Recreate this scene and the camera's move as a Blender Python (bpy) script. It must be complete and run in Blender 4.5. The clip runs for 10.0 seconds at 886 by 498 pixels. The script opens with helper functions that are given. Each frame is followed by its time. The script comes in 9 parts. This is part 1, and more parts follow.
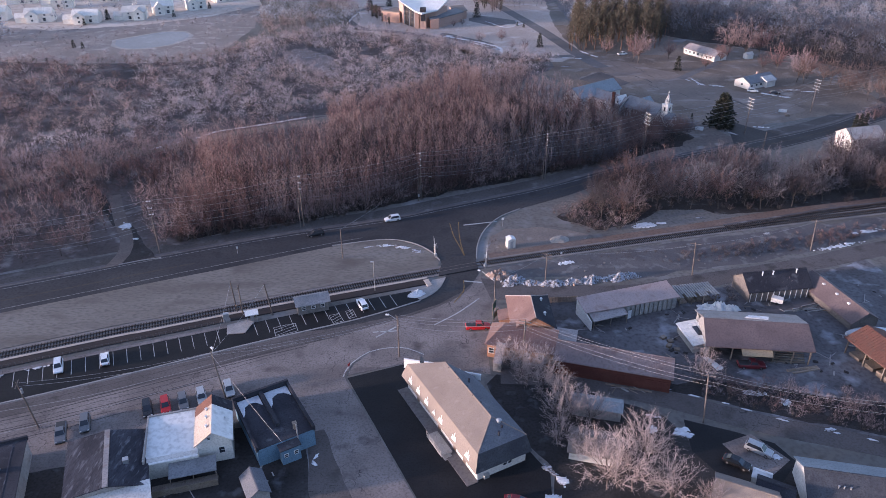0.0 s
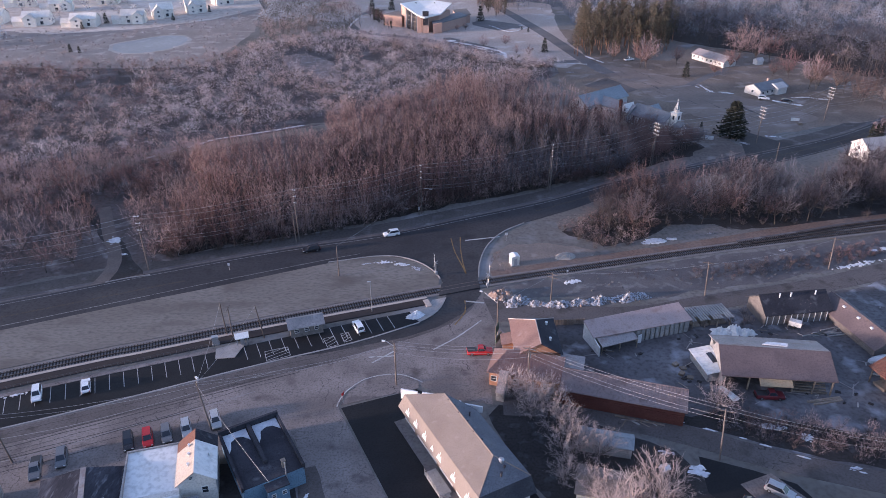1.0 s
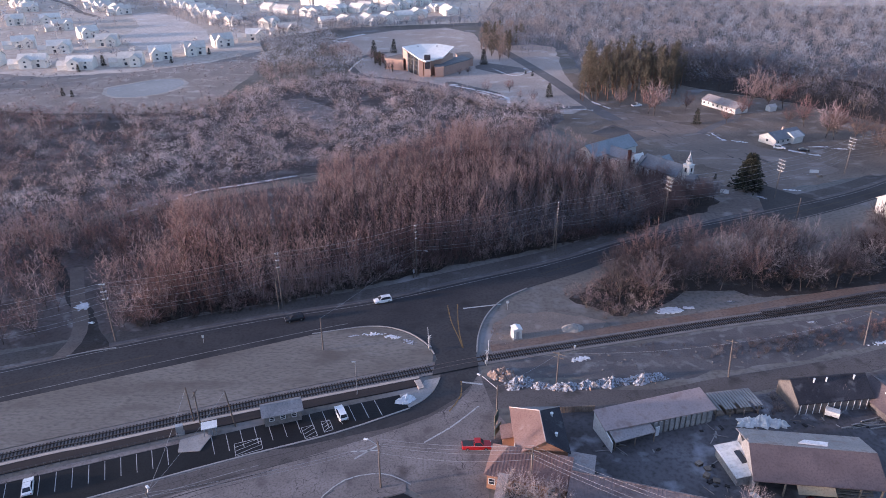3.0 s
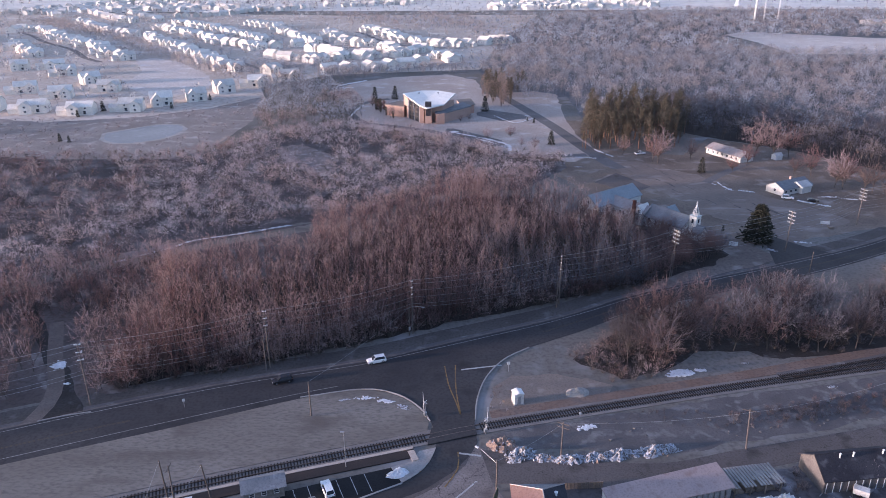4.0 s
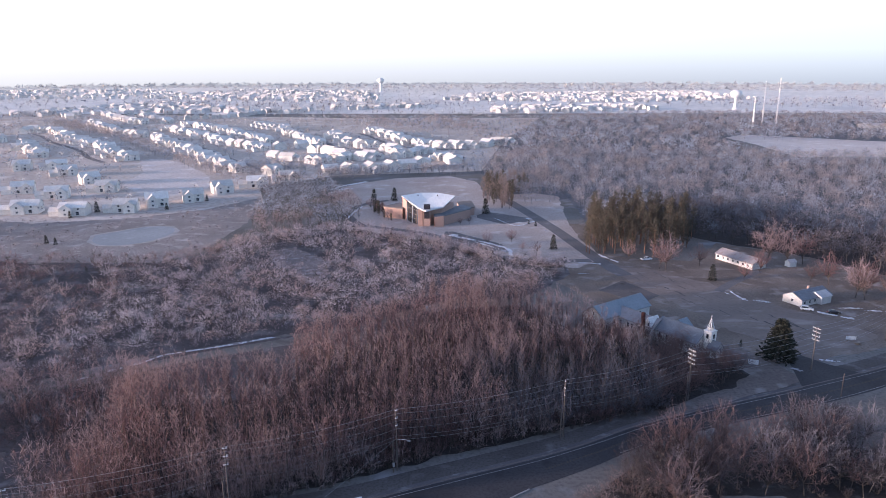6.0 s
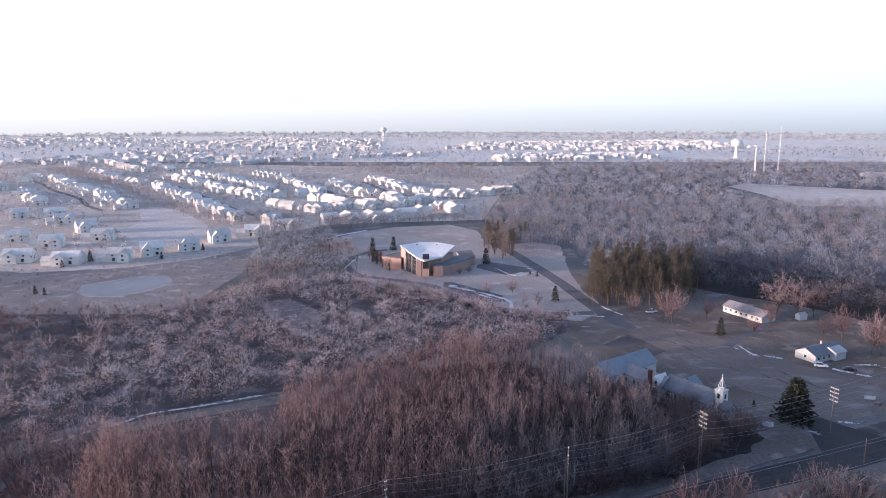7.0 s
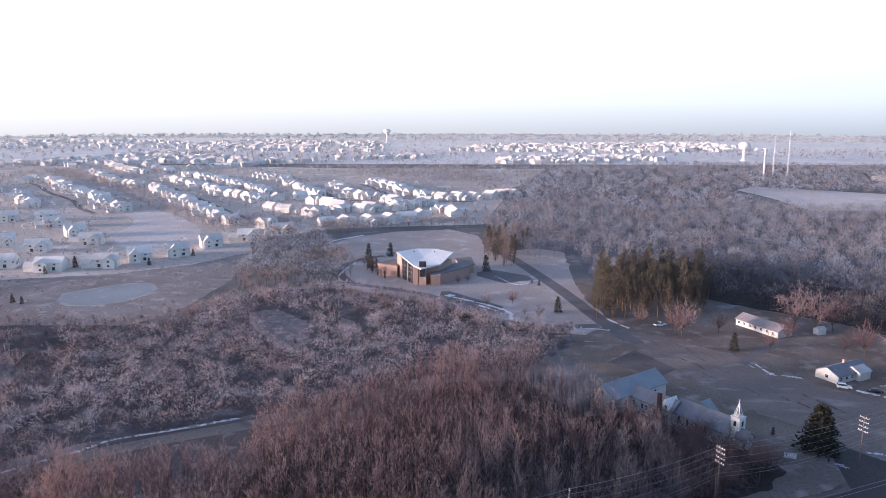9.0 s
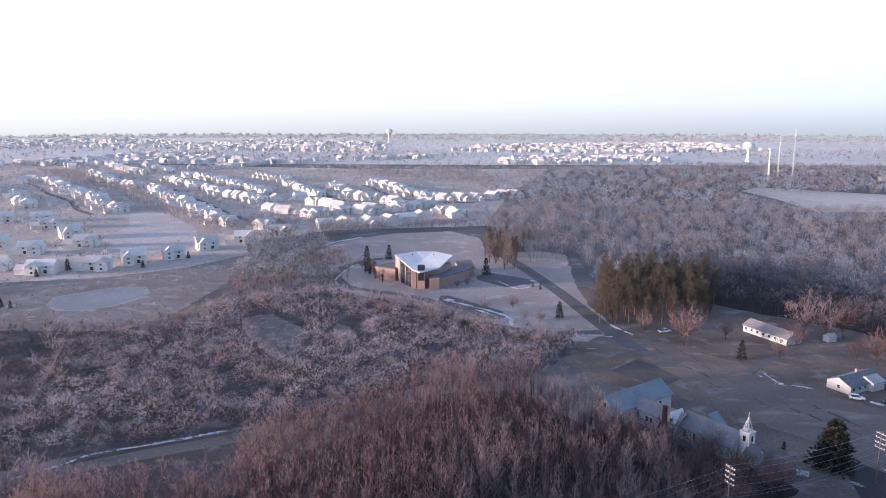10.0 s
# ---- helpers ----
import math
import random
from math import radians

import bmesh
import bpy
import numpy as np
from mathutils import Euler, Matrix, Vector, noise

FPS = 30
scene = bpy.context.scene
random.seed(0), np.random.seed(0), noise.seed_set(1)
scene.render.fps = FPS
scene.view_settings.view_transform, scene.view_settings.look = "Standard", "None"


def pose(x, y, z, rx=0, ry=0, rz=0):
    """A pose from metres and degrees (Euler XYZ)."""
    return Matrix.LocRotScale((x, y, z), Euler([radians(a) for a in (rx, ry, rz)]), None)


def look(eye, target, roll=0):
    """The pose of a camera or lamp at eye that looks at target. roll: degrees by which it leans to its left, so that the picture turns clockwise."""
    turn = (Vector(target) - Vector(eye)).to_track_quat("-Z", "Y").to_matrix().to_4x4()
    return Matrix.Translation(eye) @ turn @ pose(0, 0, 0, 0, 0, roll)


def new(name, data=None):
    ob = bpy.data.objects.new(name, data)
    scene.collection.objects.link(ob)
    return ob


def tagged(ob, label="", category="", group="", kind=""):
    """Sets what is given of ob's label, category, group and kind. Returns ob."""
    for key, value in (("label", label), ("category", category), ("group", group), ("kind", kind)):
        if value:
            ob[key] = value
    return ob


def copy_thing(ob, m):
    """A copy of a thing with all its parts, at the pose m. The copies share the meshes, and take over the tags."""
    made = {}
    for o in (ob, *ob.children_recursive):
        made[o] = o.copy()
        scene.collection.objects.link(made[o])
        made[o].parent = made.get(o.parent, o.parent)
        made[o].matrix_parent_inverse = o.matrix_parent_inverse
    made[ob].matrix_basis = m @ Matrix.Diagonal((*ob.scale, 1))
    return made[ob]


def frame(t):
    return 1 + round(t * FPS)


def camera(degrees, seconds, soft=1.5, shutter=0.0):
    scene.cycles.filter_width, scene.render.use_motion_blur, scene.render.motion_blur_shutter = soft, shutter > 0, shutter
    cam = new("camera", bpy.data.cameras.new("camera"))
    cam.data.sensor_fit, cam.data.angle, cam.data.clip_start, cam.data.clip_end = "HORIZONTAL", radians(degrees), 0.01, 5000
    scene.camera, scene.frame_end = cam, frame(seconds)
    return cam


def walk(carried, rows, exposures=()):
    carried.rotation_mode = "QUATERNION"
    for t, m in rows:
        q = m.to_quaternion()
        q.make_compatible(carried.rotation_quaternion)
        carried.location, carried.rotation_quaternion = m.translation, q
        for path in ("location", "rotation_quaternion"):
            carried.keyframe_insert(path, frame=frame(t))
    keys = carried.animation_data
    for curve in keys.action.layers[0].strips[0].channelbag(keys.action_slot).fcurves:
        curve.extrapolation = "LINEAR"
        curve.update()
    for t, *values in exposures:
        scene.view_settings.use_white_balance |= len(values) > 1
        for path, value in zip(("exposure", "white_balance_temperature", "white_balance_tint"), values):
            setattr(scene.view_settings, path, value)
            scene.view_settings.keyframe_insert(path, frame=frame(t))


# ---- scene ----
cam = camera(64.52, 10.0, soft=0.85)
PATH = [
    (0, (-3.923, -22.96, 92.687), (-3.918, -21.21, 91.718), -0.5),
    (0.5, (-3.598, -18.365, 92.513), (-3.598, -16.615, 91.546), -0.5),
    (1, (-3.146, -13.958, 92.387), (-3.151, -12.206, 91.422), -0.5),
    (1.5, (-2.567, -9.519, 92.365), (-2.576, -7.766, 91.402), -0.5),
    (2, (-1.953, -5.211, 92.426), (-1.968, -3.453, 91.471), -0.5),
    (2.5, (-1.312, -0.665, 92.483), (-1.331, 1.104, 91.55), -0.5),
    (2.7, (-1.068, 1.136, 92.473), (-1.087, 2.916, 91.562), -0.5),
    (4, (0.393, 13.246, 91.913), (0.367, 15.093, 91.146), -0.3),
    (4.5, (1.006, 17.742, 91.746), (0.978, 19.611, 91.036), -0.3),
    (5, (2.008, 22.32, 91.574), (1.974, 24.211, 90.922), -0.3),
    (5.5, (2.965, 26.854, 91.43), (2.928, 28.764, 90.836), -0.2),
    (7, (5.471, 40.99, 91.07), (5.423, 42.954, 90.692), -0.1),
    (7.5, (6.407, 45.603, 90.818), (6.356, 47.567, 90.443), -0.0),
    (8, (7.238, 50.163, 90.803), (7.182, 52.127, 90.429), -0.0),
    (8.5, (8.046, 54.668, 90.701), (7.987, 56.632, 90.327), 0.0),
    (9, (8.992, 59.336, 90.625), (8.93, 61.3, 90.252), 0.0),
    (9.5, (9.975, 63.957, 90.61), (9.908, 65.92, 90.236), 0.0),
    (10, (10.755, 68.352, 90.628), (10.685, 70.315, 90.255), 0.0),
]
walk(cam, [(t, look(eye, target, roll)) for t, eye, target, roll in PATH], [(0, 1.68, 6100, 24), (4, 1.66, 6100, 24), (7, 1.54, 6150, 23), (10, 1.52, 6150, 23)])

# world and sun: a low hazy morning sun from the west, frost on everything
SUN_DIR = Vector((-0.95, -0.22, 0.105)).normalized()
world = bpy.data.worlds.new("winter_sky")
scene.world = world
world.use_nodes = True
wn = world.node_tree.nodes
wl = world.node_tree.links
bg = wn["Background"]
sky = wn.new("ShaderNodeTexSky")
sky.sky_type = "NISHITA"
sky.sun_disc = False
sky.sun_elevation = math.asin(SUN_DIR.z)
sky.sun_rotation = math.atan2(SUN_DIR.x, SUN_DIR.y)
sky.air_density = 1.0
sky.dust_density = 1.5
sky.ozone_density = 3.0
sky.altitude = 0
veil = wn.new("ShaderNodeMix")
veil.data_type, veil.blend_type = "RGBA", "ADD"
veil.inputs[0].default_value = 1.0
veil.inputs[7].default_value = (0.35, 0.36, 0.40, 1.0)
wl.new(sky.outputs[0], veil.inputs[6])
wl.new(veil.outputs[2], bg.inputs["Color"])
bg.inputs["Strength"].default_value = 0.15
sun_data = bpy.data.lights.new("sun", "SUN")
sun_data.energy = 2.7
sun_data.angle = radians(2.5)
sun_data.color = (1.0, 0.79, 0.66)
sun = new("sun", sun_data)
sun.matrix_world = look(SUN_DIR * 900, (0, 0, 0))

# ---- building blocks ----
from mathutils.geometry import tessellate_polygon


class Shape:
    """Collects vertices and faces of one mesh."""

    def __init__(self):
        self.v, self.f = [], []

    def face(self, *pts):
        n = len(self.v)
        self.v += [tuple(p) for p in pts]
        self.f.append(tuple(range(n, n + len(pts))))
        return self

    def hexa(self, a):
        """A box from eight corners: four below, four above, anticlockwise."""
        n = len(self.v)
        self.v += [tuple(p) for p in a]
        for q in ((3, 2, 1, 0), (4, 5, 6, 7), (0, 1, 5, 4), (1, 2, 6, 5), (2, 3, 7, 6), (3, 0, 4, 7)):
            self.f.append(tuple(n + i for i in q))
        return self

    def box(self, x0, y0, z0, x1, y1, z1):
        return self.hexa([(x0, y0, z0), (x1, y0, z0), (x1, y1, z0), (x0, y1, z0), (x0, y0, z1), (x1, y0, z1), (x1, y1, z1), (x0, y1, z1)])

    def block(self, c, s, rz=0.0):
        """A box of size s centred on c, turned about z by rz degrees."""
        m = Matrix.Rotation(radians(rz), 3, "Z")
        pts = []
        for k in (-1, 1):
            for i, j in ((-1, -1), (1, -1), (1, 1), (-1, 1)):
                pts.append(Vector(c) + m @ Vector((i * s[0] / 2, j * s[1] / 2, k * s[2] / 2)))
        return self.hexa(pts)

    def prism(self, pts, z0, z1):
        """A flat polygon given thickness from z0 to z1."""
        n, k = len(self.v), len(pts)
        self.v += [(p[0], p[1], z0) for p in pts] + [(p[0], p[1], z1) for p in pts]
        for tri in tessellate_polygon([[Vector((p[0], p[1], 0)) for p in pts]]):
            a, b, c = tri
            u = (pts[b][0] - pts[a][0]) * (pts[c][1] - pts[a][1]) - (pts[b][1] - pts[a][1]) * (pts[c][0] - pts[a][0])
            if u < 0:
                b, c = c, b
            self.f.append((n + k + a, n + k + b, n + k + c))
        for i in range(k):
            j = (i + 1) % k
            self.f.append((n + i, n + j, n + k + j, n + k + i))
        return self

    def slab(self, quad, t):
        """A sheet with corners quad, thickened downwards by t."""
        q = [Vector(p) for p in quad]
        return self.hexa([p - Vector((0, 0, t)) for p in q] + q)

    def tube(self, p0, p1, r0, r1=None, n=8, cap=True):
        r1 = r0 if r1 is None else r1
        a, b = Vector(p0), Vector(p1)
        w = (b - a).normalized()
        u = w.cross(Vector((0, 0, 1)) if abs(w.z) < 0.9 else Vector((1, 0, 0))).normalized()
        s = w.cross(u)
        k = len(self.v)
        for c, r in ((a, r0), (b, r1)):
            for i in range(n):
                t = 2 * math.pi * i / n
                self.v.append(tuple(c + (u * math.cos(t) + s * math.sin(t)) * r))
        for i in range(n):
            j = (i + 1) % n
            self.f.append((k + i, k + j, k + n + j, k + n + i))
        if cap:
            self.f.append(tuple(k + n + i for i in range(n)))
            self.f.append(tuple(k + n - 1 - i for i in range(n)))
        return self

    def lathe(self, c, prof, n=20):
        """A turned body: prof holds (radius, height) pairs."""
        k = len(self.v)
        for r, z in prof:
            for i in range(n):
                t = 2 * math.pi * i / n
                self.v.append((c[0] + r * math.cos(t), c[1] + r * math.sin(t), c[2] + z))
        for a in range(len(prof) - 1):
            for i in range(n):
                j = (i + 1) % n
                self.f.append((k + a * n + i, k + a * n + j, k + (a + 1) * n + j, k + (a + 1) * n + i))
        return self

    def mesh(self, name, mat=None, smooth=False):
        me = bpy.data.meshes.new(name)
        me.from_pydata(self.v, [], self.f)
        if mat:
            me.materials.append(mat)
        if smooth:
            for p in me.polygons:
                p.use_smooth = True
        me.update()
        return me


def part(name, shape, material, parent, label="", smooth=False):
    """One mesh object under a thing or under a part."""
    me = shape if isinstance(shape, bpy.types.Mesh) else shape.mesh(name, material, smooth)
    ob = new(name, me)
    ob.parent = parent
    return tagged(ob, label)


def thing(name, label, category, m=None, group="", kind=""):
    """An empty at the base of a thing; its parts are put under it."""
    ob = new(name)
    ob.empty_display_size = 0.3
    if m is not None:
        ob.matrix_basis = m
    return tagged(ob, label, category, group, kind)


def solid(name, shape, material, label="", category="", group="", kind="", m=None, smooth=False):
    """A top-level thing or piece of the setting that is one mesh."""
    ob = new(name, shape.mesh(name, material, smooth))
    if m is not None:
        ob.matrix_basis = m
    return tagged(ob, label, category, group, kind)


# ---- materials ----
def blend(nt, fac, a, b):
    n = nt.nodes.new("ShaderNodeMix")
    n.data_type = "RGBA"
    for key, val in ((0, fac), (6, a), (7, b)):
        if hasattr(val, "links"):
            nt.links.new(val, n.inputs[key])
        else:
            n.inputs[key].default_value = val if key == 0 else (*val, 1.0)
    return n.outputs[2]


def ramp(nt, val, lo, hi):
    n = nt.nodes.new("ShaderNodeMapRange")
    n.clamp = True
    nt.links.new(val, n.inputs[0])
    n.inputs[1].default_value, n.inputs[2].default_value = lo, hi
    return n.outputs[0]


def grain(nt, scale, detail=3.0, stretch=(1, 1, 1), space="world"):
    if space == "world":
        src = nt.nodes.new("ShaderNodeNewGeometry").outputs["Position"]
    else:
        src = nt.nodes.new("ShaderNodeTexCoord").outputs["Object"]
    mp = nt.nodes.new("ShaderNodeMapping")
    mp.inputs["Scale"].default_value = stretch
    nt.links.new(src, mp.inputs[0])
    n = nt.nodes.new("ShaderNodeTexNoise")
    n.inputs["Scale"].default_value, n.inputs["Detail"].default_value = scale, detail
    nt.links.new(mp.outputs[0], n.inputs["Vector"])
    return n.outputs[0]


def surface(name, base, alt, big=0.15, fine=3.0, third=None, third_amount=(0.55, 0.7), rough=0.85, metal=0.0, bump=0.2, vary=0.0, island=0.0, stretch=(1, 1, 1), space="world", cracks=None):
    """A weathered surface: two colours mixed by a wide and a fine grain, a third in patches, fine relief."""
    mat = bpy.data.materials.new(name)
    mat.use_nodes = True
    nt = mat.node_tree
    b = nt.nodes["Principled BSDF"]
    g1 = grain(nt, big, 3, stretch, space)
    g2 = grain(nt, fine, 4, stretch, space)
    col = blend(nt, ramp(nt, g1, 0.35, 0.65), base, alt)
    dark = tuple(c * 0.6 for c in base)
    fac = ramp(nt, g2, 0.45, 0.85)
    col = blend(nt, fac, col, dark)
    if third:
        g3 = grain(nt, big * 2.7, 5, stretch, space)
        col = blend(nt, ramp(nt, g3, *third_amount), col, third)
    if cracks:
        vo = nt.nodes.new("ShaderNodeTexVoronoi")
        vo.feature = "DISTANCE_TO_EDGE"
        vo.inputs["Scale"].default_value = cracks[0]
        wv = nt.nodes.new("ShaderNodeVectorMath")
        wv.operation = "MULTIPLY_ADD"
        ns = nt.nodes.new("ShaderNodeTexNoise")
        ns.inputs["Scale"].default_value = cracks[0] * 2.5
        ps = nt.nodes.new("ShaderNodeNewGeometry").outputs["Position"]
        nt.links.new(ps, ns.inputs["Vector"])
        nt.links.new(ns.outputs["Color"], wv.inputs[0])
        wv.inputs[1].default_value = (2.2, 2.2, 0)
        nt.links.new(ps, wv.inputs[2])
        nt.links.new(wv.outputs[0], vo.inputs["Vector"])
        mask = grain(nt, cracks[0] * 0.35, 2)
        mm = nt.nodes.new("ShaderNodeMath")
        mm.operation = "MULTIPLY"
        line_ = ramp(nt, vo.outputs["Distance"], cracks[1], 0.0)
        nt.links.new(line_, mm.inputs[0])
        nt.links.new(ramp(nt, mask, 0.42, 0.58), mm.inputs[1])
        col = blend(nt, mm.outputs[0], col, cracks[2])
    if vary:
        r = nt.nodes.new("ShaderNodeObjectInfo").outputs["Random"]
        hs = nt.nodes.new("ShaderNodeHueSaturation")
        nt.links.new(ramp(nt, r, 0, 1), hs.inputs["Value"])
        mr = hs.inputs["Value"].links[0].from_node
        mr.inputs[3].default_value, mr.inputs[4].default_value = 1 - vary, 1 + vary
        nt.links.new(col, hs.inputs["Color"])
        col = hs.outputs[0]
    if island:
        r = nt.nodes.new("ShaderNodeNewGeometry").outputs["Random Per Island"]
        hs = nt.nodes.new("ShaderNodeHueSaturation")
        nt.links.new(ramp(nt, r, 0, 1), hs.inputs["Value"])
        mr = hs.inputs["Value"].links[0].from_node
        mr.inputs[3].default_value, mr.inputs[4].default_value = 1 - island, 1 + island
        nt.links.new(col, hs.inputs["Color"])
        col = hs.outputs[0]
    nt.links.new(col, b.inputs["Base Color"])
    b.inputs["Roughness"].default_value, b.inputs["Metallic"].default_value = rough, metal
    if rough >= 0.7:
        b.inputs["Specular IOR Level"].default_value = 0.15
    if bump:
        bp = nt.nodes.new("ShaderNodeBump")
        bp.inputs["Strength"].default_value, bp.inputs["Distance"].default_value = bump, 0.1
        nt.links.new(g2, bp.inputs["Height"])
        nt.links.new(bp.outputs[0], b.inputs["Normal"])
    return mat


def glassy(name, col, rough=0.08):
    mat = bpy.data.materials.new(name)
    mat.use_nodes = True
    b = mat.node_tree.nodes["Principled BSDF"]
    b.inputs["Base Color"].default_value = (*col, 1)
    b.inputs["Roughness"].default_value = rough
    return mat


def paint(name, col, rough=0.35, dirt=0.8, metal=0.0):
    return surface(name, col, tuple(c * dirt for c in col), 0.6, 6.0, rough=rough, metal=metal, bump=0.05, space="object")

M_GROUND = surface("frosted_winter_grass", (0.125, 0.113, 0.102), (0.175, 0.165, 0.158), 0.02, 0.9, (0.25, 0.25, 0.265), (0.55, 0.75), bump=0.6)
M_STRIP = surface("mown_dormant_grass", (0.155, 0.137, 0.122), (0.2, 0.18, 0.163), 0.06, 1.6, (0.115, 0.099, 0.088), (0.52, 0.7), bump=0.7, stretch=(0.5, 1.1, 1))
M_DIRT = surface("yard_dirt", (0.078, 0.07, 0.072), (0.15, 0.142, 0.15), 0.06, 1.1, (0.29, 0.292, 0.32), (0.54, 0.7), bump=0.7)
M_GRAVEL = surface("rail_ballast_gravel", (0.125, 0.115, 0.116), (0.09, 0.083, 0.086), 0.12, 2.2, (0.2, 0.19, 0.19), (0.54, 0.72), bump=0.9)
M_ROAD = surface("highway_asphalt", (0.040, 0.038, 0.041), (0.058, 0.055, 0.057), 0.05, 1.5, (0.03, 0.029, 0.031), (0.55, 0.7), rough=0.75, bump=0.15)
M_OLD = surface("worn_grey_asphalt", (0.15, 0.128, 0.122), (0.245, 0.212, 0.202), 0.09, 2.5, (0.095, 0.08, 0.077), (0.56, 0.72), rough=0.9, bump=0.25, cracks=(0.30, 0.014, (0.045, 0.04, 0.041)))
M_BLACK = surface("fresh_black_asphalt", (0.014, 0.014, 0.016), (0.02, 0.02, 0.022), 0.15, 3.0, rough=0.7, bump=0.15)
M_CONC = surface("pale_concrete", (0.33, 0.31, 0.30), (0.26, 0.245, 0.24), 0.3, 3.0, rough=0.85, bump=0.15)
M_LINE = surface("worn_white_line_paint", (0.44, 0.435, 0.43), (0.33, 0.32, 0.315), 0.5, 6.0, (0.12, 0.115, 0.115), (0.55, 0.7), rough=0.7, bump=0)
M_EDGE = surface("faded_edge_line_paint", (0.3, 0.29, 0.285), (0.21, 0.2, 0.2), 0.3, 5.0, (0.09, 0.088, 0.09), (0.58, 0.7), rough=0.8, bump=0)
M_YELLOW = surface("worn_yellow_line_paint", (0.24, 0.145, 0.055), (0.17, 0.11, 0.055), 0.5, 6.0, (0.08, 0.065, 0.055), (0.5, 0.68), rough=0.7, bump=0)
M_FADED = surface("faded_yellow_line_paint", (0.1, 0.075, 0.052), (0.08, 0.064, 0.05), 0.5, 6.0, (0.05, 0.046, 0.045), (0.5, 0.65), rough=0.8, bump=0)
M_SNOW = surface("old_snow", (0.66, 0.67, 0.70), (0.5, 0.51, 0.55), 0.4, 2.5, (0.33, 0.31, 0.31), (0.6, 0.75), rough=0.6, bump=0.5)
M_STEEL = surface("rusty_rail_steel", (0.14, 0.09, 0.07), (0.22, 0.18, 0.16), 0.5, 4, rough=0.5, metal=0.6, bump=0.1)
M_TIE = surface("creosote_tie_wood", (0.016, 0.014, 0.014), (0.03, 0.026, 0.025), 0.5, 6, vary=0.3, bump=0.3)
M_BARK = surface("grey_bark", (0.07, 0.058, 0.054), (0.11, 0.095, 0.09), 0.5, 5, island=0.25, bump=0.0)
# Bark of distant trees, lifted in tone to imitate the low contrast of haze.
M_BARK_HAZE = surface("haze_pale_grey_bark", (0.17, 0.165, 0.18), (0.22, 0.21, 0.225), 0.5, 5, island=0.2, bump=0.0)
M_BARK_PALE = surface("pale_poplar_bark", (0.125, 0.1, 0.094), (0.08, 0.063, 0.06), 0.3, 3, island=0.3, bump=0.0)


def twigs(name, base, alt, spread=0.3):
    """Fine twigs seen from afar: light falls on and through the spray."""
    mat = bpy.data.materials.new(name)
    mat.use_nodes = True
    nt = mat.node_tree
    nt.nodes.remove(nt.nodes["Principled BSDF"])
    col = blend(nt, ramp(nt, grain(nt, 0.06, 3), 0.38, 0.62), base, alt)
    hs = nt.nodes.new("ShaderNodeHueSaturation")
    mr = nt.nodes.new("ShaderNodeMapRange")
    nt.links.new(nt.nodes.new("ShaderNodeNewGeometry").outputs["Random Per Island"], mr.inputs[0])
    mr.inputs[3].default_value, mr.inputs[4].default_value = 1 - spread, 1 + spread
    nt.links.new(mr.outputs[0], hs.inputs["Value"])
    nt.links.new(col, hs.inputs["Color"])
    d, t, m = nt.nodes.new("ShaderNodeBsdfDiffuse"), nt.nodes.new("ShaderNodeBsdfTranslucent"), nt.nodes.new("ShaderNodeMixShader")
    m.inputs[0].default_value = 0.45
    for k, b in ((1, d), (2, t)):
        nt.links.new(hs.outputs[0], b.inputs["Color"])
        nt.links.new(b.outputs[0], m.inputs[k])
    nt.links.new(m.outputs[0], nt.nodes["Material Output"].inputs["Surface"])
    return mat


RED = [twigs("reddish_poplar_twigs", (0.205, 0.12, 0.113), (0.25, 0.157, 0.149), 0.12), twigs("frosted_poplar_twigs", (0.29, 0.213, 0.21), (0.345, 0.262, 0.26), 0.12), twigs("dark_poplar_twigs", (0.115, 0.071, 0.07), (0.148, 0.096, 0.095), 0.12)]
GREY = [twigs("grey_twigs", (0.285, 0.213, 0.21), (0.345, 0.27, 0.268), 0.12), twigs("frosted_grey_twigs", (0.40, 0.345, 0.35), (0.48, 0.42, 0.425), 0.12), twigs("dark_brown_twigs", (0.16, 0.107, 0.102), (0.205, 0.146, 0.14), 0.12)]
FROST = [twigs("hoarfrosted_twigs", (0.472, 0.422, 0.437), (0.543, 0.49, 0.501), 0.1), twigs("mauve_grey_twigs", (0.366, 0.315, 0.336), (0.437, 0.38, 0.401), 0.1), twigs("russet_twigs", (0.389, 0.295, 0.281), (0.46, 0.36, 0.346), 0.1), twigs("slate_twigs", (0.254, 0.217, 0.236), (0.307, 0.267, 0.286), 0.1)]
BROWN = [twigs("brown_maple_twigs", (0.16, 0.108, 0.092), (0.205, 0.148, 0.13), 0.15), twigs("frosted_brown_twigs", (0.24, 0.185, 0.165), (0.29, 0.235, 0.215), 0.15), twigs("russet_brush_twigs", (0.21, 0.125, 0.10), (0.18, 0.113, 0.095), 0.15)]
# Forest twigs: frost, plus blue-grey distance haze mixed into the colour.
FOREST_T = [twigs("forest_twigs", (0.289, 0.306, 0.348), (0.348, 0.365, 0.408), 0.08), twigs("haze_frosted_forest_twigs", (0.357, 0.387, 0.438), (0.416, 0.446, 0.497), 0.08), twigs("brown_forest_twigs", (0.327, 0.276, 0.264), (0.378, 0.327, 0.315), 0.08), twigs("dark_forest_twigs", (0.238, 0.246, 0.281), (0.285, 0.293, 0.327), 0.08)]
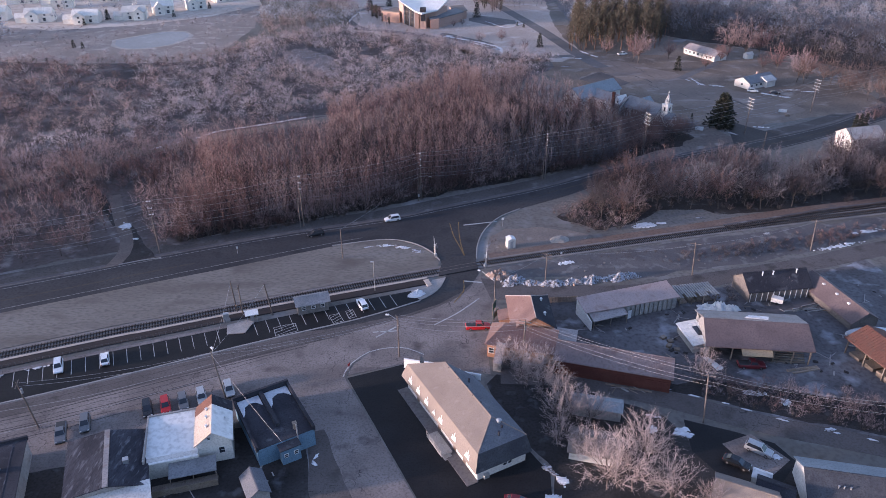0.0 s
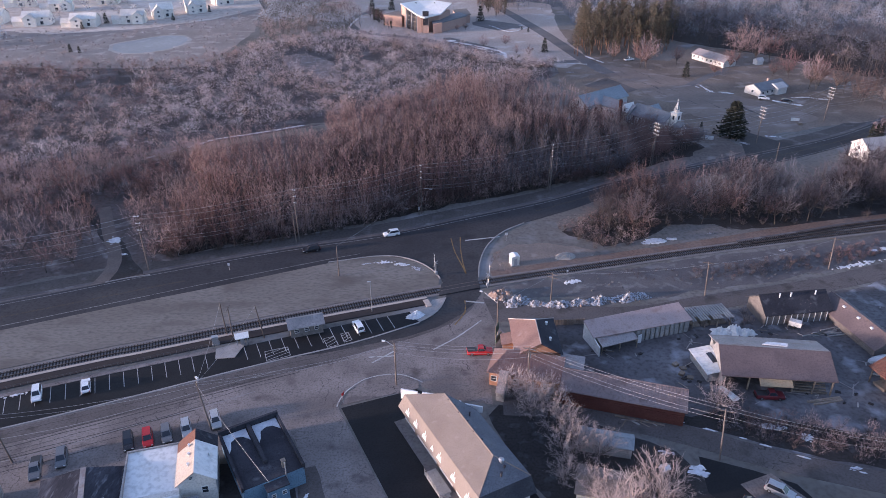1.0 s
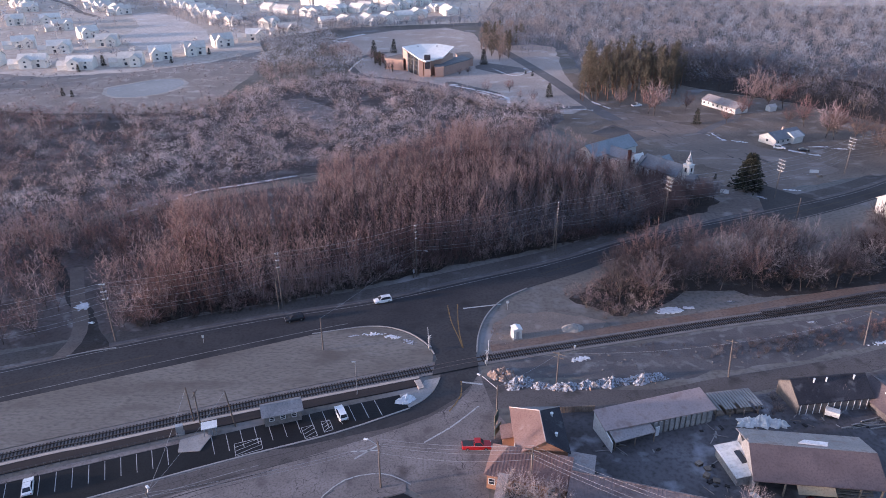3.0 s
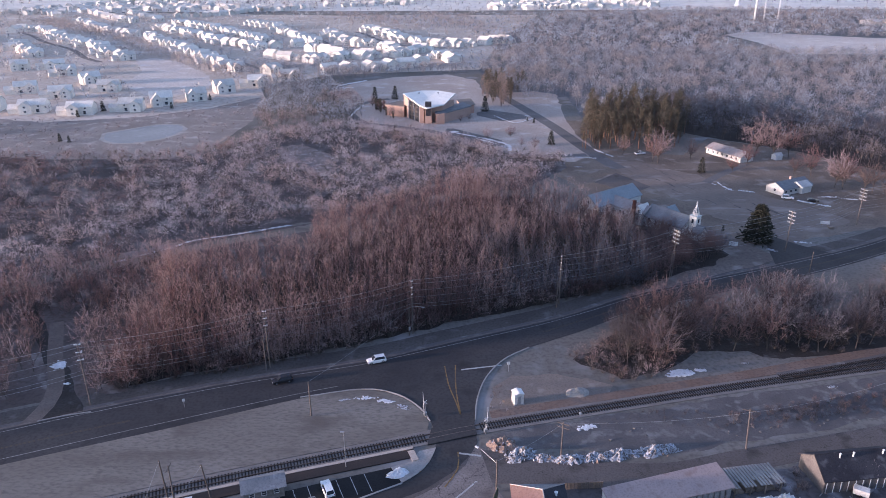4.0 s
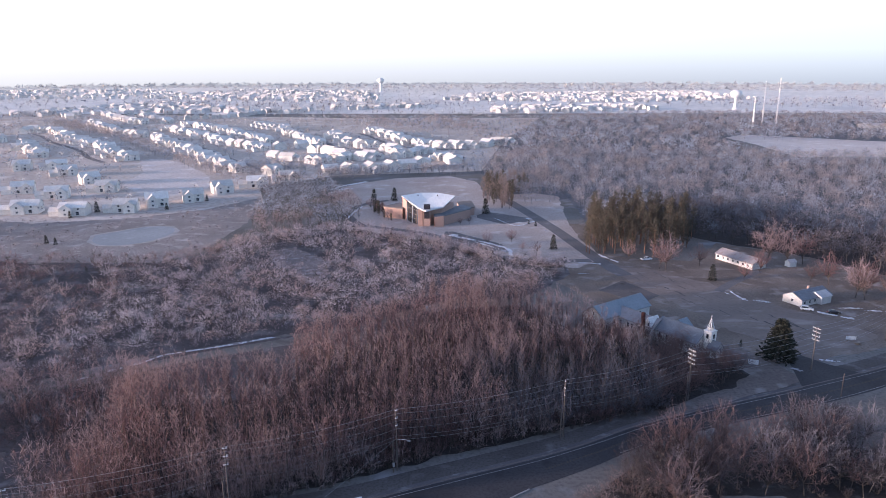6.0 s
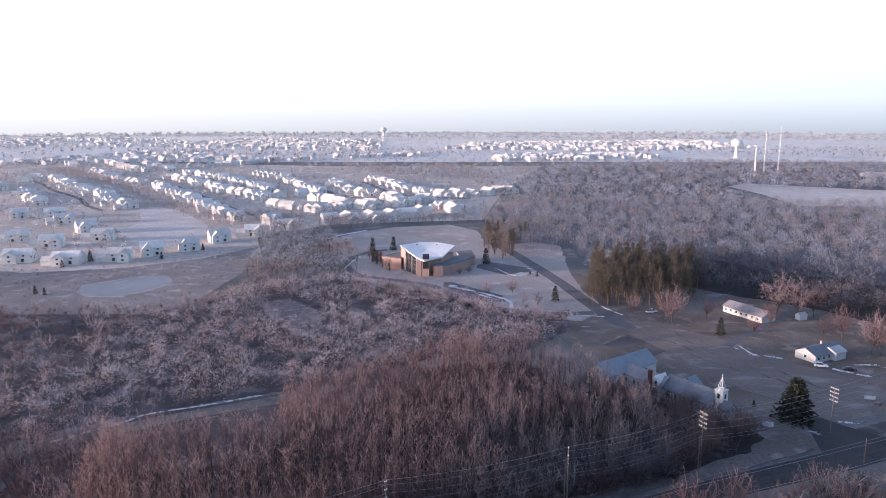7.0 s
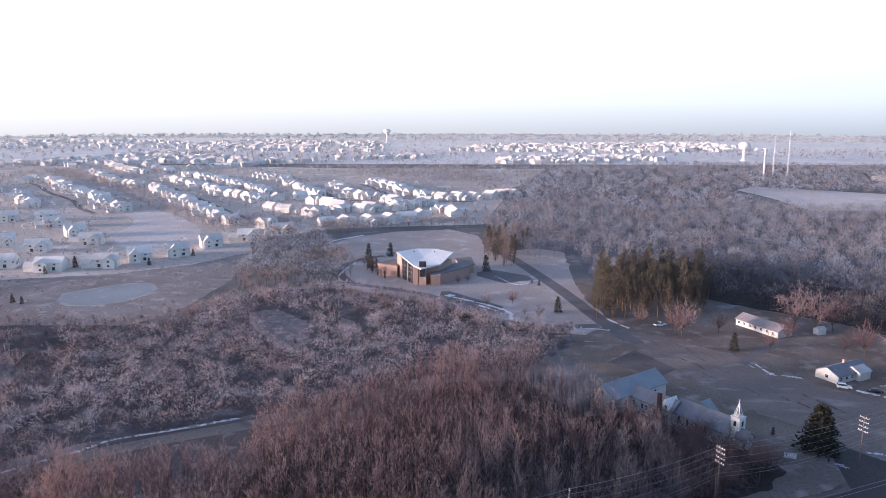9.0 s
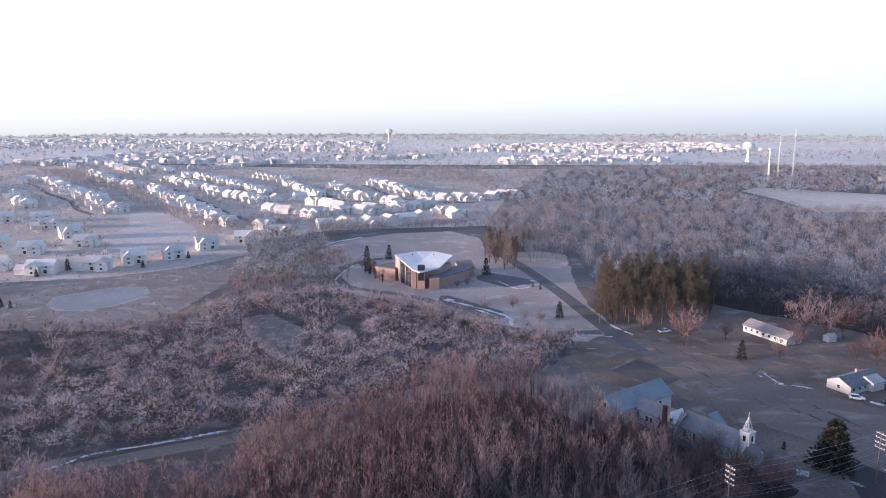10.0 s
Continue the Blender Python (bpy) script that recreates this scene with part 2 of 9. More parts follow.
# Far twig colours are bleached towards the haze of distance.
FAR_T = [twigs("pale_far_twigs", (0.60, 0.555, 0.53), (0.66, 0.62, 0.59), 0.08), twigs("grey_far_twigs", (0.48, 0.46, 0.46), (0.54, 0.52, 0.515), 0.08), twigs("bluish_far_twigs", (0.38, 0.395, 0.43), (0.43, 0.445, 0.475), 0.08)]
# Leaf litter kept very dark: shade under dense trees is in the colour.
M_LITTER = surface("shade_dark_leaf_litter", (0.032, 0.027, 0.026), (0.052, 0.044, 0.042), 0.05, 0.8, (0.11, 0.10, 0.105), (0.6, 0.78), bump=0.5)
# Marsh floor darkened to paint the shadow gaps between frosted shrubs.
M_MARSH = surface("frosted_shade_dark_marsh", (0.0553, 0.0474, 0.0494), (0.0878, 0.078, 0.0806), 0.03, 0.8, (0.156, 0.15, 0.156), (0.5, 0.7), bump=0.6)
M_NEEDLE = surface("dark_spruce_needles", (0.03, 0.033, 0.026), (0.048, 0.049, 0.038), 0.2, 2, island=0.4, bump=0.0)
# Pine bark whose orange takes in the low sun on the trunks.
M_PINEBARK = surface("sunlit_orange_pine_bark", (0.17, 0.1, 0.074), (0.12, 0.077, 0.06), 0.5, 5, island=0.2, bump=0.0)
M_PINE = surface("pine_needles", (0.075, 0.068, 0.052), (0.115, 0.099, 0.076), 0.1, 1, island=0.45, bump=0.0)
# Siding and roofs of the suburb, warmed and paled to carry distance haze.
M_SIDING = surface("cream_white_siding", (0.72, 0.665, 0.60), (0.8, 0.745, 0.68), 0.3, 3, rough=0.6, bump=0.1, vary=0.08)
M_SUBROOF = surface("haze_paled_frosty_shingles", (0.62, 0.565, 0.51), (0.72, 0.665, 0.605), 0.3, 3, rough=0.8, bump=0.2, vary=0.16)
M_WHITE = surface("white_siding", (0.55, 0.525, 0.5), (0.64, 0.615, 0.585), 0.3, 3, rough=0.6, bump=0.1, vary=0.12)
M_ROOFFROST = surface("frosted_shingles", (0.42, 0.395, 0.385), (0.53, 0.505, 0.49), 0.3, 3, rough=0.8, bump=0.2, vary=0.3)
M_ROOFGREY = surface("grey_shingles", (0.17, 0.175, 0.19), (0.22, 0.225, 0.24), 0.3, 3, (0.28, 0.28, 0.30), (0.6, 0.75), rough=0.85, bump=0.3)
M_ROOFBROWN = surface("brown_shingles", (0.2, 0.166, 0.148), (0.228, 0.192, 0.172), 0.3, 9.0, (0.25, 0.215, 0.198), (0.6, 0.75), rough=0.85, bump=0.3)
M_ROOFDARK = surface("dark_tar_shingles", (0.028, 0.028, 0.036), (0.05, 0.05, 0.06), 0.2, 4, (0.1, 0.1, 0.11), (0.6, 0.75), rough=0.85, bump=0.3)
M_ROOFRED = surface("rusty_red_metal_roof", (0.185, 0.103, 0.086), (0.225, 0.14, 0.122), 0.2, 3, (0.26, 0.19, 0.175), (0.58, 0.75), rough=0.6, metal=0.1, bump=0.15)
M_ROOFTIN = surface("weathered_tin_roof", (0.25, 0.225, 0.225), (0.33, 0.29, 0.28), 0.2, 3, (0.215, 0.145, 0.125), (0.55, 0.75), rough=0.55, metal=0.2, bump=0.15)
M_ROOFPALE = surface("pale_metal_roof", (0.62, 0.62, 0.615), (0.69, 0.685, 0.675), 0.2, 1.2, (0.52, 0.5, 0.48), (0.62, 0.75), rough=0.5, bump=0.1)
M_ORANGE = surface("rusty_orange_roof", (0.15, 0.07, 0.054), (0.125, 0.065, 0.053), 0.3, 3, (0.11, 0.068, 0.056), (0.55, 0.7), rough=0.7, bump=0.2)
M_REDWALL = surface("barn_red_boards", (0.1, 0.036, 0.03), (0.125, 0.05, 0.04), 0.3, 4, rough=0.8, bump=0.2)
M_ORWALL = surface("orange_brick", (0.36, 0.19, 0.12), (0.30, 0.16, 0.11), 0.3, 5, rough=0.85, bump=0.2)
M_BRICK = surface("church_brick", (0.42, 0.275, 0.225), (0.47, 0.32, 0.265), 0.1, 3, rough=0.85, bump=0.2)
M_GREYWALL = surface("weathered_board_wall", (0.26, 0.25, 0.245), (0.34, 0.325, 0.31), 0.3, 4, (0.18, 0.16, 0.15), (0.55, 0.75), rough=0.85, bump=0.2)
M_BLUEWALL = surface("blue_painted_boards", (0.11, 0.19, 0.27), (0.14, 0.23, 0.31), 0.3, 4, rough=0.7, bump=0.15)
M_STONE = surface("field_stone_wall", (0.22, 0.20, 0.19), (0.13, 0.12, 0.115), 1.5, 4, rough=0.9, bump=0.5)
M_WOOD = surface("old_timber", (0.19, 0.15, 0.12), (0.26, 0.215, 0.18), 0.5, 5, (0.13, 0.10, 0.09), (0.6, 0.75), vary=0.25, bump=0.3)
M_POLE = surface("weathered_pole_wood", (0.105, 0.088, 0.081), (0.145, 0.125, 0.116), 0.4, 5, vary=0.2, bump=0.2)
M_GLASS = glassy("dark_window_glass", (0.03, 0.035, 0.045))
M_METAL = surface("grey_galvanised_steel", (0.42, 0.43, 0.45), (0.34, 0.35, 0.37), 0.5, 4, rough=0.45, metal=0.6, bump=0.05)
M_BLACKMETAL = surface("black_cable", (0.05, 0.05, 0.055), (0.07, 0.07, 0.075), 0.5, 4, rough=0.6, bump=0)
M_PLAT = surface("platform_tan_paving", (0.46, 0.38, 0.33), (0.40, 0.335, 0.295), 0.3, 4, rough=0.85, bump=0.1)
M_BRICKDUST = surface("brown_platform_brick", (0.05, 0.04, 0.038), (0.04, 0.034, 0.034), 0.3, 4, rough=0.9, bump=0.2)
M_WATER = surface("ice_film_pond", (0.2, 0.208, 0.235), (0.14, 0.148, 0.172), 0.03, 0.6, (0.215, 0.222, 0.245), (0.6, 0.7), rough=0.45, bump=0.03)
M_WATER.node_tree.nodes["Principled BSDF"].inputs["Specular IOR Level"].default_value = 0.25
M_TOWER = surface("water_tower_paint", (0.72, 0.71, 0.68), (0.66, 0.65, 0.63), 0.05, 0.5, rough=0.5, bump=0)
M_TYRE = surface("tyre_rubber", (0.025, 0.025, 0.026), (0.035, 0.035, 0.036), 2, 9, bump=0.1)
M_ROOFBARN = surface("rusty_brown_metal_roof", (0.1, 0.074, 0.076), (0.135, 0.1, 0.1), 0.15, 3, (0.08, 0.06, 0.063), (0.6, 0.75), rough=0.6, metal=0.1, bump=0.15)
M_ROOFRUST = surface("rust_tinged_tin_roof", (0.17, 0.125, 0.12), (0.215, 0.165, 0.158), 0.12, 2, (0.14, 0.09, 0.08), (0.55, 0.72), rough=0.6, metal=0.1, bump=0.15)
M_DIMBOARD = surface("dark_weathered_boards", (0.13, 0.115, 0.11), (0.175, 0.155, 0.147), 0.3, 4, (0.09, 0.08, 0.076), (0.55, 0.75), rough=0.85, bump=0.2)
M_PLATE = surface("faded_yellow_sheet", (0.36, 0.27, 0.17), (0.30, 0.23, 0.16), 0.3, 3, rough=0.7, bump=0.1)
M_ROOFBLUE = surface("blue_grey_shingles", (0.215, 0.24, 0.262), (0.265, 0.29, 0.31), 0.2, 3, rough=0.8, bump=0.25)


def sky_backdrop(name):
    """Plain glowing sky of a hazy morning: milky at the horizon, whiter above, warmer towards the sun."""
    mat = bpy.data.materials.new(name)
    mat.use_nodes = True
    nt = mat.node_tree
    nt.nodes.remove(nt.nodes["Principled BSDF"])
    em = nt.nodes.new("ShaderNodeEmission")
    pos = nt.nodes.new("ShaderNodeTexCoord").outputs["Object"]
    sep = nt.nodes.new("ShaderNodeSeparateXYZ")
    nt.links.new(pos, sep.inputs[0])
    across = ramp(nt, sep.outputs["X"], -2000, 2000)
    far = blend(nt, across, (0.30, 0.312, 0.296), (0.19, 0.222, 0.236))
    low = blend(nt, across, (0.385, 0.402, 0.38), (0.29, 0.335, 0.34))
    high = blend(nt, across, (0.50, 0.54, 0.52), (0.385, 0.46, 0.48))
    haze = blend(nt, ramp(nt, sep.outputs["Z"], 15, 150), far, low)
    nt.links.new(blend(nt, ramp(nt, sep.outputs["Z"], 150, 470), haze, high), em.inputs["Color"])
    nt.links.new(em.outputs[0], nt.nodes["Material Output"].inputs["Surface"])
    return mat


M_FARHAZE = sky_backdrop("hazy_horizon_sky")
M_WIRE = surface("weathered_wire", (0.36, 0.35, 0.35), (0.29, 0.28, 0.285), 0.5, 4, rough=0.6, bump=0)
M_RUBBLE = surface("tan_rubble", (0.30, 0.21, 0.17), (0.22, 0.17, 0.15), 0.4, 3, (0.5, 0.5, 0.53), (0.6, 0.7), bump=0.8)
M_SAND = surface("pale_sand", (0.34, 0.30, 0.27), (0.28, 0.25, 0.23), 0.4, 3, bump=0.4)
M_DIRTYSNOW = surface("dirty_snow", (0.46, 0.48, 0.53), (0.32, 0.33, 0.36), 0.9, 3.0, (0.12, 0.105, 0.10), (0.46, 0.6), rough=0.7, bump=0.9)
# Frosty lawns, with the haze over the suburb put into the pale colour.
M_FROSTLAWN = surface("haze_paled_frosty_lawns", (0.42, 0.35, 0.3), (0.5, 0.425, 0.37), 0.012, 0.3, (0.6, 0.53, 0.475), (0.55, 0.75), bump=0.3)
M_HILL = surface("frosted_stubble", (0.5, 0.43, 0.39), (0.56, 0.49, 0.45), 0.03, 0.5, (0.64, 0.59, 0.56), (0.55, 0.75), bump=0.5)
M_BROWNGRASS = surface("dry_brown_grass", (0.15, 0.10, 0.08), (0.19, 0.14, 0.12), 0.08, 1.5, (0.12, 0.10, 0.095), (0.55, 0.7), bump=0.6)
# Far ground is frosted and also paled in colour towards the horizon haze.
M_FARLAND = surface("haze_frosted_far_land", (0.6, 0.56, 0.525), (0.67, 0.63, 0.595), 0.003, 0.05, (0.5, 0.47, 0.45), (0.55, 0.75), bump=0.1)
M_SANDY = surface("sandy_bare_soil", (0.20, 0.165, 0.145), (0.165, 0.14, 0.128), 0.12, 2.0, (0.235, 0.205, 0.185), (0.55, 0.72), bump=0.4)
M_ROOFPINK = surface("faded_pink_tin_roof", (0.37, 0.27, 0.25), (0.31, 0.235, 0.225), 0.2, 3, (0.24, 0.16, 0.14), (0.55, 0.72), rough=0.6, bump=0.15)
M_BROWNLAWN = surface("brown_dormant_lawn", (0.13, 0.1, 0.082), (0.205, 0.163, 0.138), 0.05, 1.3, (0.26, 0.222, 0.2), (0.55, 0.72), bump=0.6)
M_GRAVELLOT = surface("rutted_gravel_lot", (0.205, 0.163, 0.143), (0.165, 0.133, 0.118), 0.06, 1.2, (0.26, 0.222, 0.202), (0.55, 0.72), bump=0.5, stretch=(0.5, 1.2, 1))
M_DRIVE = surface("grey_drive_asphalt", (0.125, 0.113, 0.114), (0.155, 0.142, 0.143), 0.08, 2.0, (0.185, 0.173, 0.174), (0.58, 0.72), rough=0.85, bump=0.2)
M_RIM = surface("pale_frosted_reeds", (0.36, 0.335, 0.325), (0.27, 0.25, 0.24), 0.2, 2.0, bump=0.6)
# Soil darkened in colour for the shade between buildings and under trees.
M_DARKYARD = surface("shade_dark_soil", (0.03, 0.027, 0.027), (0.052, 0.047, 0.046), 0.12, 2.0, (0.085, 0.083, 0.088), (0.58, 0.72), bump=0.5)
M_SEAL = surface("dark_crack_sealant", (0.055, 0.05, 0.05), (0.07, 0.064, 0.064), 0.3, 3.0, bump=0)
M_LANE = surface("travelled_asphalt", (0.098, 0.085, 0.082), (0.13, 0.113, 0.109), 0.07, 2.5, (0.058, 0.05, 0.048), (0.55, 0.7), bump=0.25, cracks=(0.35, 0.012, (0.035, 0.032, 0.032)))
M_CREAM = surface("cream_metal_roof", (0.40, 0.345, 0.30), (0.34, 0.30, 0.27), 0.3, 3, rough=0.7, bump=0.1)
M_SLATE = surface("slate_blue_shingles", (0.05, 0.054, 0.066), (0.075, 0.079, 0.091), 0.3, 4, (0.1, 0.102, 0.11), (0.6, 0.75), bump=0.3)
M_TAN = twigs("tan_yard_twigs", (0.38, 0.305, 0.29), (0.46, 0.38, 0.365), 0.2)
M_CLEARING = surface("pale_marsh_grass", (0.22, 0.178, 0.168), (0.15, 0.123, 0.118), 0.09, 1.4, (0.32, 0.285, 0.278), (0.52, 0.7), bump=0.6)
# Twigs darkened in colour to carry the shade inside thickets and wood edges.
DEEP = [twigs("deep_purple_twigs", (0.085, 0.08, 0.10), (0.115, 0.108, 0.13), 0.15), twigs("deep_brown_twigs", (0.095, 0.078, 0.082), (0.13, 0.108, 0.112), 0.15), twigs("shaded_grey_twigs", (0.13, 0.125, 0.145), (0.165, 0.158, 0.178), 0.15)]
# Dark verge grass whose colour stands in for shade.
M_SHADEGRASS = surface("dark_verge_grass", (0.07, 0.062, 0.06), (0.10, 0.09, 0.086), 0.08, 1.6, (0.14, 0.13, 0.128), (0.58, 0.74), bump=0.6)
M_CHURCHLAWN = surface("frosted_church_lawn", (0.34, 0.28, 0.25), (0.41, 0.35, 0.318), 0.03, 0.8, (0.48, 0.43, 0.405), (0.55, 0.75), bump=0.5)
M_BANK = surface("rough_bank_grass", (0.13, 0.106, 0.096), (0.175, 0.147, 0.135), 0.05, 1.0, (0.24, 0.215, 0.205), (0.56, 0.72), bump=0.6)
M_RUT = surface("muddy_rut", (0.13, 0.105, 0.094), (0.16, 0.13, 0.117), 0.3, 2.0, bump=0.3)
# Walls and roofs of the far town carry haze in their pale colours.
M_FARHOUSE = surface("haze_pale_far_siding", (0.66, 0.61, 0.56), (0.74, 0.69, 0.635), 0.01, 0.2, island=0.2, bump=0)
M_FARROOF = surface("haze_frosted_far_roofs", (0.58, 0.535, 0.495), (0.66, 0.61, 0.565), 0.01, 0.2, island=0.2, bump=0)
M_SHORE = surface("frosted_shore_grass", (0.22, 0.185, 0.168), (0.28, 0.242, 0.222), 0.05, 1.0, (0.37, 0.33, 0.31), (0.55, 0.72), bump=0.6)
M_BALLAST = surface("pale_track_ballast", (0.2, 0.182, 0.176), (0.16, 0.145, 0.14), 0.3, 6.0, bump=0.8)
M_TAR = surface("mottled_tar_roof", (0.03, 0.03, 0.039), (0.06, 0.06, 0.074), 0.35, 3, (0.13, 0.13, 0.148), (0.56, 0.72), rough=0.8, bump=0.3, stretch=(1.6, 0.4, 1))

# ---- trees: tapered trunks, limbs and fine twigs ----
class Grow:
    def __init__(self, seed):
        self.r = np.random.RandomState(seed)
        self.v, self.t, self.m = [], [], []

    def limb(self, a, b, r0, r1, n=3, m=0):
        w = b - a
        w = w / (np.linalg.norm(w) + 1e-9)
        u = np.cross(w, (0.3, 0.7, 0.2) if abs(w[2]) > 0.8 else (0, 0, 1.0))
        u /= np.linalg.norm(u)
        s = np.cross(w, u)
        k = len(self.v)
        for c, r in ((a, r0), (b, r1)):
            for i in range(n):
                t = 2 * math.pi * i / n
                self.v.append(c + (u * math.cos(t) + s * math.sin(t)) * r)
        for i in range(n):
            j = (i + 1) % n
            self.t += [(k + i, k + j, k + n + j), (k + i, k + n + j, k + n + i)]
            self.m += [m, m]

    def sliver(self, a, b, w, m=1):
        d = b - a
        s = np.cross(d, self.r.normal(size=3))
        s *= w / (2 * np.linalg.norm(s) + 1e-9)
        k = len(self.v)
        self.v += [a - s, a + s, b]
        self.t.append((k, k + 1, k + 2))
        self.m.append(m)

    def blade(self, a, b, w, m=1):
        """A leaf-shaped sheet: two triangles."""
        d = b - a
        s = np.cross(d, self.r.normal(size=3))
        s *= w / (2 * np.linalg.norm(s) + 1e-9)
        c = a + d * 0.45
        k = len(self.v)
        self.v += [a, c - s, b, c + s]
        self.t += [(k, k + 1, k + 2), (k, k + 2, k + 3)]
        self.m += [m, m]

    def arrays(self):
        return np.array(self.v, dtype=np.float32), np.array(self.t, dtype=np.int32), np.array(self.m, dtype=np.int32)


def bare_tree(seed, h, crown, first, limbs, subs, twigs, rise, width=0.05, trunk=0.02):
    """A leafless tree of height h: limbs from the share first of the trunk upwards, crown radius crown, rise: how steeply limbs climb."""
    g = Grow(seed)
    r = g.r
    bend = r.normal(0, 0.02 * h, 2)
    pts = [np.array((bend[0] * s * s, bend[1] * s * s, h * s * 0.96)) for s in (0, 0.3, 0.6, 0.85, 1.0)]
    rad = [h * trunk * (1 - 0.93 * s) for s in (0, 0.3, 0.6, 0.85, 1.0)]
    for i in range(4):
        g.limb(pts[i], pts[i + 1], rad[i], rad[i + 1], 4 if i < 2 else 3)
    for i in range(limbs):
        s = first + (1 - first) * (i + r.rand()) / limbs * 0.95
        base = np.array((bend[0] * s * s, bend[1] * s * s, h * s * 0.96))
        ang = i * 2.4 + r.rand()
        shape = math.sin(math.pi * min(1, 0.25 + 0.75 * (1 - s) / (1 - first + 1e-6)) * 0.62 + 0.25)
        ln = crown * (0.55 + 0.6 * r.rand()) * shape
        d = np.array((math.cos(ang), math.sin(ang), rise * (0.7 + 0.6 * r.rand())))
        mid = base + d * ln * 0.5 + r.normal(0, 0.04 * ln, 3)
        tip = base + d * ln + np.array((0, 0, 0.15 * ln)) + r.normal(0, 0.07 * ln, 3)
        g.limb(base, mid, 0.012 * h * (1.2 - s), 0.006 * h * (1.2 - s), 3)
        g.sliver(mid, tip, 0.006 * h * (1.2 - s), 0)
        for j in range(subs):
            q = 0.25 + 0.75 * r.rand()
            p = base + (mid - base) * q * 2 if q < 0.5 else mid + (tip - mid) * (q - 0.5) * 2
            dd = (tip - base) / ln * 0.5 + r.normal(0, 0.5, 3) + np.array((0, 0, 0.25 * rise))
            dd /= np.linalg.norm(dd)
            l2 = ln * (0.28 + 0.3 * r.rand())
            e = p + dd * l2
            g.sliver(p, e, width * 1.5)
            for k in range(twigs):
                q2 = 0.2 + 0.8 * r.rand()
                a = p + dd * l2 * q2
                d3 = dd * 0.6 + r.normal(0, 0.55, 3) + np.array((0, 0, 0.15 * rise))
                g.sliver(a, a + d3 / np.linalg.norm(d3) * l2 * (0.45 + 0.5 * r.rand()), width)
    return g.arrays()


def shrub(seed, h, spread, stems, twigs, width=0.06):
    """A leafless bush: stems fanning from the ground into a rounded, finely twigged crown."""
    g = Grow(seed)
    r = g.r
    for i in range(stems):
        ang, u = 6.283 * r.rand(), math.sqrt(r.rand())
        a = np.array((math.cos(ang), math.sin(ang), 0)) * spread * 0.12
        top = h * math.sqrt(max(0.05, 1 - 0.75 * u * u)) * (0.75 + 0.3 * r.rand())
        b = np.array((math.cos(ang) * u * spread, math.sin(ang) * u * spread, top))
        g.sliver(a, b, width * 1.8, 0)
        for j in range(twigs):
            q = 0.45 + 0.55 * math.sqrt(r.rand())
            p = a + (b - a) * q
            d = (b - a) / np.linalg.norm(b - a) * 0.5 + r.normal(0, 0.6, 3) + np.array((0, 0, 0.25))
            g.sliver(p, p + d / np.linalg.norm(d) * h * (0.14 + 0.2 * r.rand()), width)
    return g.arrays()


def fuzzy(seed, h, crown, low, n, ln, width, boughs=7, trunk=0.013, up=0.35):
    """A leafless tree or bush: dark inner boughs, fine twigs that radiate from them into a lumpy rounded crown, and
    wide dark slivers inside for its shade.
    """
    g = Grow(seed)
    r = g.r
    top = np.array((r.normal(0, 0.03 * h), r.normal(0, 0.03 * h), h * (0.5 + 0.4 * low)))
    g.limb(np.zeros(3), top, h * trunk, h * trunk * 0.45, 3)
    lumps = []
    for i in range(boughs):
        a, e = i * 2.4 + r.rand(), r.uniform(-0.3, 1.0)
        c = math.sqrt(max(0.0, 1 - e * e))
        q = 0.5 + 0.25 * r.rand()
        p = np.array((math.cos(a) * c * crown * q, math.sin(a) * c * crown * q, h * (low + (1 - low) * (0.48 + 0.5 * e * q))))
        lumps.append(p)
        g.sliver(top * (0.45 + 0.5 * r.rand()), p, h * trunk * 1.3, 0)
    rl = np.array((crown * 0.5, crown * 0.5, max(crown * 0.42, h * (1 - low) * 0.24)))
    for i in range(n):
        p = lumps[i % boughs]
        d = r.normal(size=3) + np.array((0, 0, 0.35))
        d /= np.linalg.norm(d)
        # Every seventh sliver is wide and bark-dark, standing in for crown shade.
        inner = i % 7 == 0
        a = p + d * rl * (0.05 + 0.2 * r.rand() if inner else 0.35 + 0.55 * math.sqrt(r.rand()))
        dd = d + r.normal(0, 0.3, 3) + np.array((0, 0, up))
        a[2] = max(a[2], 0.05 * h)
        g.sliver(a, a + dd / np.linalg.norm(dd) * ln * (0.6 + 0.7 * r.rand()), width * (2.2 if inner else 1.0), 0 if inner else 1)
    return g.arrays()


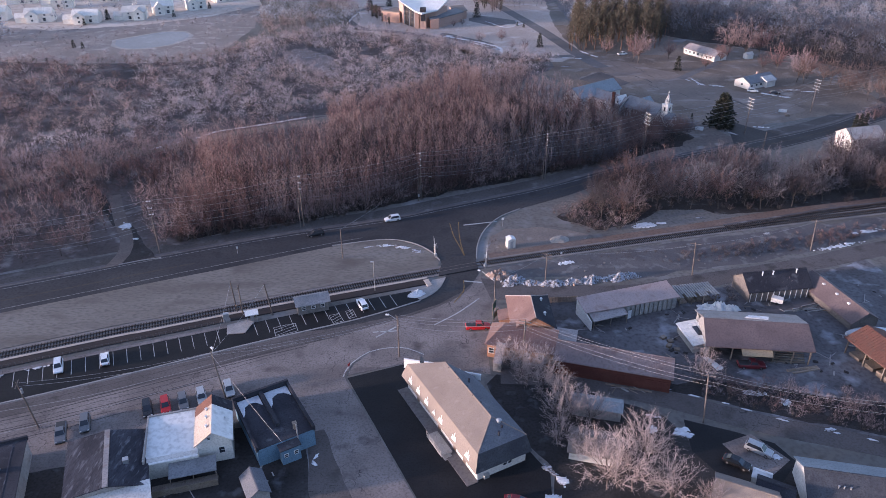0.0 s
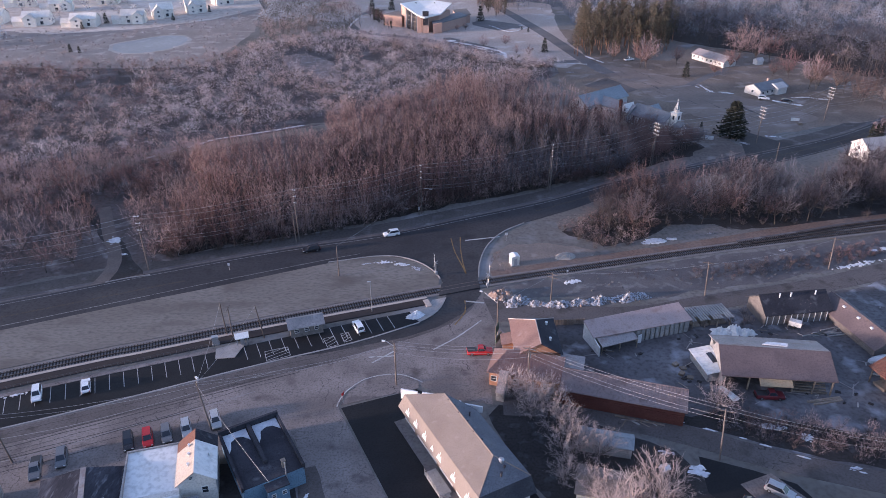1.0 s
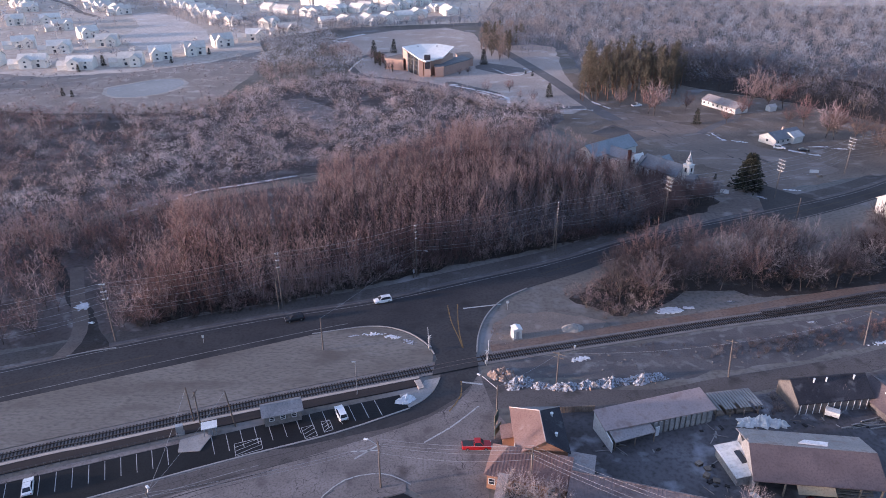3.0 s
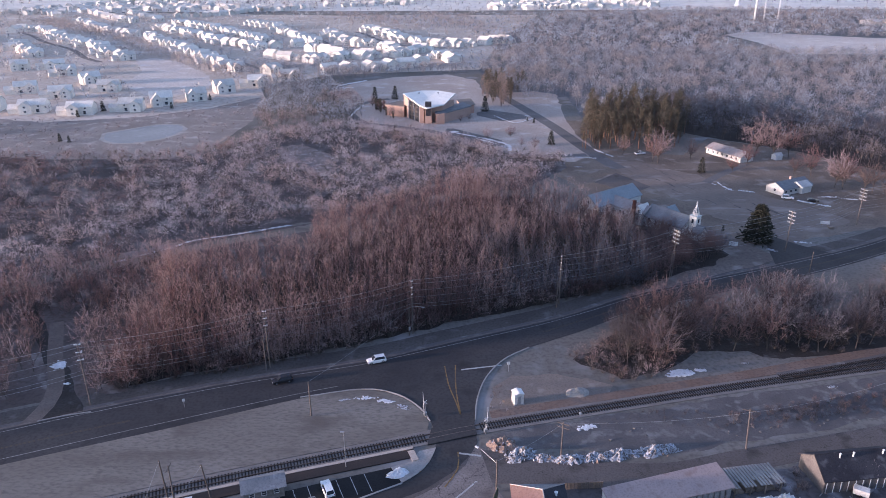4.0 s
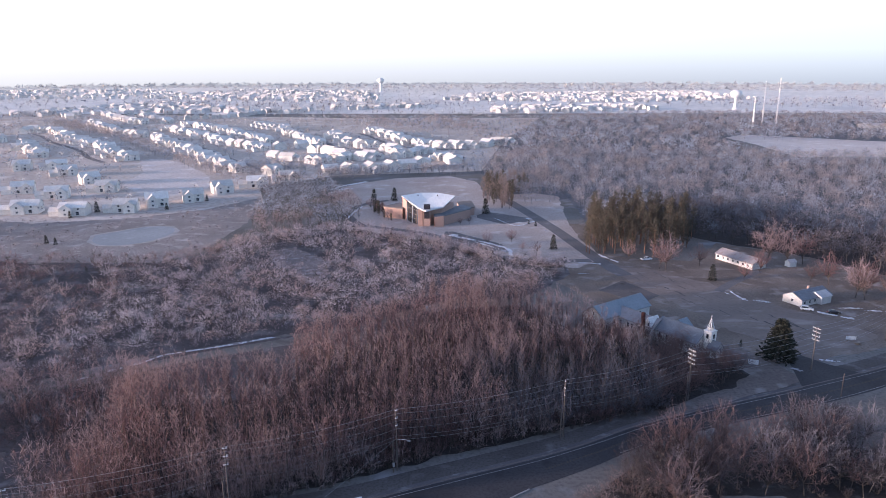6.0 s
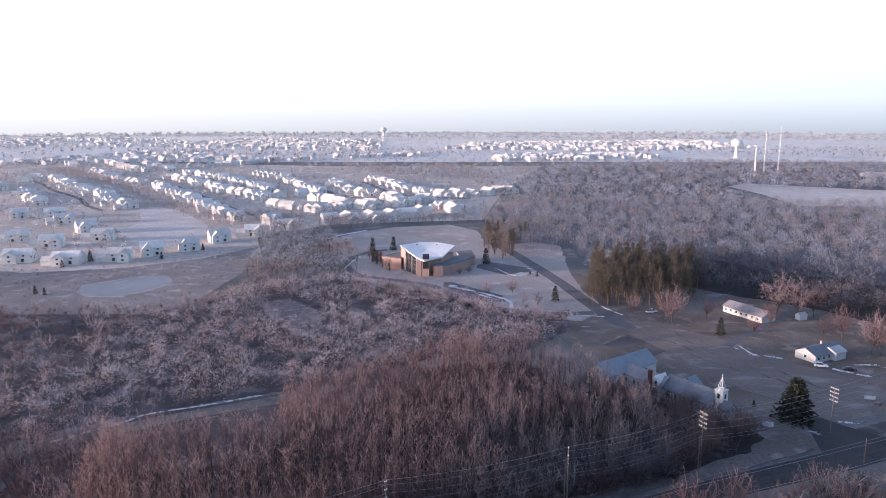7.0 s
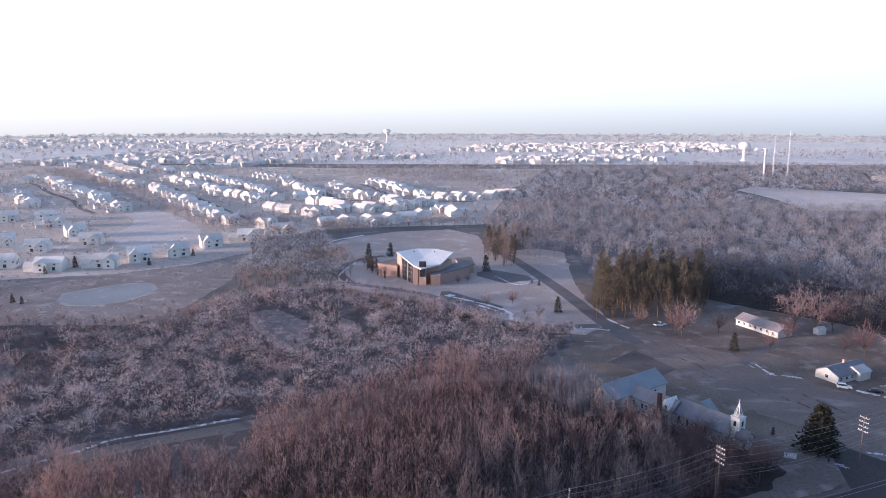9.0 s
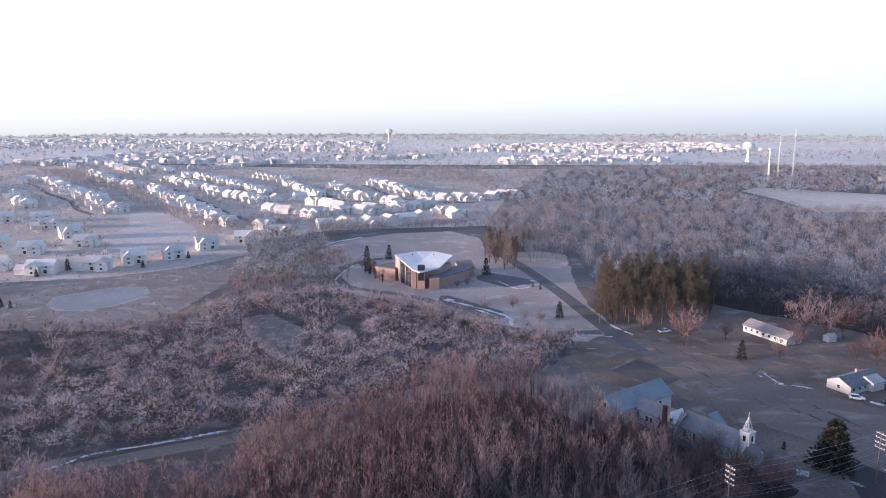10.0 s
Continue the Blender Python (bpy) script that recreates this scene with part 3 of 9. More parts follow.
def poplar(seed, h, first, limbs, twigs, width):
    """A slender leafless poplar: a pale straight stem, steep limbs and brushes of upright twigs."""
    g = Grow(seed)
    r = g.r
    lean = r.normal(0, 0.025 * h, 2)
    stem = lambda s: np.array((lean[0] * s * s, lean[1] * s * s, h * s))
    for s0, s1 in ((0, 0.35), (0.35, 0.7), (0.7, 1.0)):
        g.limb(stem(s0), stem(s1), h * 0.0085 * (1.06 - s0), h * 0.0085 * (1.06 - s1), 3)
    for i in range(limbs):
        s = first + (0.95 - first) * (i + r.rand()) / limbs
        ang = i * 2.4 + 0.8 * r.rand()
        ln = h * (0.105 + 0.17 * (1 - s)) * (0.75 + 0.5 * r.rand())
        d = np.array((math.cos(ang) * 0.52, math.sin(ang) * 0.52, 0.84)) + r.normal(0, 0.1, 3)
        base = stem(s)
        g.sliver(base, base + d * ln, width * 1.7)
        for k in range(twigs):
            q = 0.15 + 0.85 * r.rand()
            a = base + d * ln * q
            dd = d * 0.7 + r.normal(0, 0.42, 3)
            # Twigs high in the crown take slot 2, the grove's last material.
            g.sliver(a, a + dd / np.linalg.norm(dd) * ln * (0.25 + 0.35 * r.rand()), width, 2 if s + 0.12 * q > 0.8 else 1)
    return g.arrays()


def spreading(seed, h, crown, limbs, branches, twigs, width, fork=0.25, trunk=0.016):
    """A leafless broad tree: frosted limbs arch from a low fork into a dome, with branches and twigs fanning outwards."""
    g = Grow(seed)
    r = g.r
    lean = r.normal(0, 0.03 * h, 2)
    hub = np.array((lean[0], lean[1], h * fork))
    g.limb(np.zeros(3), hub, h * trunk, h * trunk * 0.75, 4)
    for i in range(limbs):
        ang = i * 2.4 + 0.7 * r.rand()
        u = math.sqrt((i + 0.5) / limbs) * (0.85 + 0.3 * r.rand())
        end = np.array((lean[0] + math.cos(ang) * crown * u, lean[1] + math.sin(ang) * crown * u, h * (1 - 0.42 * u * u) * (0.88 + 0.14 * r.rand())))
        base = hub * (0.75 + 0.6 * r.rand())
        mid = base * 0.5 + end * 0.5 + np.array((math.cos(ang), math.sin(ang), 0)) * crown * 0.12 + r.normal(0, 0.04 * h, 3)
        g.limb(base, mid, h * trunk * 0.5, h * trunk * 0.3, 3)
        g.limb(mid, end, h * trunk * 0.3, h * trunk * 0.06, 3, 1)
        way = (end - base) / np.linalg.norm(end - base)
        for j in range(branches):
            q = 0.15 + 0.85 * (j + r.rand()) / branches
            p = base + (mid - base) * q * 2 if q < 0.5 else mid + (end - mid) * (q - 0.5) * 2
            d = way * 0.7 + r.normal(0, 0.5, 3) + np.array((0, 0, 0.15))
            d /= np.linalg.norm(d)
            ln = crown * (0.26 + 0.3 * r.rand())
            g.sliver(p, p + d * ln, width * 2.0)
            for k in range(twigs):
                a = p + d * ln * (0.2 + 0.8 * r.rand())
                dd = d * 0.8 + r.normal(0, 0.45, 3)
                g.sliver(a, a + dd / np.linalg.norm(dd) * ln * (0.3 + 0.35 * r.rand()), width)
    return g.arrays()


def conifer(seed, h, radius, tiers, per, bare=0.06, droop=-0.25, size=1.0, tip=0.1):
    """An evergreen: whorls of boughs on a straight trunk, each bough a fan of needle sprays."""
    g = Grow(seed)
    r = g.r
    g.limb(np.zeros(3), np.array((0, 0, h)), 0.018 * h, 0.02, 5)
    for i in range(tiers):
        s = bare + (1 - bare) * (i + 0.3 * r.rand()) / tiers
        rr = radius * (tip + (1 - tip) * (1 - (s - bare) / (1 - bare)) ** 0.8)
        for j in range(per):
            ang = j * 6.283 / per + i * 1.1 + 0.5 * r.rand()
            ln = rr * (0.7 + 0.45 * r.rand())
            base = np.array((0, 0, h * s))
            d = np.array((math.cos(ang), math.sin(ang), droop))
            tipp = base + d * ln
            g.sliver(base, tipp, 0.1, 0)
            for k in range(9):
                q = 0.2 + 0.8 * (k + r.rand()) / 9
                p = base + (tipp - base) * q
                dd = d * 0.7 + r.normal(0, 0.45, 3)
                g.blade(p, p + dd / np.linalg.norm(dd) * size * (0.35 + 0.35 * ln / radius + 0.2 * r.rand()), 0.32 * size)
    return g.arrays()


def tall_pine(seed, h, low=0.36):
    """A pine with a long bare trunk and a clumped crown."""
    g = Grow(seed)
    r = g.r
    g.limb(np.zeros(3), np.array((0, 0, h * 0.97)), 0.016 * h, 0.03, 5)
    for i in range(26):
        s = low + (1 - low) * (i + r.rand()) / 26
        ang = i * 2.4 + r.rand()
        ln = h * 0.17 * (1.05 - 0.75 * abs(s - 0.62) / 0.4) * (0.45 + 0.85 * r.rand())
        base = np.array((0, 0, h * s))
        d = np.array((math.cos(ang), math.sin(ang), 0.25))
        tipp = base + d * ln
        g.limb(base, tipp, 0.05, 0.02, 3)
        for k in range(26):
            p = base + (tipp - base) * (0.25 + 0.8 * r.rand()) + r.normal(0, 0.42, 3)
            dd = r.normal(0, 1, 3) + np.array((0, 0, 0.5))
            g.sliver(p, p + dd / np.linalg.norm(dd) * (0.75 + 0.6 * r.rand()), 0.24)
    return g.arrays()


def raw_mesh(name, v, t, m, mats):
    me = bpy.data.meshes.new(name)
    me.vertices.add(len(v))
    me.vertices.foreach_set("co", np.asarray(v, dtype=np.float32).ravel())
    me.loops.add(3 * len(t))
    me.loops.foreach_set("vertex_index", np.asarray(t, dtype=np.int32).ravel())
    me.polygons.add(len(t))
    me.polygons.foreach_set("loop_start", np.arange(0, 3 * len(t), 3, dtype=np.int32))
    me.polygons.foreach_set("material_index", np.asarray(m, dtype=np.int32))
    for mt in mats:
        me.materials.append(mt)
    me.update(calc_edges=True)
    return me


def grove(name, spots, templates, scales, mats, label, category="woods", seed=1, vary=0.42):
    """Many trees or bushes that nobody could count, as one mesh; vary sets how far neighbours differ in tone."""
    r = np.random.RandomState(seed)
    if not len(spots):
        return None
    vs, ts, ms, n = [], [], [], 0
    for i, (x, y) in enumerate(spots):
        v, t, m = templates[r.randint(len(templates))]
        a, s, w = 6.283 * r.rand(), scales[0] + (scales[1] - scales[0]) * r.rand(), 0.85 + 0.3 * r.rand()
        c, d = math.cos(a) * s * w, math.sin(a) * s * w
        p = np.empty_like(v)
        p[:, 0], p[:, 1], p[:, 2] = x + c * v[:, 0] - d * v[:, 1], y + d * v[:, 0] + c * v[:, 1], v[:, 2] * s - 0.05
        tone = 1 + int(min(0.999, max(0.0, 0.5 + 1.1 * noise.noise((x * 0.022, y * 0.022, seed * 1.3)) + vary * (r.rand() - 0.5))) * (len(mats) - 1))
        vs.append(p), ts.append(t + n), ms.append(np.where(m == 1, tone, np.where(m == 2, len(mats) - 1, 0)))
        n += len(v)
    ob = new(name, raw_mesh(name, np.concatenate(vs), np.concatenate(ts), np.concatenate(ms), mats))
    return tagged(ob, label, category, kind="stuff")


def inside(pts, poly):
    x, y = pts[:, 0], pts[:, 1]
    ok = np.zeros(len(pts), dtype=bool)
    for (x0, y0), (x1, y1) in zip(poly, poly[1:] + poly[:1]):
        hit = ((y0 > y) != (y1 > y)) & (x < (x1 - x0) * (y - y0) / ((y1 - y0) + 1e-9) + x0)
        ok ^= hit
    return ok


def scatter(poly, step, seed=1, keep=1.0, holes=(), clump=0.0):
    """Jittered places within a polygon, at about the given spacing; clump thins them in patches."""
    r = np.random.RandomState(seed)
    xs, ys = [p[0] for p in poly], [p[1] for p in poly]
    gx, gy = np.meshgrid(np.arange(min(xs), max(xs), step), np.arange(min(ys), max(ys), step))
    pts = np.stack([gx.ravel(), gy.ravel()], 1) + r.uniform(-0.5, 0.5, (gx.size, 2)) * step
    pts = pts[inside(pts, poly) & (r.rand(len(pts)) < keep)]
    for h in holes:
        pts = pts[~inside(pts, list(h))]
    if clump:
        val = np.array([noise.noise((x * 0.03, y * 0.03, seed)) for x, y in pts])
        pts = pts[val > clump - 0.5 * r.rand(len(pts))]
    return pts


def tree_thing(name, template, mats, label, category="tree", group=""):
    """One tree as a thing: trunk with limbs, and a crown."""
    v, t, m = template
    ob = thing(name, label, category, None, group)
    for nm, k in (("trunk", 0), ("crown", 1)):
        sel = t[m == k]
        used = np.unique(sel)
        back = np.zeros(len(v), dtype=np.int32)
        back[used] = np.arange(len(used))
        part(nm, raw_mesh(nm, v[used], back[sel], np.zeros(len(sel)), [mats[k]]), None, ob)
    return ob

# ---- ground, roads, rails ----
def curve(pts, step=4.0):
    """A smooth line through the points."""
    p = [Vector((q[0], q[1], 0)) for q in pts]
    p = [p[0] * 2 - p[1]] + p + [p[-1] * 2 - p[-2]]
    out = []
    for i in range(1, len(p) - 2):
        n = max(2, int((p[i + 1] - p[i]).length / step))
        for k in range(n):
            t = k / n
            a, b, c, d = p[i - 1], p[i], p[i + 1], p[i + 2]
            out.append(0.5 * (2 * b + (c - a) * t + (2 * a - 5 * b + 4 * c - d) * t * t + (3 * b - a - 3 * c + d) * t ** 3))
    out.append(p[-2])
    return [(v.x, v.y) for v in out]


def offset(pts, d):
    """The line moved to its left by d."""
    out = []
    for i, (x, y) in enumerate(pts):
        a, b = pts[max(0, i - 1)], pts[min(len(pts) - 1, i + 1)]
        u, v = b[0] - a[0], b[1] - a[1]
        n = math.hypot(u, v) or 1
        out.append((x - v / n * d, y + u / n * d))
    return out


def ribbon(left, right, z0, z1):
    """A band between two lines of equal length, as a thick sheet."""
    s = Shape()
    n = len(left)
    for p in (left, right):
        s.v += [(x, y, z0) for x, y in p]
    for p in (left, right):
        s.v += [(x, y, z1) for x, y in p]
    for i in range(n - 1):
        s.f.append((n + 2 * n + i, n + 2 * n + i + 1, 2 * n + i + 1, 2 * n + i))
        s.f.append((i, 2 * n + i, 2 * n + i + 1, i + 1))
        s.f.append((n + i + 1, 3 * n + i + 1, 3 * n + i, n + i))
    return s


def band(pts, width, z0, z1, step=4.0):
    c = curve(pts, step)
    return ribbon(offset(c, width / 2), offset(c, -width / 2), z0, z1)


def ragged(poly, amp=0.8, step=2.5, seed=0.0):
    """A polygon with a wavering natural rim."""
    out = []
    for (x0, y0), (x1, y1) in zip(poly, poly[1:] + poly[:1]):
        n = max(1, int(math.dist((x0, y0), (x1, y1)) / step))
        for k in range(n):
            x, y = x0 + (x1 - x0) * k / n, y0 + (y1 - y0) * k / n
            out.append((x + amp * 2 * noise.noise((x * 0.13, y * 0.13, seed)) + amp * noise.noise((x * 0.6, y * 0.6, seed + 5)), y + amp * 2 * noise.noise((x * 0.13, y * 0.13, seed + 9)) + amp * noise.noise((x * 0.6, y * 0.6, seed + 14))))
    return out


land = Shape()
for i in range(22):
    for j in range(22):
        x0, y0 = -5000 + i * 10000 / 22, -3200 + j * 9000 / 22
        land.face((x0, y0, 0), (x0 + 10000 / 22, y0, 0), (x0 + 10000 / 22, y0 + 9000 / 22, 0), (x0, y0 + 9000 / 22, 0))
solid("ground", land, M_GROUND, "flat frosted winter land with dormant grass", "ground", kind="structure")

MAIN_N = [(-600, -67), (-300, 52), (-104, 131), (-82.5, 140.5), (-48.4, 153.6), (-19.6, 162.5), (-3, 170), (31, 185.5), (55, 199.6), (107, 222), (147, 241), (186, 267), (300, 340), (500, 470)]
MAIN_S = [(-600, -85), (-300, 36), (-98.7, 118), (-76, 127.2), (-44.2, 140.4), (-26.3, 149.0), (-12, 155), (3, 160), (33, 176.6), (57, 191.5), (109, 212.5), (144, 230), (188, 256), (305, 328), (505, 458)]


def resample(pts, n):
    c = np.array(curve(pts))
    d = np.concatenate([[0], np.cumsum(np.hypot(*np.diff(c, axis=0).T))])
    s = np.linspace(0, d[-1], n)
    return list(zip(np.interp(s, d, c[:, 0]).tolist(), np.interp(s, d, c[:, 1]).tolist()))


north, south = resample(MAIN_N, 220), resample(MAIN_S, 220)
solid("road_highway", ribbon(north, south, -0.3, 0.05), M_ROAD, "dark asphalt highway with worn edge lines", "road", kind="structure")
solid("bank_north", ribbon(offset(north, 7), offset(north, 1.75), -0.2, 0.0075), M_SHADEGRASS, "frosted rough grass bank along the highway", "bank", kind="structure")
solid("shoulder_north", ribbon(offset(north, 1.8), offset(north, -0.05), -0.2, 0.03), M_GRAVEL, "pale gravel shoulder along the highway", "road shoulder", kind="structure")

JUNCTION = [(-30, 149.4), (-20, 150.5), (-12, 148.3), (-6.5, 143), (-4.2, 138), (-2.8, 133), (-2.9, 129), (-4.5, 125), (-7.5, 121), (-12, 117.2), (-25, 110.8), (-36, 106.4),
            (-30, 107.4), (-20, 110.6), (-12, 113.2), (-5, 117), (0.5, 122), (4, 127), (5.6, 131), (5.2, 136.7), (5.9, 145.3), (7.6, 152.8), (10.4, 159.1), (14.3, 164.6), (20, 169.5), (0, 162), (-23, 153)]
solid("road_crossing_street", Shape().prism(JUNCTION, -0.3, 0.054), M_ROAD, "dark asphalt street curving over the railway crossing", "road", kind="structure")
APRON = [(-300, 0), (-160, 57), (-91, 84.5), (-47, 102.5), (-10, 119), (-3, 128), (6, 130), (8, 128), (8, 119), (10.5, 113.8), (8, 103), (5.9, 98), (6, 91), (-3, 93), (-8.5, 97), (-14, 99), (-19, 98), (-22.8, 95.2), (-24, 91),
         (-23.7, 89.7), (-8.7, 59), (8, 20), (-4, 16), (-20.4, 59), (-31, 82), (-34, 85), (-43.5, 79.5), (-50, 77), (-58, 74.2), (-70, 67.5), (-90, 60), (-160, 28), (-300, -40)]
solid("pavement_old_apron", Shape().prism(APRON, -0.3, 0.03), M_OLD, "cracked grey asphalt street apron", "pavement", kind="structure")
LOT = [(-23.4, 90.2), (-9, 95.6), (-3, 92), (3, 86.5), (10, 72), (14.5, 64), (13, 46), (16, 22), (9, 18), (-8.4, 59)]
solid("pavement_motel_lot", Shape().prism(LOT, -0.3, 0.06), M_BLACK, "fresh black asphalt parking lot", "parking lot", kind="structure")
solid("pavement_corner", Shape().prism([(-23.6, 91), (-22.4, 95), (-18.8, 98.6), (-14, 100.2), (-8.6, 98), (-8.6, 95.9)], -0.3, 0.075), M_OLD, "worn asphalt corner apron", "pavement", kind="structure")
PARK_FAR = [(-230, 36), (-160, 65), (-120, 82.5), (-82.7, 97.2), (-52.9, 108.2), (-25, 118.6), (-11.5, 123.2)]
PARK_NEAR = [(-228, 30), (-158, 57.5), (-118, 73.5), (-79.8, 88), (-44.8, 103), (-23.2, 111.6), (-9.2, 119)]
solid("pavement_station_lot", ribbon(resample(PARK_FAR, 90), resample(PARK_NEAR, 90), -0.3, 0.066), M_BLACK, "black asphalt station parking lot", "parking lot", kind="structure")
solid("kerb_station", ribbon(offset(resample(PARK_NEAR, 90), -0.05), offset(resample(PARK_NEAR, 90), -0.4), -0.2, 0.17), M_CONC, "pale concrete kerb", "kerb", kind="structure")
WALKW = resample(PARK_FAR[:5], 60)
solid("pavement_station_walk", ribbon(offset(WALKW, 1.2), offset(WALKW, 0.02), -0.2, 0.16), M_OLD, "worn concrete walk behind the parking stalls", "pavement", kind="structure")
# track bed, platform
RAIL = [(-300, 18), (-200, 59), (-88.3, 103.2), (-69.3, 110.2), (-40.7, 120.6), (-7.5, 131.6), (6.5, 136.1), (38.8, 144.6), (70.3, 152.6), (114, 162.3), (200, 180), (400, 222), (700, 285)]
SIDING = [(78, 155.2), (92, 159.0), (104, 162.6), (120, 166.8), (200, 184.5), (400, 227), (700, 290)]
solid("track_bed", band(RAIL, 4.4, -0.3, 0.12), M_BALLAST, "grey railway ballast", "track bed", kind="structure")
solid("siding_bed", band(SIDING, 4.6, -0.3, 0.10), M_GRAVEL, "brown gravel bed of the siding", "track bed", kind="structure")
PLAT = [(-200, 56.2), (-88.3, 100.6), (-69.3, 107.6), (-40.7, 118.0), (-7.5, 128.9)]
pl = curve(PLAT)
solid("platform_edge", ribbon(offset(pl, 0.55), offset(pl, -0.15), -0.2, 0.32), M_PLAT, "tan paved platform edge beside the track", "platform", kind="structure")
solid("platform_deck", ribbon(offset(pl, -0.16), offset(pl, -2.6), -0.2, 0.25), M_BRICKDUST, "brown paved station platform", "platform", kind="structure")
solid("platform_end", Shape().prism([(-8.6, 127.9), (-7.3, 128.3), (-6.2, 125.4), (-7.4, 124.9)], -0.2, 0.33), M_PLAT, "tan paved end of the platform", "platform", kind="structure")
STRIP_N = curve([(-300, 34.5), (-200, 76.8), (-98.7, 119.2), (-73.5, 129.7), (-62.1, 134.3), (-44.6, 141.8), (-35.9, 145.5), (-28, 148.3), (-20, 149.8), (-12, 147.7), (-6.8, 142.4), (-4.6, 137.6)], 3)
STRIP_S = curve([(-4.8, 134.6), (-8, 133.8), (-20, 130.0), (-40.7, 123.2), (-69.3, 112.9), (-88.3, 106), (-200, 61.8), (-300, 20.8)], 3)
solid("verge_strip", Shape().prism(STRIP_N + STRIP_S, -0.2, 0.09), M_STRIP, "dormant grass strip between highway and track", "verge", kind="structure")
# gravel street to the east, lower street, yards
solid("road_gravel_street", ribbon(resample([(6, 129), (17, 126.6), (40.7, 124.8), (57.6, 129.0), (88, 136.5), (118.8, 146.8), (220, 178)], 70), resample([(8, 119), (25.7, 118.2), (46, 118.8), (63, 124), (92, 131.5), (121, 140.5), (222, 170)], 70), -0.2, 0.035), M_LANE, "grey gravel street", "road", kind="structure")
solid("road_lower_street", band([(8, 90.5), (22, 89), (41, 82.3), (54, 76.4), (75, 69.4), (120, 55)], 5.2, -0.2, 0.04), M_LANE, "narrow grey asphalt street", "road", kind="structure")
solid("yard", Shape().prism(ragged([(18, 118), (46, 118.6), (63, 123.6), (92, 131), (108, 136), (112, 100), (96, 70), (80, 70.5), (54, 79.4), (42, 85.4), (23, 92), (18, 100)]), -0.2, 0.02), M_DIRT, "frosty dirt lumber yard", "yard", kind="structure")
solid("siding_field", Shape().prism(ragged([(7.6, 130.6), (40, 127), (60, 131.5), (90, 139), (122, 149.5), (200, 173), (199, 176), (113, 158.6), (70, 149), (38, 141.4), (9, 133.8)]), -0.2, 0.025), M_GRAVEL, "bare gravel ground beside the track", "ground", kind="structure")
solid("sand_patch", Shape().prism(ragged([(9, 139.6), (36, 146.6), (38, 152), (26, 157), (14, 156), (9, 150)]), -0.2, 0.024), M_SANDY, "sandy patch beside the crossing", "ground", kind="structure")
solid("drive_dirt", band([(-91, 133), (-90, 143), (-92.5, 152), (-99, 164), (-108, 182)], 3.6, -0.2, 0.038), M_RUT, "dirt track into the brush", "road", kind="structure")
solid("track_bank", ribbon(offset(resample([(9, 140.2), (38.8, 148.2), (70.3, 156.6), (100, 165.4), (130, 172.2), (200, 187.6)], 60), 1.6), resample([(9, 138.8), (38.8, 147.0), (70.3, 155.0), (100, 162.6), (130, 168.4), (200, 183)], 60), -0.2, 0.09), M_BROWNGRASS, "dry brown grass bank along the track", "bank", kind="structure")
# north: drives and lots
solid("road_church_drive", band([(79, 333), (74, 350), (67.5, 381.5), (59.8, 421.8), (49, 468.5), (43.2, 492.3), (37, 515), (28, 535)], 7.5, -0.2, 0.04), M_DRIVE, "grey asphalt drive up to the church", "road", kind="structure")
solid("pavement_side_lot", Shape().prism([(63.0, 311.4), (75.8, 325.4), (86.2, 304.8), (76.8, 296.0)], -0.2, 0.05), M_LANE, "dark asphalt lot behind the white church", "parking lot", kind="structure")
solid("pavement_church_lot", Shape().prism([(-4, 405.6), (-3, 417.1), (1.4, 417.3), (27.4, 388.8), (28.8, 376.3), (15.1, 374.9)], -0.2, 0.05), M_DRIVE, "dark asphalt church parking lot", "parking lot", kind="structure")
solid("pavement_church_lot_upper", Shape().prism([(16, 454), (16, 462), (23.5, 472), (47.6, 454), (45.8, 444), (31.4, 436)], -0.2, 0.05), M_DRIVE, "dark asphalt upper church lot", "parking lot", kind="structure")
solid("road_church_loop", band([(-62, 436), (-31.2, 422.1), (-9.8, 409), (2, 390), (15, 373), (28, 362), (48, 356), (68, 358)], 5.5, -0.2, 0.045), M_DRIVE, "dark asphalt loop before the church", "road", kind="structure")
solid("road_church_side", band([(-52, 432), (-60, 448), (-66, 470), (-62, 490), (-54, 503), (-44, 511)], 5.0, -0.2, 0.043), M_DRIVE, "asphalt drive round the church", "road", kind="structure")
solid("church_lawn", Shape().prism(ragged([(-92, 540), (-78, 580), (-47, 609), (-3, 622), (20, 590), (24, 528), (60, 540), (76, 528), (70, 445), (70, 400), (76, 362), (60, 345), (40, 348), (14, 364), (-14, 395), (-60, 428), (-72, 500)]), -0.2, 0.02), M_CHURCHLAWN, "open frosted lawn round the church", "field", kind="structure")
solid("far_field", Shape().prism(ragged([(345, 940), (385, 985), (494, 905), (700, 800), (660, 700), (420, 750), (345, 748), (352, 860)]), -0.2, 0.02), M_HILL, "pale frosted crop field", "field", kind="structure")
SLOPE = [(-312, 722), (-298, 735), (-262, 704), (-208, 622), (-190, 575), (-186, 540), (-224, 528), (-262, 575), (-272, 640)]
solid("hill_field", Shape().prism(ragged(SLOPE), -0.2, 0.02), M_HILL, "frosted open slope among houses", "field", kind="structure")
solid("church_meadow", Shape().prism(ragged([(36, 352), (52, 345), (70, 372), (66, 400), (58, 440), (80, 438), (72, 374), (91, 361), (116, 357), (140, 392), (178, 362), (190, 330), (186, 262), (146, 252), (112, 238), (95, 240), (88, 250), (60, 292), (45, 330)]), -0.2, 0.018), M_BROWNLAWN, "brown dormant lawn round the white church", "lawn", kind="structure")
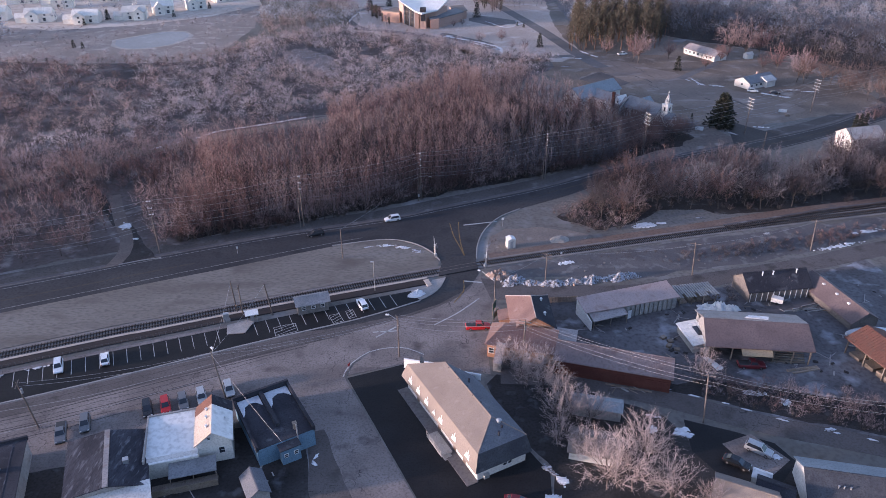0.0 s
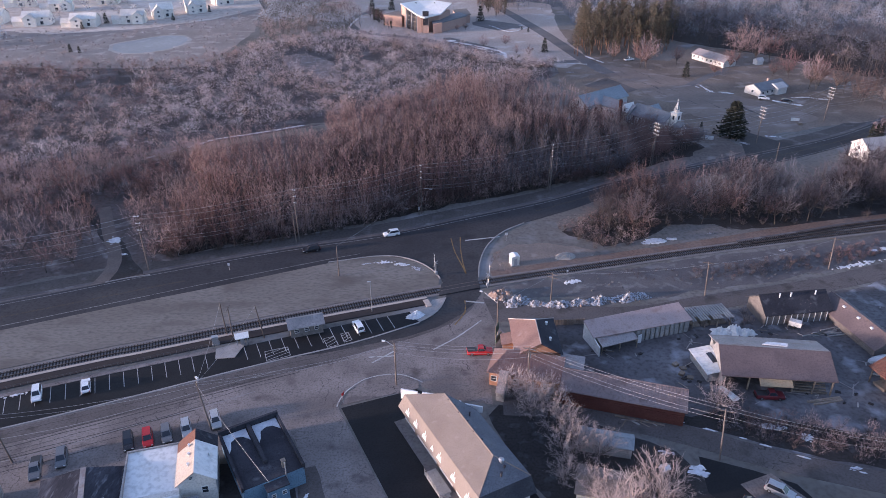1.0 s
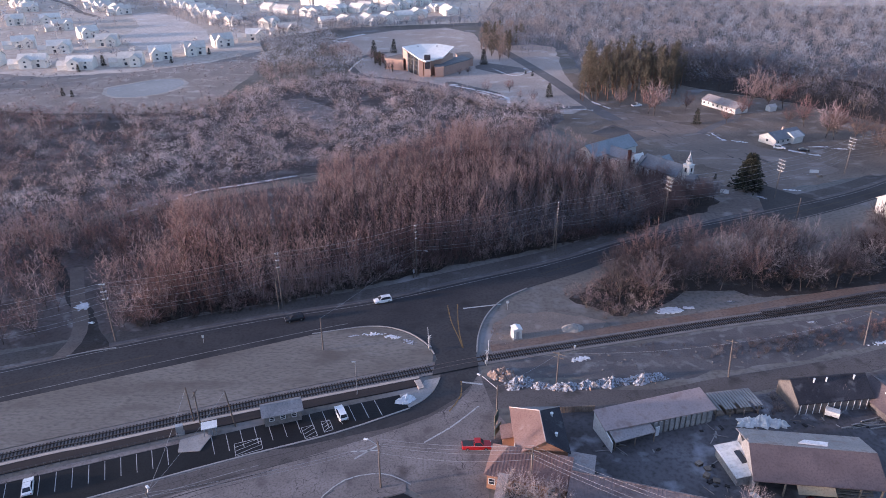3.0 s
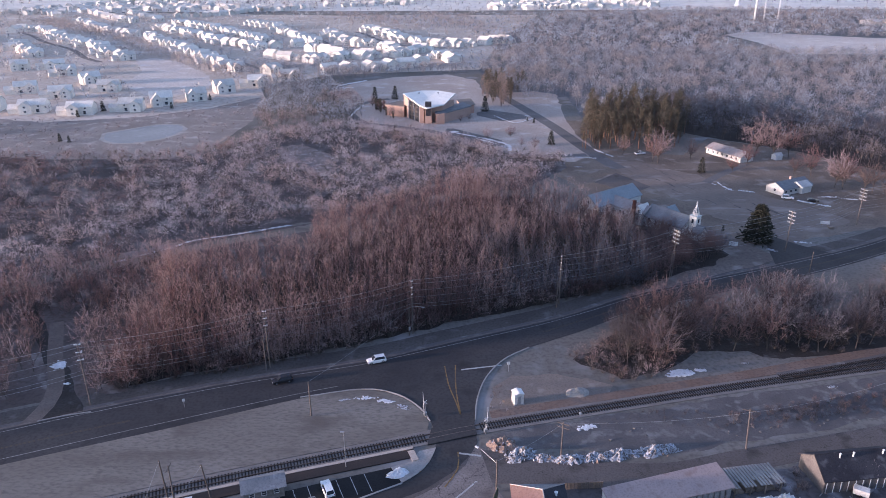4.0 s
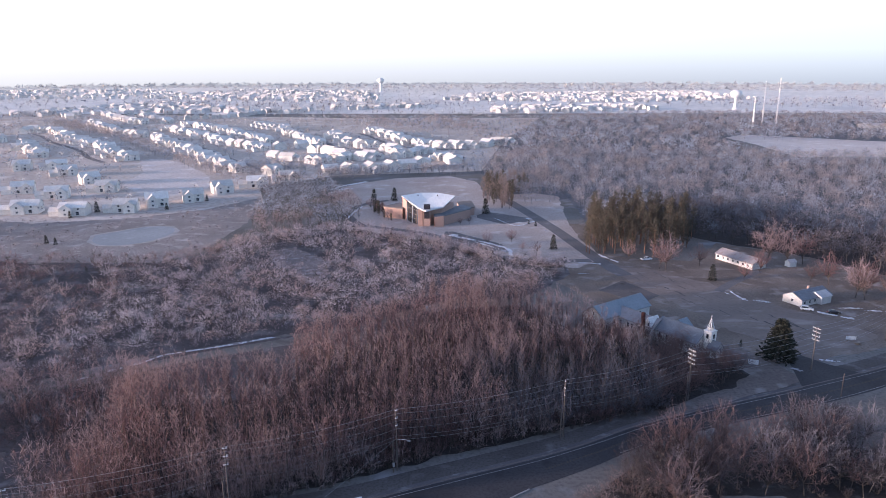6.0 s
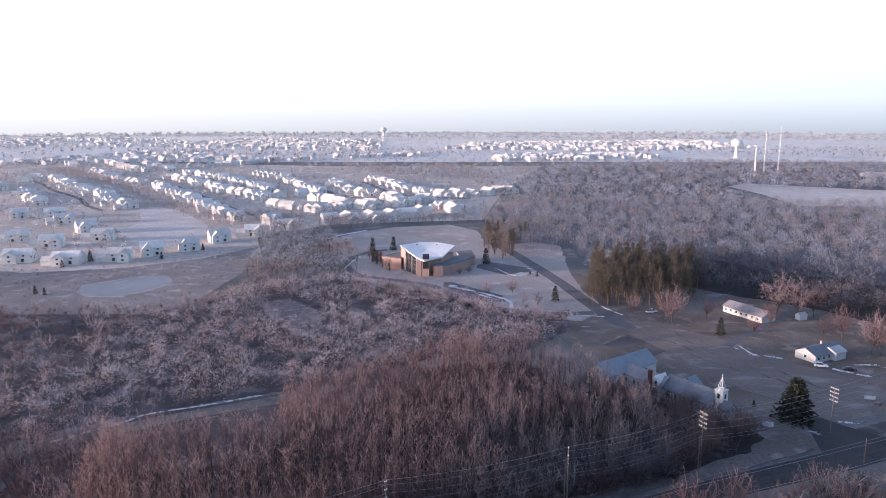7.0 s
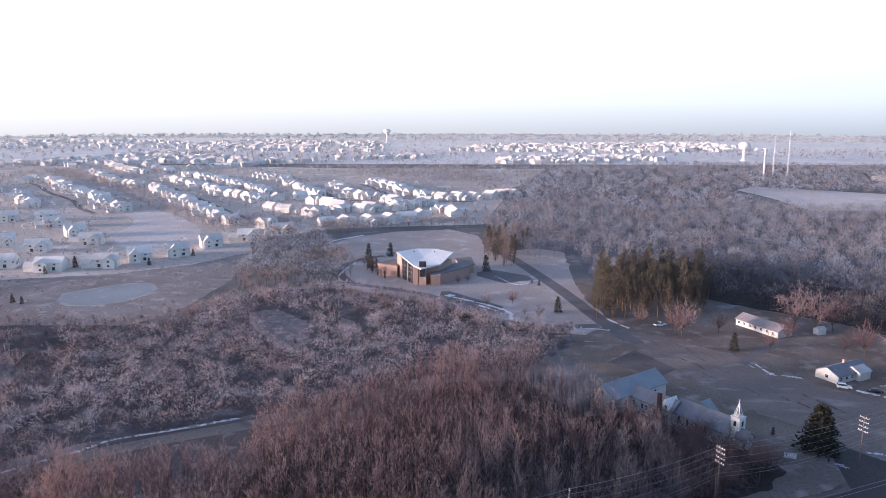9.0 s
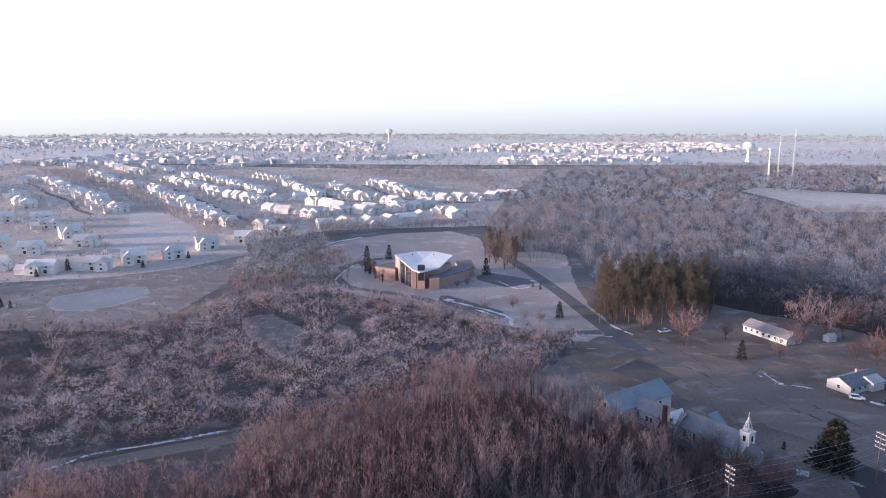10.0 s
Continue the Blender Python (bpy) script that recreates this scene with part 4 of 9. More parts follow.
solid("verge_dark", Shape().prism(ragged([(58, 202), (66, 205.5), (90, 217), (108, 225), (104, 238), (98, 252), (92, 252), (84, 240)], 0.8), -0.2, 0.033), M_BANK, "frosted verge grass by the white church", "verge", kind="structure")
solid("gravel_lot", Shape().prism(ragged([(84, 348), (98, 340), (114, 318), (122, 300), (144, 276), (150, 262), (134, 250), (118, 240), (110, 254), (100, 268), (90, 296), (80, 322), (72, 348), (77, 352)], 1.6), -0.2, 0.03), M_GRAVELLOT, "rutted brown gravel lot by the churches", "gravel lot", kind="structure")
solid("ranch_drive", band([(112, 311), (122.3, 322.6), (141, 341)], 4.0, -0.2, 0.042), M_DRIVE, "dark driveway to the ranch house", "driveway", kind="structure")
solid("highway_spur", Shape().prism([(104, 219), (128, 230), (120, 238), (114, 246), (109, 240)], -0.2, 0.046), M_ROAD, "dark asphalt spur off the highway", "road", kind="structure")
POND = [(-197, 406), (-188, 416), (-178, 427), (-164, 428), (-157, 417), (-157, 405), (-162, 393), (-172, 385), (-183, 385), (-192, 393)]
solid("pond_rim", Shape().prism(ragged([(-200, 406), (-189, 418.5), (-178, 430), (-163, 431), (-154, 418), (-154, 404), (-160, 391), (-171, 382.5), (-184, 382.5), (-194, 391)], 0.5), -0.2, 0.026), M_RIM, "pale frosted reeds round the pond", "reeds", kind="structure")
solid("pond", Shape().prism(curve(POND + POND[:1], 3)[:-1], -0.2, 0.03), M_WATER, "still pond with a film of ice", "pond", kind="structure")
solid("frosted_lawns", Shape().prism([(-330, 446), (-250, 424), (-190, 440), (-150, 470), (-128, 500), (-150, 568), (-118, 604), (-98, 624), (25, 650), (60, 900), (150, 1290), (-200, 1290), (-700, 1395), (-1100, 1395), (-800, 900), (-420, 520)], -0.2, 0.012), M_FROSTLAWN, "frosted lawns between suburban houses, paled for haze", "lawn", kind="structure")
solid("far_land", Shape().prism([(-3800, 1400), (3800, 1400), (3800, 4900), (-3800, 4900)], -0.2, 0.01), M_FARLAND, "pale frosted land stretching to the horizon, haze in its colour", "land", kind="structure")
STREAM = [(-150, 186), (-128, 207), (-108, 223), (-92, 234), (-76, 243), (-58, 252), (-40, 260)]
solid("frozen_path", band(STREAM, 6, -0.2, 0.03), M_STRIP, "open frosted path behind the poplars", "path", kind="structure")


def track(name, pts, y_near):
    """Rails as swept profiles, each sleeper a piece of its own near the crossing."""
    c = curve(pts, 1.5)
    top = thing(name, "single railway track with dark sleepers", "railway track", kind="structure")
    for d in (0.72, -0.72):
        o = offset(c, d)
        part("rail", ribbon(offset(o, 0.05), offset(o, -0.05), 0.12, 0.34), M_STEEL, top)
    a = np.array(c)
    s = np.concatenate([[0], np.cumsum(np.hypot(*np.diff(a, axis=0).T))])
    tie = Shape().box(-0.13, -1.3, 0.06, 0.13, 1.3, 0.2).mesh("sleeper", M_TIE)
    rest = Shape()
    q, near = 0.0, 0
    while q < s[-1]:
        x, y = float(np.interp(q, s, a[:, 0])), float(np.interp(q, s, a[:, 1]))
        x2, y2 = float(np.interp(q + 0.5, s, a[:, 0])), float(np.interp(q + 0.5, s, a[:, 1]))
        ang = math.degrees(math.atan2(y2 - y, x2 - x))
        q += 0.62
        if -5 < x < 6:
            continue
        if y_near[0] < x < y_near[1] and near < 290:
            ob = part("sleeper", tie, None, top)
            ob.matrix_basis = pose(x, y, 0, 0, 0, ang)
            near += 1
        elif -250 < x < 330:
            rest.block((x, y, 0.13), (0.26, 2.6, 0.14), ang)
    tagged(part("sleeper_run", rest, M_TIE, top), kind="stuff")
    return top


track("railway_track", RAIL, (6, 110))
track("siding_track", SIDING, (200, 201))
solid("crossing_planks", Shape().prism([(-4.6, 130.0), (5.6, 133.4), (5.0, 138.2), (-4.0, 135.4)], -0.1, 0.33), M_ROAD, "dark rubber planks of the level crossing", "level crossing", kind="structure")


def line(name, pts, w, mat, z, label):
    c = curve(pts, 2.0)
    return solid(name, ribbon(offset(c, w / 2), offset(c, -w / 2), z - 0.008, z), mat, label, "road marking", kind="structure")


line("edge_line_north", [offset(north, -1.0)[i] for i in range(0, 220, 3)], 0.15, M_EDGE, 0.062, "thin faded edge line")
line("edge_line_south", [(-300, 36.8), (-200, 78.6), (-100, 120.8), (-81.3, 128.8), (-63.1, 136.6), (-36.3, 147.6), (-26, 151.4)], 0.15, M_EDGE, 0.062, "thin faded edge line")
line("edge_line_east", [offset(south, 0.7)[i] for i in range(124, 220, 3)], 0.15, M_EDGE, 0.062, "thin faded edge line")
mid = [((a[0] + b[0]) / 2, (a[1] + b[1]) / 2) for a, b in zip(north, south)]
for d in (0.18, -0.18):
    line("centre_line", [offset(mid, d)[i] for i in range(0, 104, 3)], 0.12, M_FADED, 0.062, "worn yellow centre line")
    line("centre_line", [offset(mid, d)[i] for i in range(120, 220, 3)], 0.12, M_FADED, 0.062, "worn yellow centre line")
line("stop_line", [(2.6, 158.5), (12.4, 160.6)], 0.5, M_LINE, 0.066, "white stop line")
for pts in ([(-1.4, 160), (-0.4, 152), (1.3, 145), (2.2, 140.5)], [(1.2, 160.5), (1.2, 153), (1.6, 146), (2.3, 140.5)], [(1.6, 128), (1.5, 123), (-1, 117.8)]):
    line("lane_line", pts, 0.28, M_YELLOW, 0.066, "worn yellow lane line")
line("stop_line", [(1.8, 127.6), (6.2, 126.8)], 0.5, M_LINE, 0.066, "white stop line")
line("corner_line", [(-24.3, 90.6), (-24.0, 92.5), (-22.9, 95.2), (-19.7, 98.8), (-15.0, 100.3), (-11.4, 99.9), (-7.8, 97.7)], 0.25, M_LINE, 0.09, "white painted line round the corner")


def kerb(pts, label="pale concrete kerb"):
    c = curve(pts, 1.5)
    return solid("kerb", ribbon(offset(c, 0.14), offset(c, -0.14), -0.2, 0.2), M_CONC, label, "kerb", kind="structure")


kerb([(-34, 146.8), (-20, 150.1), (-12, 148), (-6.6, 142.8), (-4.3, 138)])
kerb([(5.4, 138.6), (5.9, 145.3), (7.6, 152.8), (10.4, 159.1), (14.3, 164.4), (20, 169)])
kerb([(-9.2, 119), (-6.3, 121.6), (-4.2, 125), (-3.0, 129.3)])
kerb([(-64.6, 466), (-64, 482), (-61.8, 493.6), (-57.9, 502.6), (-50, 510)], "snowy pale kerb by the church")
kerb([(-89, 137.5), (-84, 139.6), (-79, 141)])
line("shoulder_edge", [offset(north, 0.5)[i] for i in range(20, 160, 3)], 0.35, M_BANK, 0.058, "pale gritty edge of the highway")
solid("parking_tip", Shape().prism([(-9.2, 119.1), (-6.3, 121.7), (-4.2, 125), (-3.1, 129.2), (-6.2, 128.2), (-7.5, 125), (-11.5, 123.2)], -0.2, 0.15), M_CONC, "concrete tip of the parking lot", "pavement", kind="structure")
# stalls of the station lot
far_c, near_c = np.array(resample(PARK_FAR, 90)), np.array(resample(PARK_NEAR, 90))
sx = np.concatenate([[0], np.cumsum(np.hypot(*np.diff(far_c, axis=0).T))])
stall0 = float(np.interp(-54.9, far_c[:, 0], sx))
for i in range(-44, 17):
    q = stall0 + i * 2.72
    if q > sx[-1] - 3 or i in (1, 2):
        continue
    x, y = float(np.interp(q, sx, far_c[:, 0])), float(np.interp(q, sx, far_c[:, 1]))
    line("stall_line", [(x, y - 0.1), (x + 2.1, y - 4.9)], 0.13, M_LINE, 0.076, "thin white stall line")

solid("house_drive", Shape().prism([(41.5, 77), (50, 73.6), (56, 70.6), (58, 66), (50, 58), (44, 62), (40.5, 69)], -0.2, 0.05), M_BLACK, "black asphalt house driveway", "driveway", kind="structure")
solid("car_pad", Shape().prism([(46.5, 70.6), (52.6, 73.0), (57, 66.5), (50.6, 61.6)], -0.2, 0.075), M_OLD, "grey concrete car pad", "driveway", kind="structure")
solid("street_bank", Shape().prism(ragged([(24, 91.6), (42, 85.6), (54, 80.0), (80, 71.2), (100, 64), (102, 72), (84, 80), (66, 84.5), (50, 89), (43, 88)], 0.6), -0.2, 0.03), M_DARKYARD, "dark brushy bank along the street", "bank", kind="structure")
# Yard sheet, darkened for the shade under its trees.
solid("house_lawn", Shape().prism(ragged([(4.5, 87.5), (7, 91), (13, 88.5), (24, 85.5), (38, 78.4), (41, 69), (60, 64), (80, 60), (80, 45), (16, 45), (13.6, 50), (15.2, 64), (10.8, 73)], 0.5), -0.2, 0.03), M_DARKYARD, "yard under trees, its shade painted dark", "yard", kind="structure")

# Dark sheet for the shade that gathers behind the shops.
solid("back_lot", Shape().prism(ragged([(-92, 61), (-70, 66.8), (-57, 70.5), (-44, 76), (-30, 76), (-29, 70.5), (-25.4, 58.6), (-20, 50), (-90, 30), (-110, 50)], 0.4), -0.2, 0.036), M_DARKYARD, "ground behind the shops, darkened for shade between buildings", "yard", kind="structure")
solid("street_patch", Shape().prism(ragged([(-29.4, 74), (-26, 75), (-23.2, 68), (-18.6, 58.5), (-16.5, 50), (-22, 48), (-25.6, 58)], 0.5), -0.2, 0.041), M_LANE, "dark patched asphalt of the side street", "road", kind="structure")
# travelled lane sweeping from the crossing along the kerb, sealed cracks and worn lines
LANE_IN = [(-2.6, 131), (-5.5, 124.4), (-9.2, 118.2), (-23.2, 110.8), (-44.8, 102.2), (-79.8, 87.2), (-118, 72.8)]
LANE_OUT = [(4.8, 131), (3, 124), (-5.0, 116), (-22, 107.4), (-42.6, 98.2), (-78, 83.4), (-116, 69)]
solid("road_swept_lane", ribbon(resample(LANE_IN, 60), resample(LANE_OUT, 60), -0.2, 0.038), M_LANE, "dark travelled lane along the station lot", "road", kind="structure")
for k, d in enumerate((-2.2, -4.9, -5.8, -7.1, -8.6, -9.3, -11.0, -12.4)):
    base_line = resample(PARK_NEAR, 90)[8:86 - 3 * k]
    pts = [(x + 0.25 * noise.noise((x * 0.2, y * 0.2, k)), y + 0.5 * noise.noise((x * 0.12, y * 0.12, k + 7))) for x, y in offset(base_line, d)]
    line("crack_seal", pts[::2], 0.10 + 0.05 * (k % 3), M_SEAL, 0.046, "sealed crack along the street")
for pts in ([(-90.1, 81.1), (-75.1, 85.4), (-60.8, 91.4), (-48.0, 97.4), (-36, 102.6)], [(-86.8, 75.0), (-75.2, 79.4), (-64.6, 84.6), (-49.4, 91.2), (-41.2, 95.3)]):
    line("fog_line", pts, 0.13, M_EDGE, 0.05, "faded line along the street")
for pts in ([(-18.7, 104.1), (-14.3, 108.1)], [(-19.5, 106.1), (-14.1, 106.5)], [(-5.8, 108.6), (-0.4, 113.3), (5.1, 119.5)]):
    line("crossing_mark", pts, 0.35, M_LINE, 0.05, "worn white crossing mark on the asphalt")
# ruts of the gravel lot: short broken streaks along the way the cars turn
rt = np.random.RandomState(19)
for k in range(44):
    e, q = rt.rand(), rt.rand()
    x0, y0 = 105 - 26 * q + 30 * e * (1 - 0.6 * q), 258 + 80 * q + 6 * e
    ln = 3 + 7 * rt.rand()
    pts = [(x0 + 0.33 * ln * t + 0.6 * noise.noise((k, t * 2, 1)), y0 - 0.94 * ln * t) for t in (0, 0.35, 0.7, 1)]
    line("wheel_rut", pts, 0.25 + 0.6 * rt.rand(), (M_RUT, M_BANK, M_SANDY, M_SHADEGRASS)[k % 4], 0.05 + 0.0005 * k, "muddy wheel rut in the gravel")

# ---- buildings ----
def window(parent, c, w, h, axis, glass=None):
    """A framed window on a wall; axis is the wall's outward direction (unit x or y)."""
    glass = glass or M_GLASS
    cx, cy, cz = c
    ax, ay = axis
    fr, t = Shape(), 0.09
    tx, ty = -ay, ax
    for du, dz, lu, lz in ((-w / 2, 0, t, h), (w / 2, 0, t, h), (0, h / 2, w, t), (0, -h / 2, w, t), (0, 0, w, 0.05)):
        x, y = cx + tx * du + ax * 0.03, cy + ty * du + ay * 0.03
        fr.block((x, y, cz + dz), (abs(tx) * lu + abs(ax) * 0.12 + 0.0, abs(ty) * lu + abs(ay) * 0.12, lz))
    ob = part("window", fr, M_TRIM, parent)
    pn = Shape().block((cx + ax * 0.01, cy + ay * 0.01, cz), (abs(tx) * (w - 0.06) + abs(ax) * 0.06, abs(ty) * (w - 0.06) + abs(ay) * 0.06, h - 0.06))
    part("pane", pn, glass, ob)
    return ob


M_TRIM = surface("white_trim", (0.7, 0.7, 0.7), (0.6, 0.6, 0.6), 0.5, 5, rough=0.5, bump=0)
M_DOOR = surface("brown_door_paint", (0.13, 0.08, 0.06), (0.1, 0.065, 0.05), 0.5, 5, rough=0.5, bump=0.05)


def place(a, b):
    """Pose with local x from a to b, origin midway: pose, length."""
    dx, dy = b[0] - a[0], b[1] - a[1]
    return pose((a[0] + b[0]) / 2, (a[1] + b[1]) / 2, 0, 0, 0, math.degrees(math.atan2(dy, dx))), math.hypot(dx, dy)


def gable_parts(top, L, W, eave, ridge, wall, roof, over=0.5, thick=0.18, x0=0.0, y0=0.0, ridge_y=0.0, eave2=None, trim=True, wall_name="wall", roof2=None):
    """Walls with gables and two roof slopes; the ridge runs along local x."""
    eave2 = eave if eave2 is None else eave2
    yr = y0 + ridge_y
    a, b = x0 - L / 2, x0 + L / 2
    s = Shape()
    prof = [(y0 - W / 2, 0), (y0 + W / 2, 0), (y0 + W / 2, eave2), (yr, ridge), (y0 - W / 2, eave)]
    n = len(prof)
    s.v = [(a, y, z - (0.05 if z > 1 else 0)) for y, z in prof] + [(b, y, z - (0.05 if z > 1 else 0)) for y, z in prof]
    s.f = [tuple(range(n)), tuple(range(2 * n - 1, n - 1, -1))] + [(i, n + i, n + (i + 1) % n, (i + 1) % n) for i in range(n)]
    part(wall_name, s, wall, top)
    for side, ev, mat in ((-1, eave, roof), (1, eave2, roof2 or roof)):
        ye = y0 + side * W / 2
        sl = (ridge - ev) / abs(yr - ye)
        yo, zo = ye + side * over, ev - sl * over
        q = [(a - over, yo, zo + thick), (b + over, yo, zo + thick), (b + over, yr, ridge + thick), (a - over, yr, ridge + thick)]
        if side > 0:
            q = [q[1], q[0], q[3], q[2]]
        part("roof_slope", Shape().slab(q, thick), mat, top)
    if trim:
        part("ridge_cap", Shape().box(a - over, yr - 0.12, ridge + thick - 0.05, b + over, yr + 0.12, ridge + thick + 0.05), roof, top)


def chimney(top, x, y, z0, z1, s=0.7, mat=None):
    sh = Shape().box(x - s / 2, y - s / 2, z0, x + s / 2, y + s / 2, z1).box(x - s / 2 - 0.08, y - s / 2 - 0.08, z1, x + s / 2 + 0.08, y + s / 2 + 0.08, z1 + 0.15)
    part("chimney", sh, mat or M_BRICK, top)


def vent(top, x, y, z, r=0.14, h=0.6, mat=None):
    part("roof_vent", Shape().tube((x, y, z - 0.3), (x, y, z + h), r, n=8).tube((x, y, z + h), (x, y, z + h + 0.12), r * 1.5, n=8), mat or M_METAL, top)


# Blue-grey shingles that hold the shade of the motel's eastern slopes.
M_MOTELEAST = surface("shade_blue_motel_shingles", (0.115, 0.122, 0.142), (0.15, 0.155, 0.172), 0.3, 4, (0.19, 0.192, 0.205), (0.6, 0.75), bump=0.3)
# motel with a mansard roof and white pointed ornaments on its skirt
motel = thing("motel", "long low motel with a brown mansard roof", "motel", pose(0, 75, 0, 0, 0, -62.5))
lo = [(-16.9, -4.9), (12.6, -4.9), (12.6, 6.5), (-6.6, 6.6)]
hi = [(-15.7, -4.0), (11.7, -4.0), (11.7, 5.7), (-6.0, 5.7)]
RA, RB = (-10.2, 1.5), (7.0, 1.4)
part("wall", Shape().prism([(-15.6, -4.1), (11.8, -4.1), (11.8, 5.7), (-6.2, 5.7)], 0, 3.2), M_WHITE, motel)
# Roof sides differ in colour to hold light: warm sunlit west, blue-grey shaded east.
mid_m = (0.0, 0.8)
for i in range(4):
    j = (i + 1) % 4
    inn = [tuple(q[k] * 0.94 + mid_m[k] * 0.06 for k in (0, 1)) for q in (lo[i], lo[j], hi[i], hi[j])]
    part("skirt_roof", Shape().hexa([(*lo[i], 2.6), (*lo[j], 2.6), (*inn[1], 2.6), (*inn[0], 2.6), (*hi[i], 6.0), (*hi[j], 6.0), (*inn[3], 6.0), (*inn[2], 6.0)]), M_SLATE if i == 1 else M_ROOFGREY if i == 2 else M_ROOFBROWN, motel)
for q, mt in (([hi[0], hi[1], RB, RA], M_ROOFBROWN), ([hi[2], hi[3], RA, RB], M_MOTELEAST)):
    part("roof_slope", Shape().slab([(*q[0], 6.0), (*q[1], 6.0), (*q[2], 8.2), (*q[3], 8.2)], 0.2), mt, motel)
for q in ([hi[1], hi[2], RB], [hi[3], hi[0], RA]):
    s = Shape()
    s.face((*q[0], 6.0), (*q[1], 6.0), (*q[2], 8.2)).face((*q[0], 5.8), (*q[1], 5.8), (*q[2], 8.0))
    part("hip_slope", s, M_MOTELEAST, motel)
part("ridge_cap", Shape().tube((*RA, 8.2), (*RB, 8.2), 0.13, n=5).tube((*RB, 8.2), (*hi[1], 6.05), 0.1, n=5).tube((*RB, 8.2), (*hi[2], 6.05), 0.1, n=5), M_ROOFBROWN, motel)
PA, PB = Vector((-16.3, -4.5, 0)), Vector((-6.2, 6.3, 0))
PN = Vector((-0.73, 0.68, 0)) * 0.28
for t0, t1, z1 in ((0.0, 0.22, 7.0), (0.22, 0.28, 6.5), (0.28, 0.6, 7.1), (0.6, 0.78, 6.6), (0.78, 0.83, 6.1), (0.83, 1.05, 6.2)):
    a, b = PA.lerp(PB, t0), PA.lerp(PB, t1)
    part("parapet_step", Shape().hexa([(v.x, v.y, z) for z in (4.8, z1) for v in (a, a + PN, b + PN, b)]), M_TRIM, motel, "white stepped parapet")
for x in (-13.2, -9.8, -6.3, -3.2, -0.6, 4.4, 9.2):
    s, k = Shape(), 0.6 if x == -3.2 else 0.95
    y, sl = -4.9, 0.9 / 3.4
    for u, h in ((-0.5, 1.0), (0.0, 1.7), (0.5, 1.1)):
        w = 0.34 * k
        za, zb = 3.3, 3.3 + h * k
        ya, yb = y + (za - 2.6) * sl - 0.05, y + (zb - 2.6) * sl - 0.05
        s.hexa([(x + u * k - w, ya, za), (x + u * k + w, ya, za), (x + u * k + w, ya + 0.4, za), (x + u * k - w, ya + 0.4, za), (x + u * k - 0.02, yb, zb), (x + u * k + 0.02, yb, zb), (x + u * k + 0.02, yb + 0.3, zb), (x + u * k - 0.02, yb + 0.3, zb)])
    part("ornament", s, M_TRIM, motel, "white pointed roof ornament")
part("walkway", Shape().box(-15.8, -6.3, 0, 12.2, -4.1, 0.18), M_DRIVE, motel)
part("porch_deck", Shape().box(-1.6, -7.0, 0.0, 4.2, -4.8, 0.5), M_GREYWALL, motel)
for k in range(5):
    part("rail_post", Shape().box(-1.6 + 1.4 * k, -7.05, 0.5, -1.48 + 1.4 * k, -6.93, 1.5), M_GREYWALL, motel)
for z in (0.9, 1.4):
    part("hand_rail", Shape().box(-1.6, -7.03, z, 4.2, -6.95, z + 0.08), M_GREYWALL, motel)
for k in range(3):
    part("step", Shape().box(4.2 + 0.35 * k, -6.8, 0, 4.55 + 0.35 * k, -5.2, 0.38 - 0.13 * k), M_GREYWALL, motel)
for x in (-12.5, -9, -5.4, 2.2, 5.6, 9.4):
    window(motel, (x, -4.1, 1.6), 1.4, 1.2, (0, -1))
for x in (-10.8, -2, 3.9, 7.4):
    part("door", Shape().box(x - 0.45, -4.18, 0.18, x + 0.45, -4.1, 2.2), M_DOOR, motel)
for y in (1.4, 2.4):
    window(motel, (11.8, y, 1.7), 0.8, 1.3, (1, 0))
part("wall_unit", Shape().box(11.8, -3.0, 0.3, 12.4, -2.0, 1.1), M_METAL, motel)
for x, y in ((-8.4, 1.4), (-6.6, 1.6), (-4.6, 1.4), (-2.0, 1.6), (0.6, 1.4), (3.0, 1.6), (-3.6, 3.0)):
    vent(motel, x, y, 7.7, 0.13, 0.45, M_ROOFDARK)
for x, y in ((9.2, 2.2), (10.2, 1.0)):
    vent(motel, x, y, 7.0, 0.16, 0.5, M_ROOFDARK)
part("roof_fan", Shape().tube((8.2, 2.2, 7.0), (8.2, 2.2, 8.1), 0.36, n=12).tube((8.2, 2.2, 8.1), (8.2, 2.2, 8.3), 0.5, 0.25, n=12), M_METAL, motel)

# hall of red-brown roofs by the crossing, with its lower wing
hall = thing("brick_hall", "orange brick hall with red-brown and dark roofs by the crossing", "building", pose(15.8, 105.7, 0, 0, 0, -89))
part("wall", Shape().box(-7.4, -4.4, 0, 5.0, 4.4, 4.7), M_ORWALL, hall)
HE = [(-7.9, -4.9, 4.6), (5.3, -4.9, 4.6), (5.3, 4.9, 4.6), (-7.9, 4.9, 4.6)]
HR = [(-3.2, 0.2, 7.5), (5.3, 0.2, 7.5)]
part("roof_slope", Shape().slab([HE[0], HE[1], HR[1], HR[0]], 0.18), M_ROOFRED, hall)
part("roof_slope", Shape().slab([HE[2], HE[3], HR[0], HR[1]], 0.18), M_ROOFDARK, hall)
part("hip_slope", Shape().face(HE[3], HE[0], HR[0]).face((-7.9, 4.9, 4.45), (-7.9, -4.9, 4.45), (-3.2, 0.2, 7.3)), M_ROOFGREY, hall)
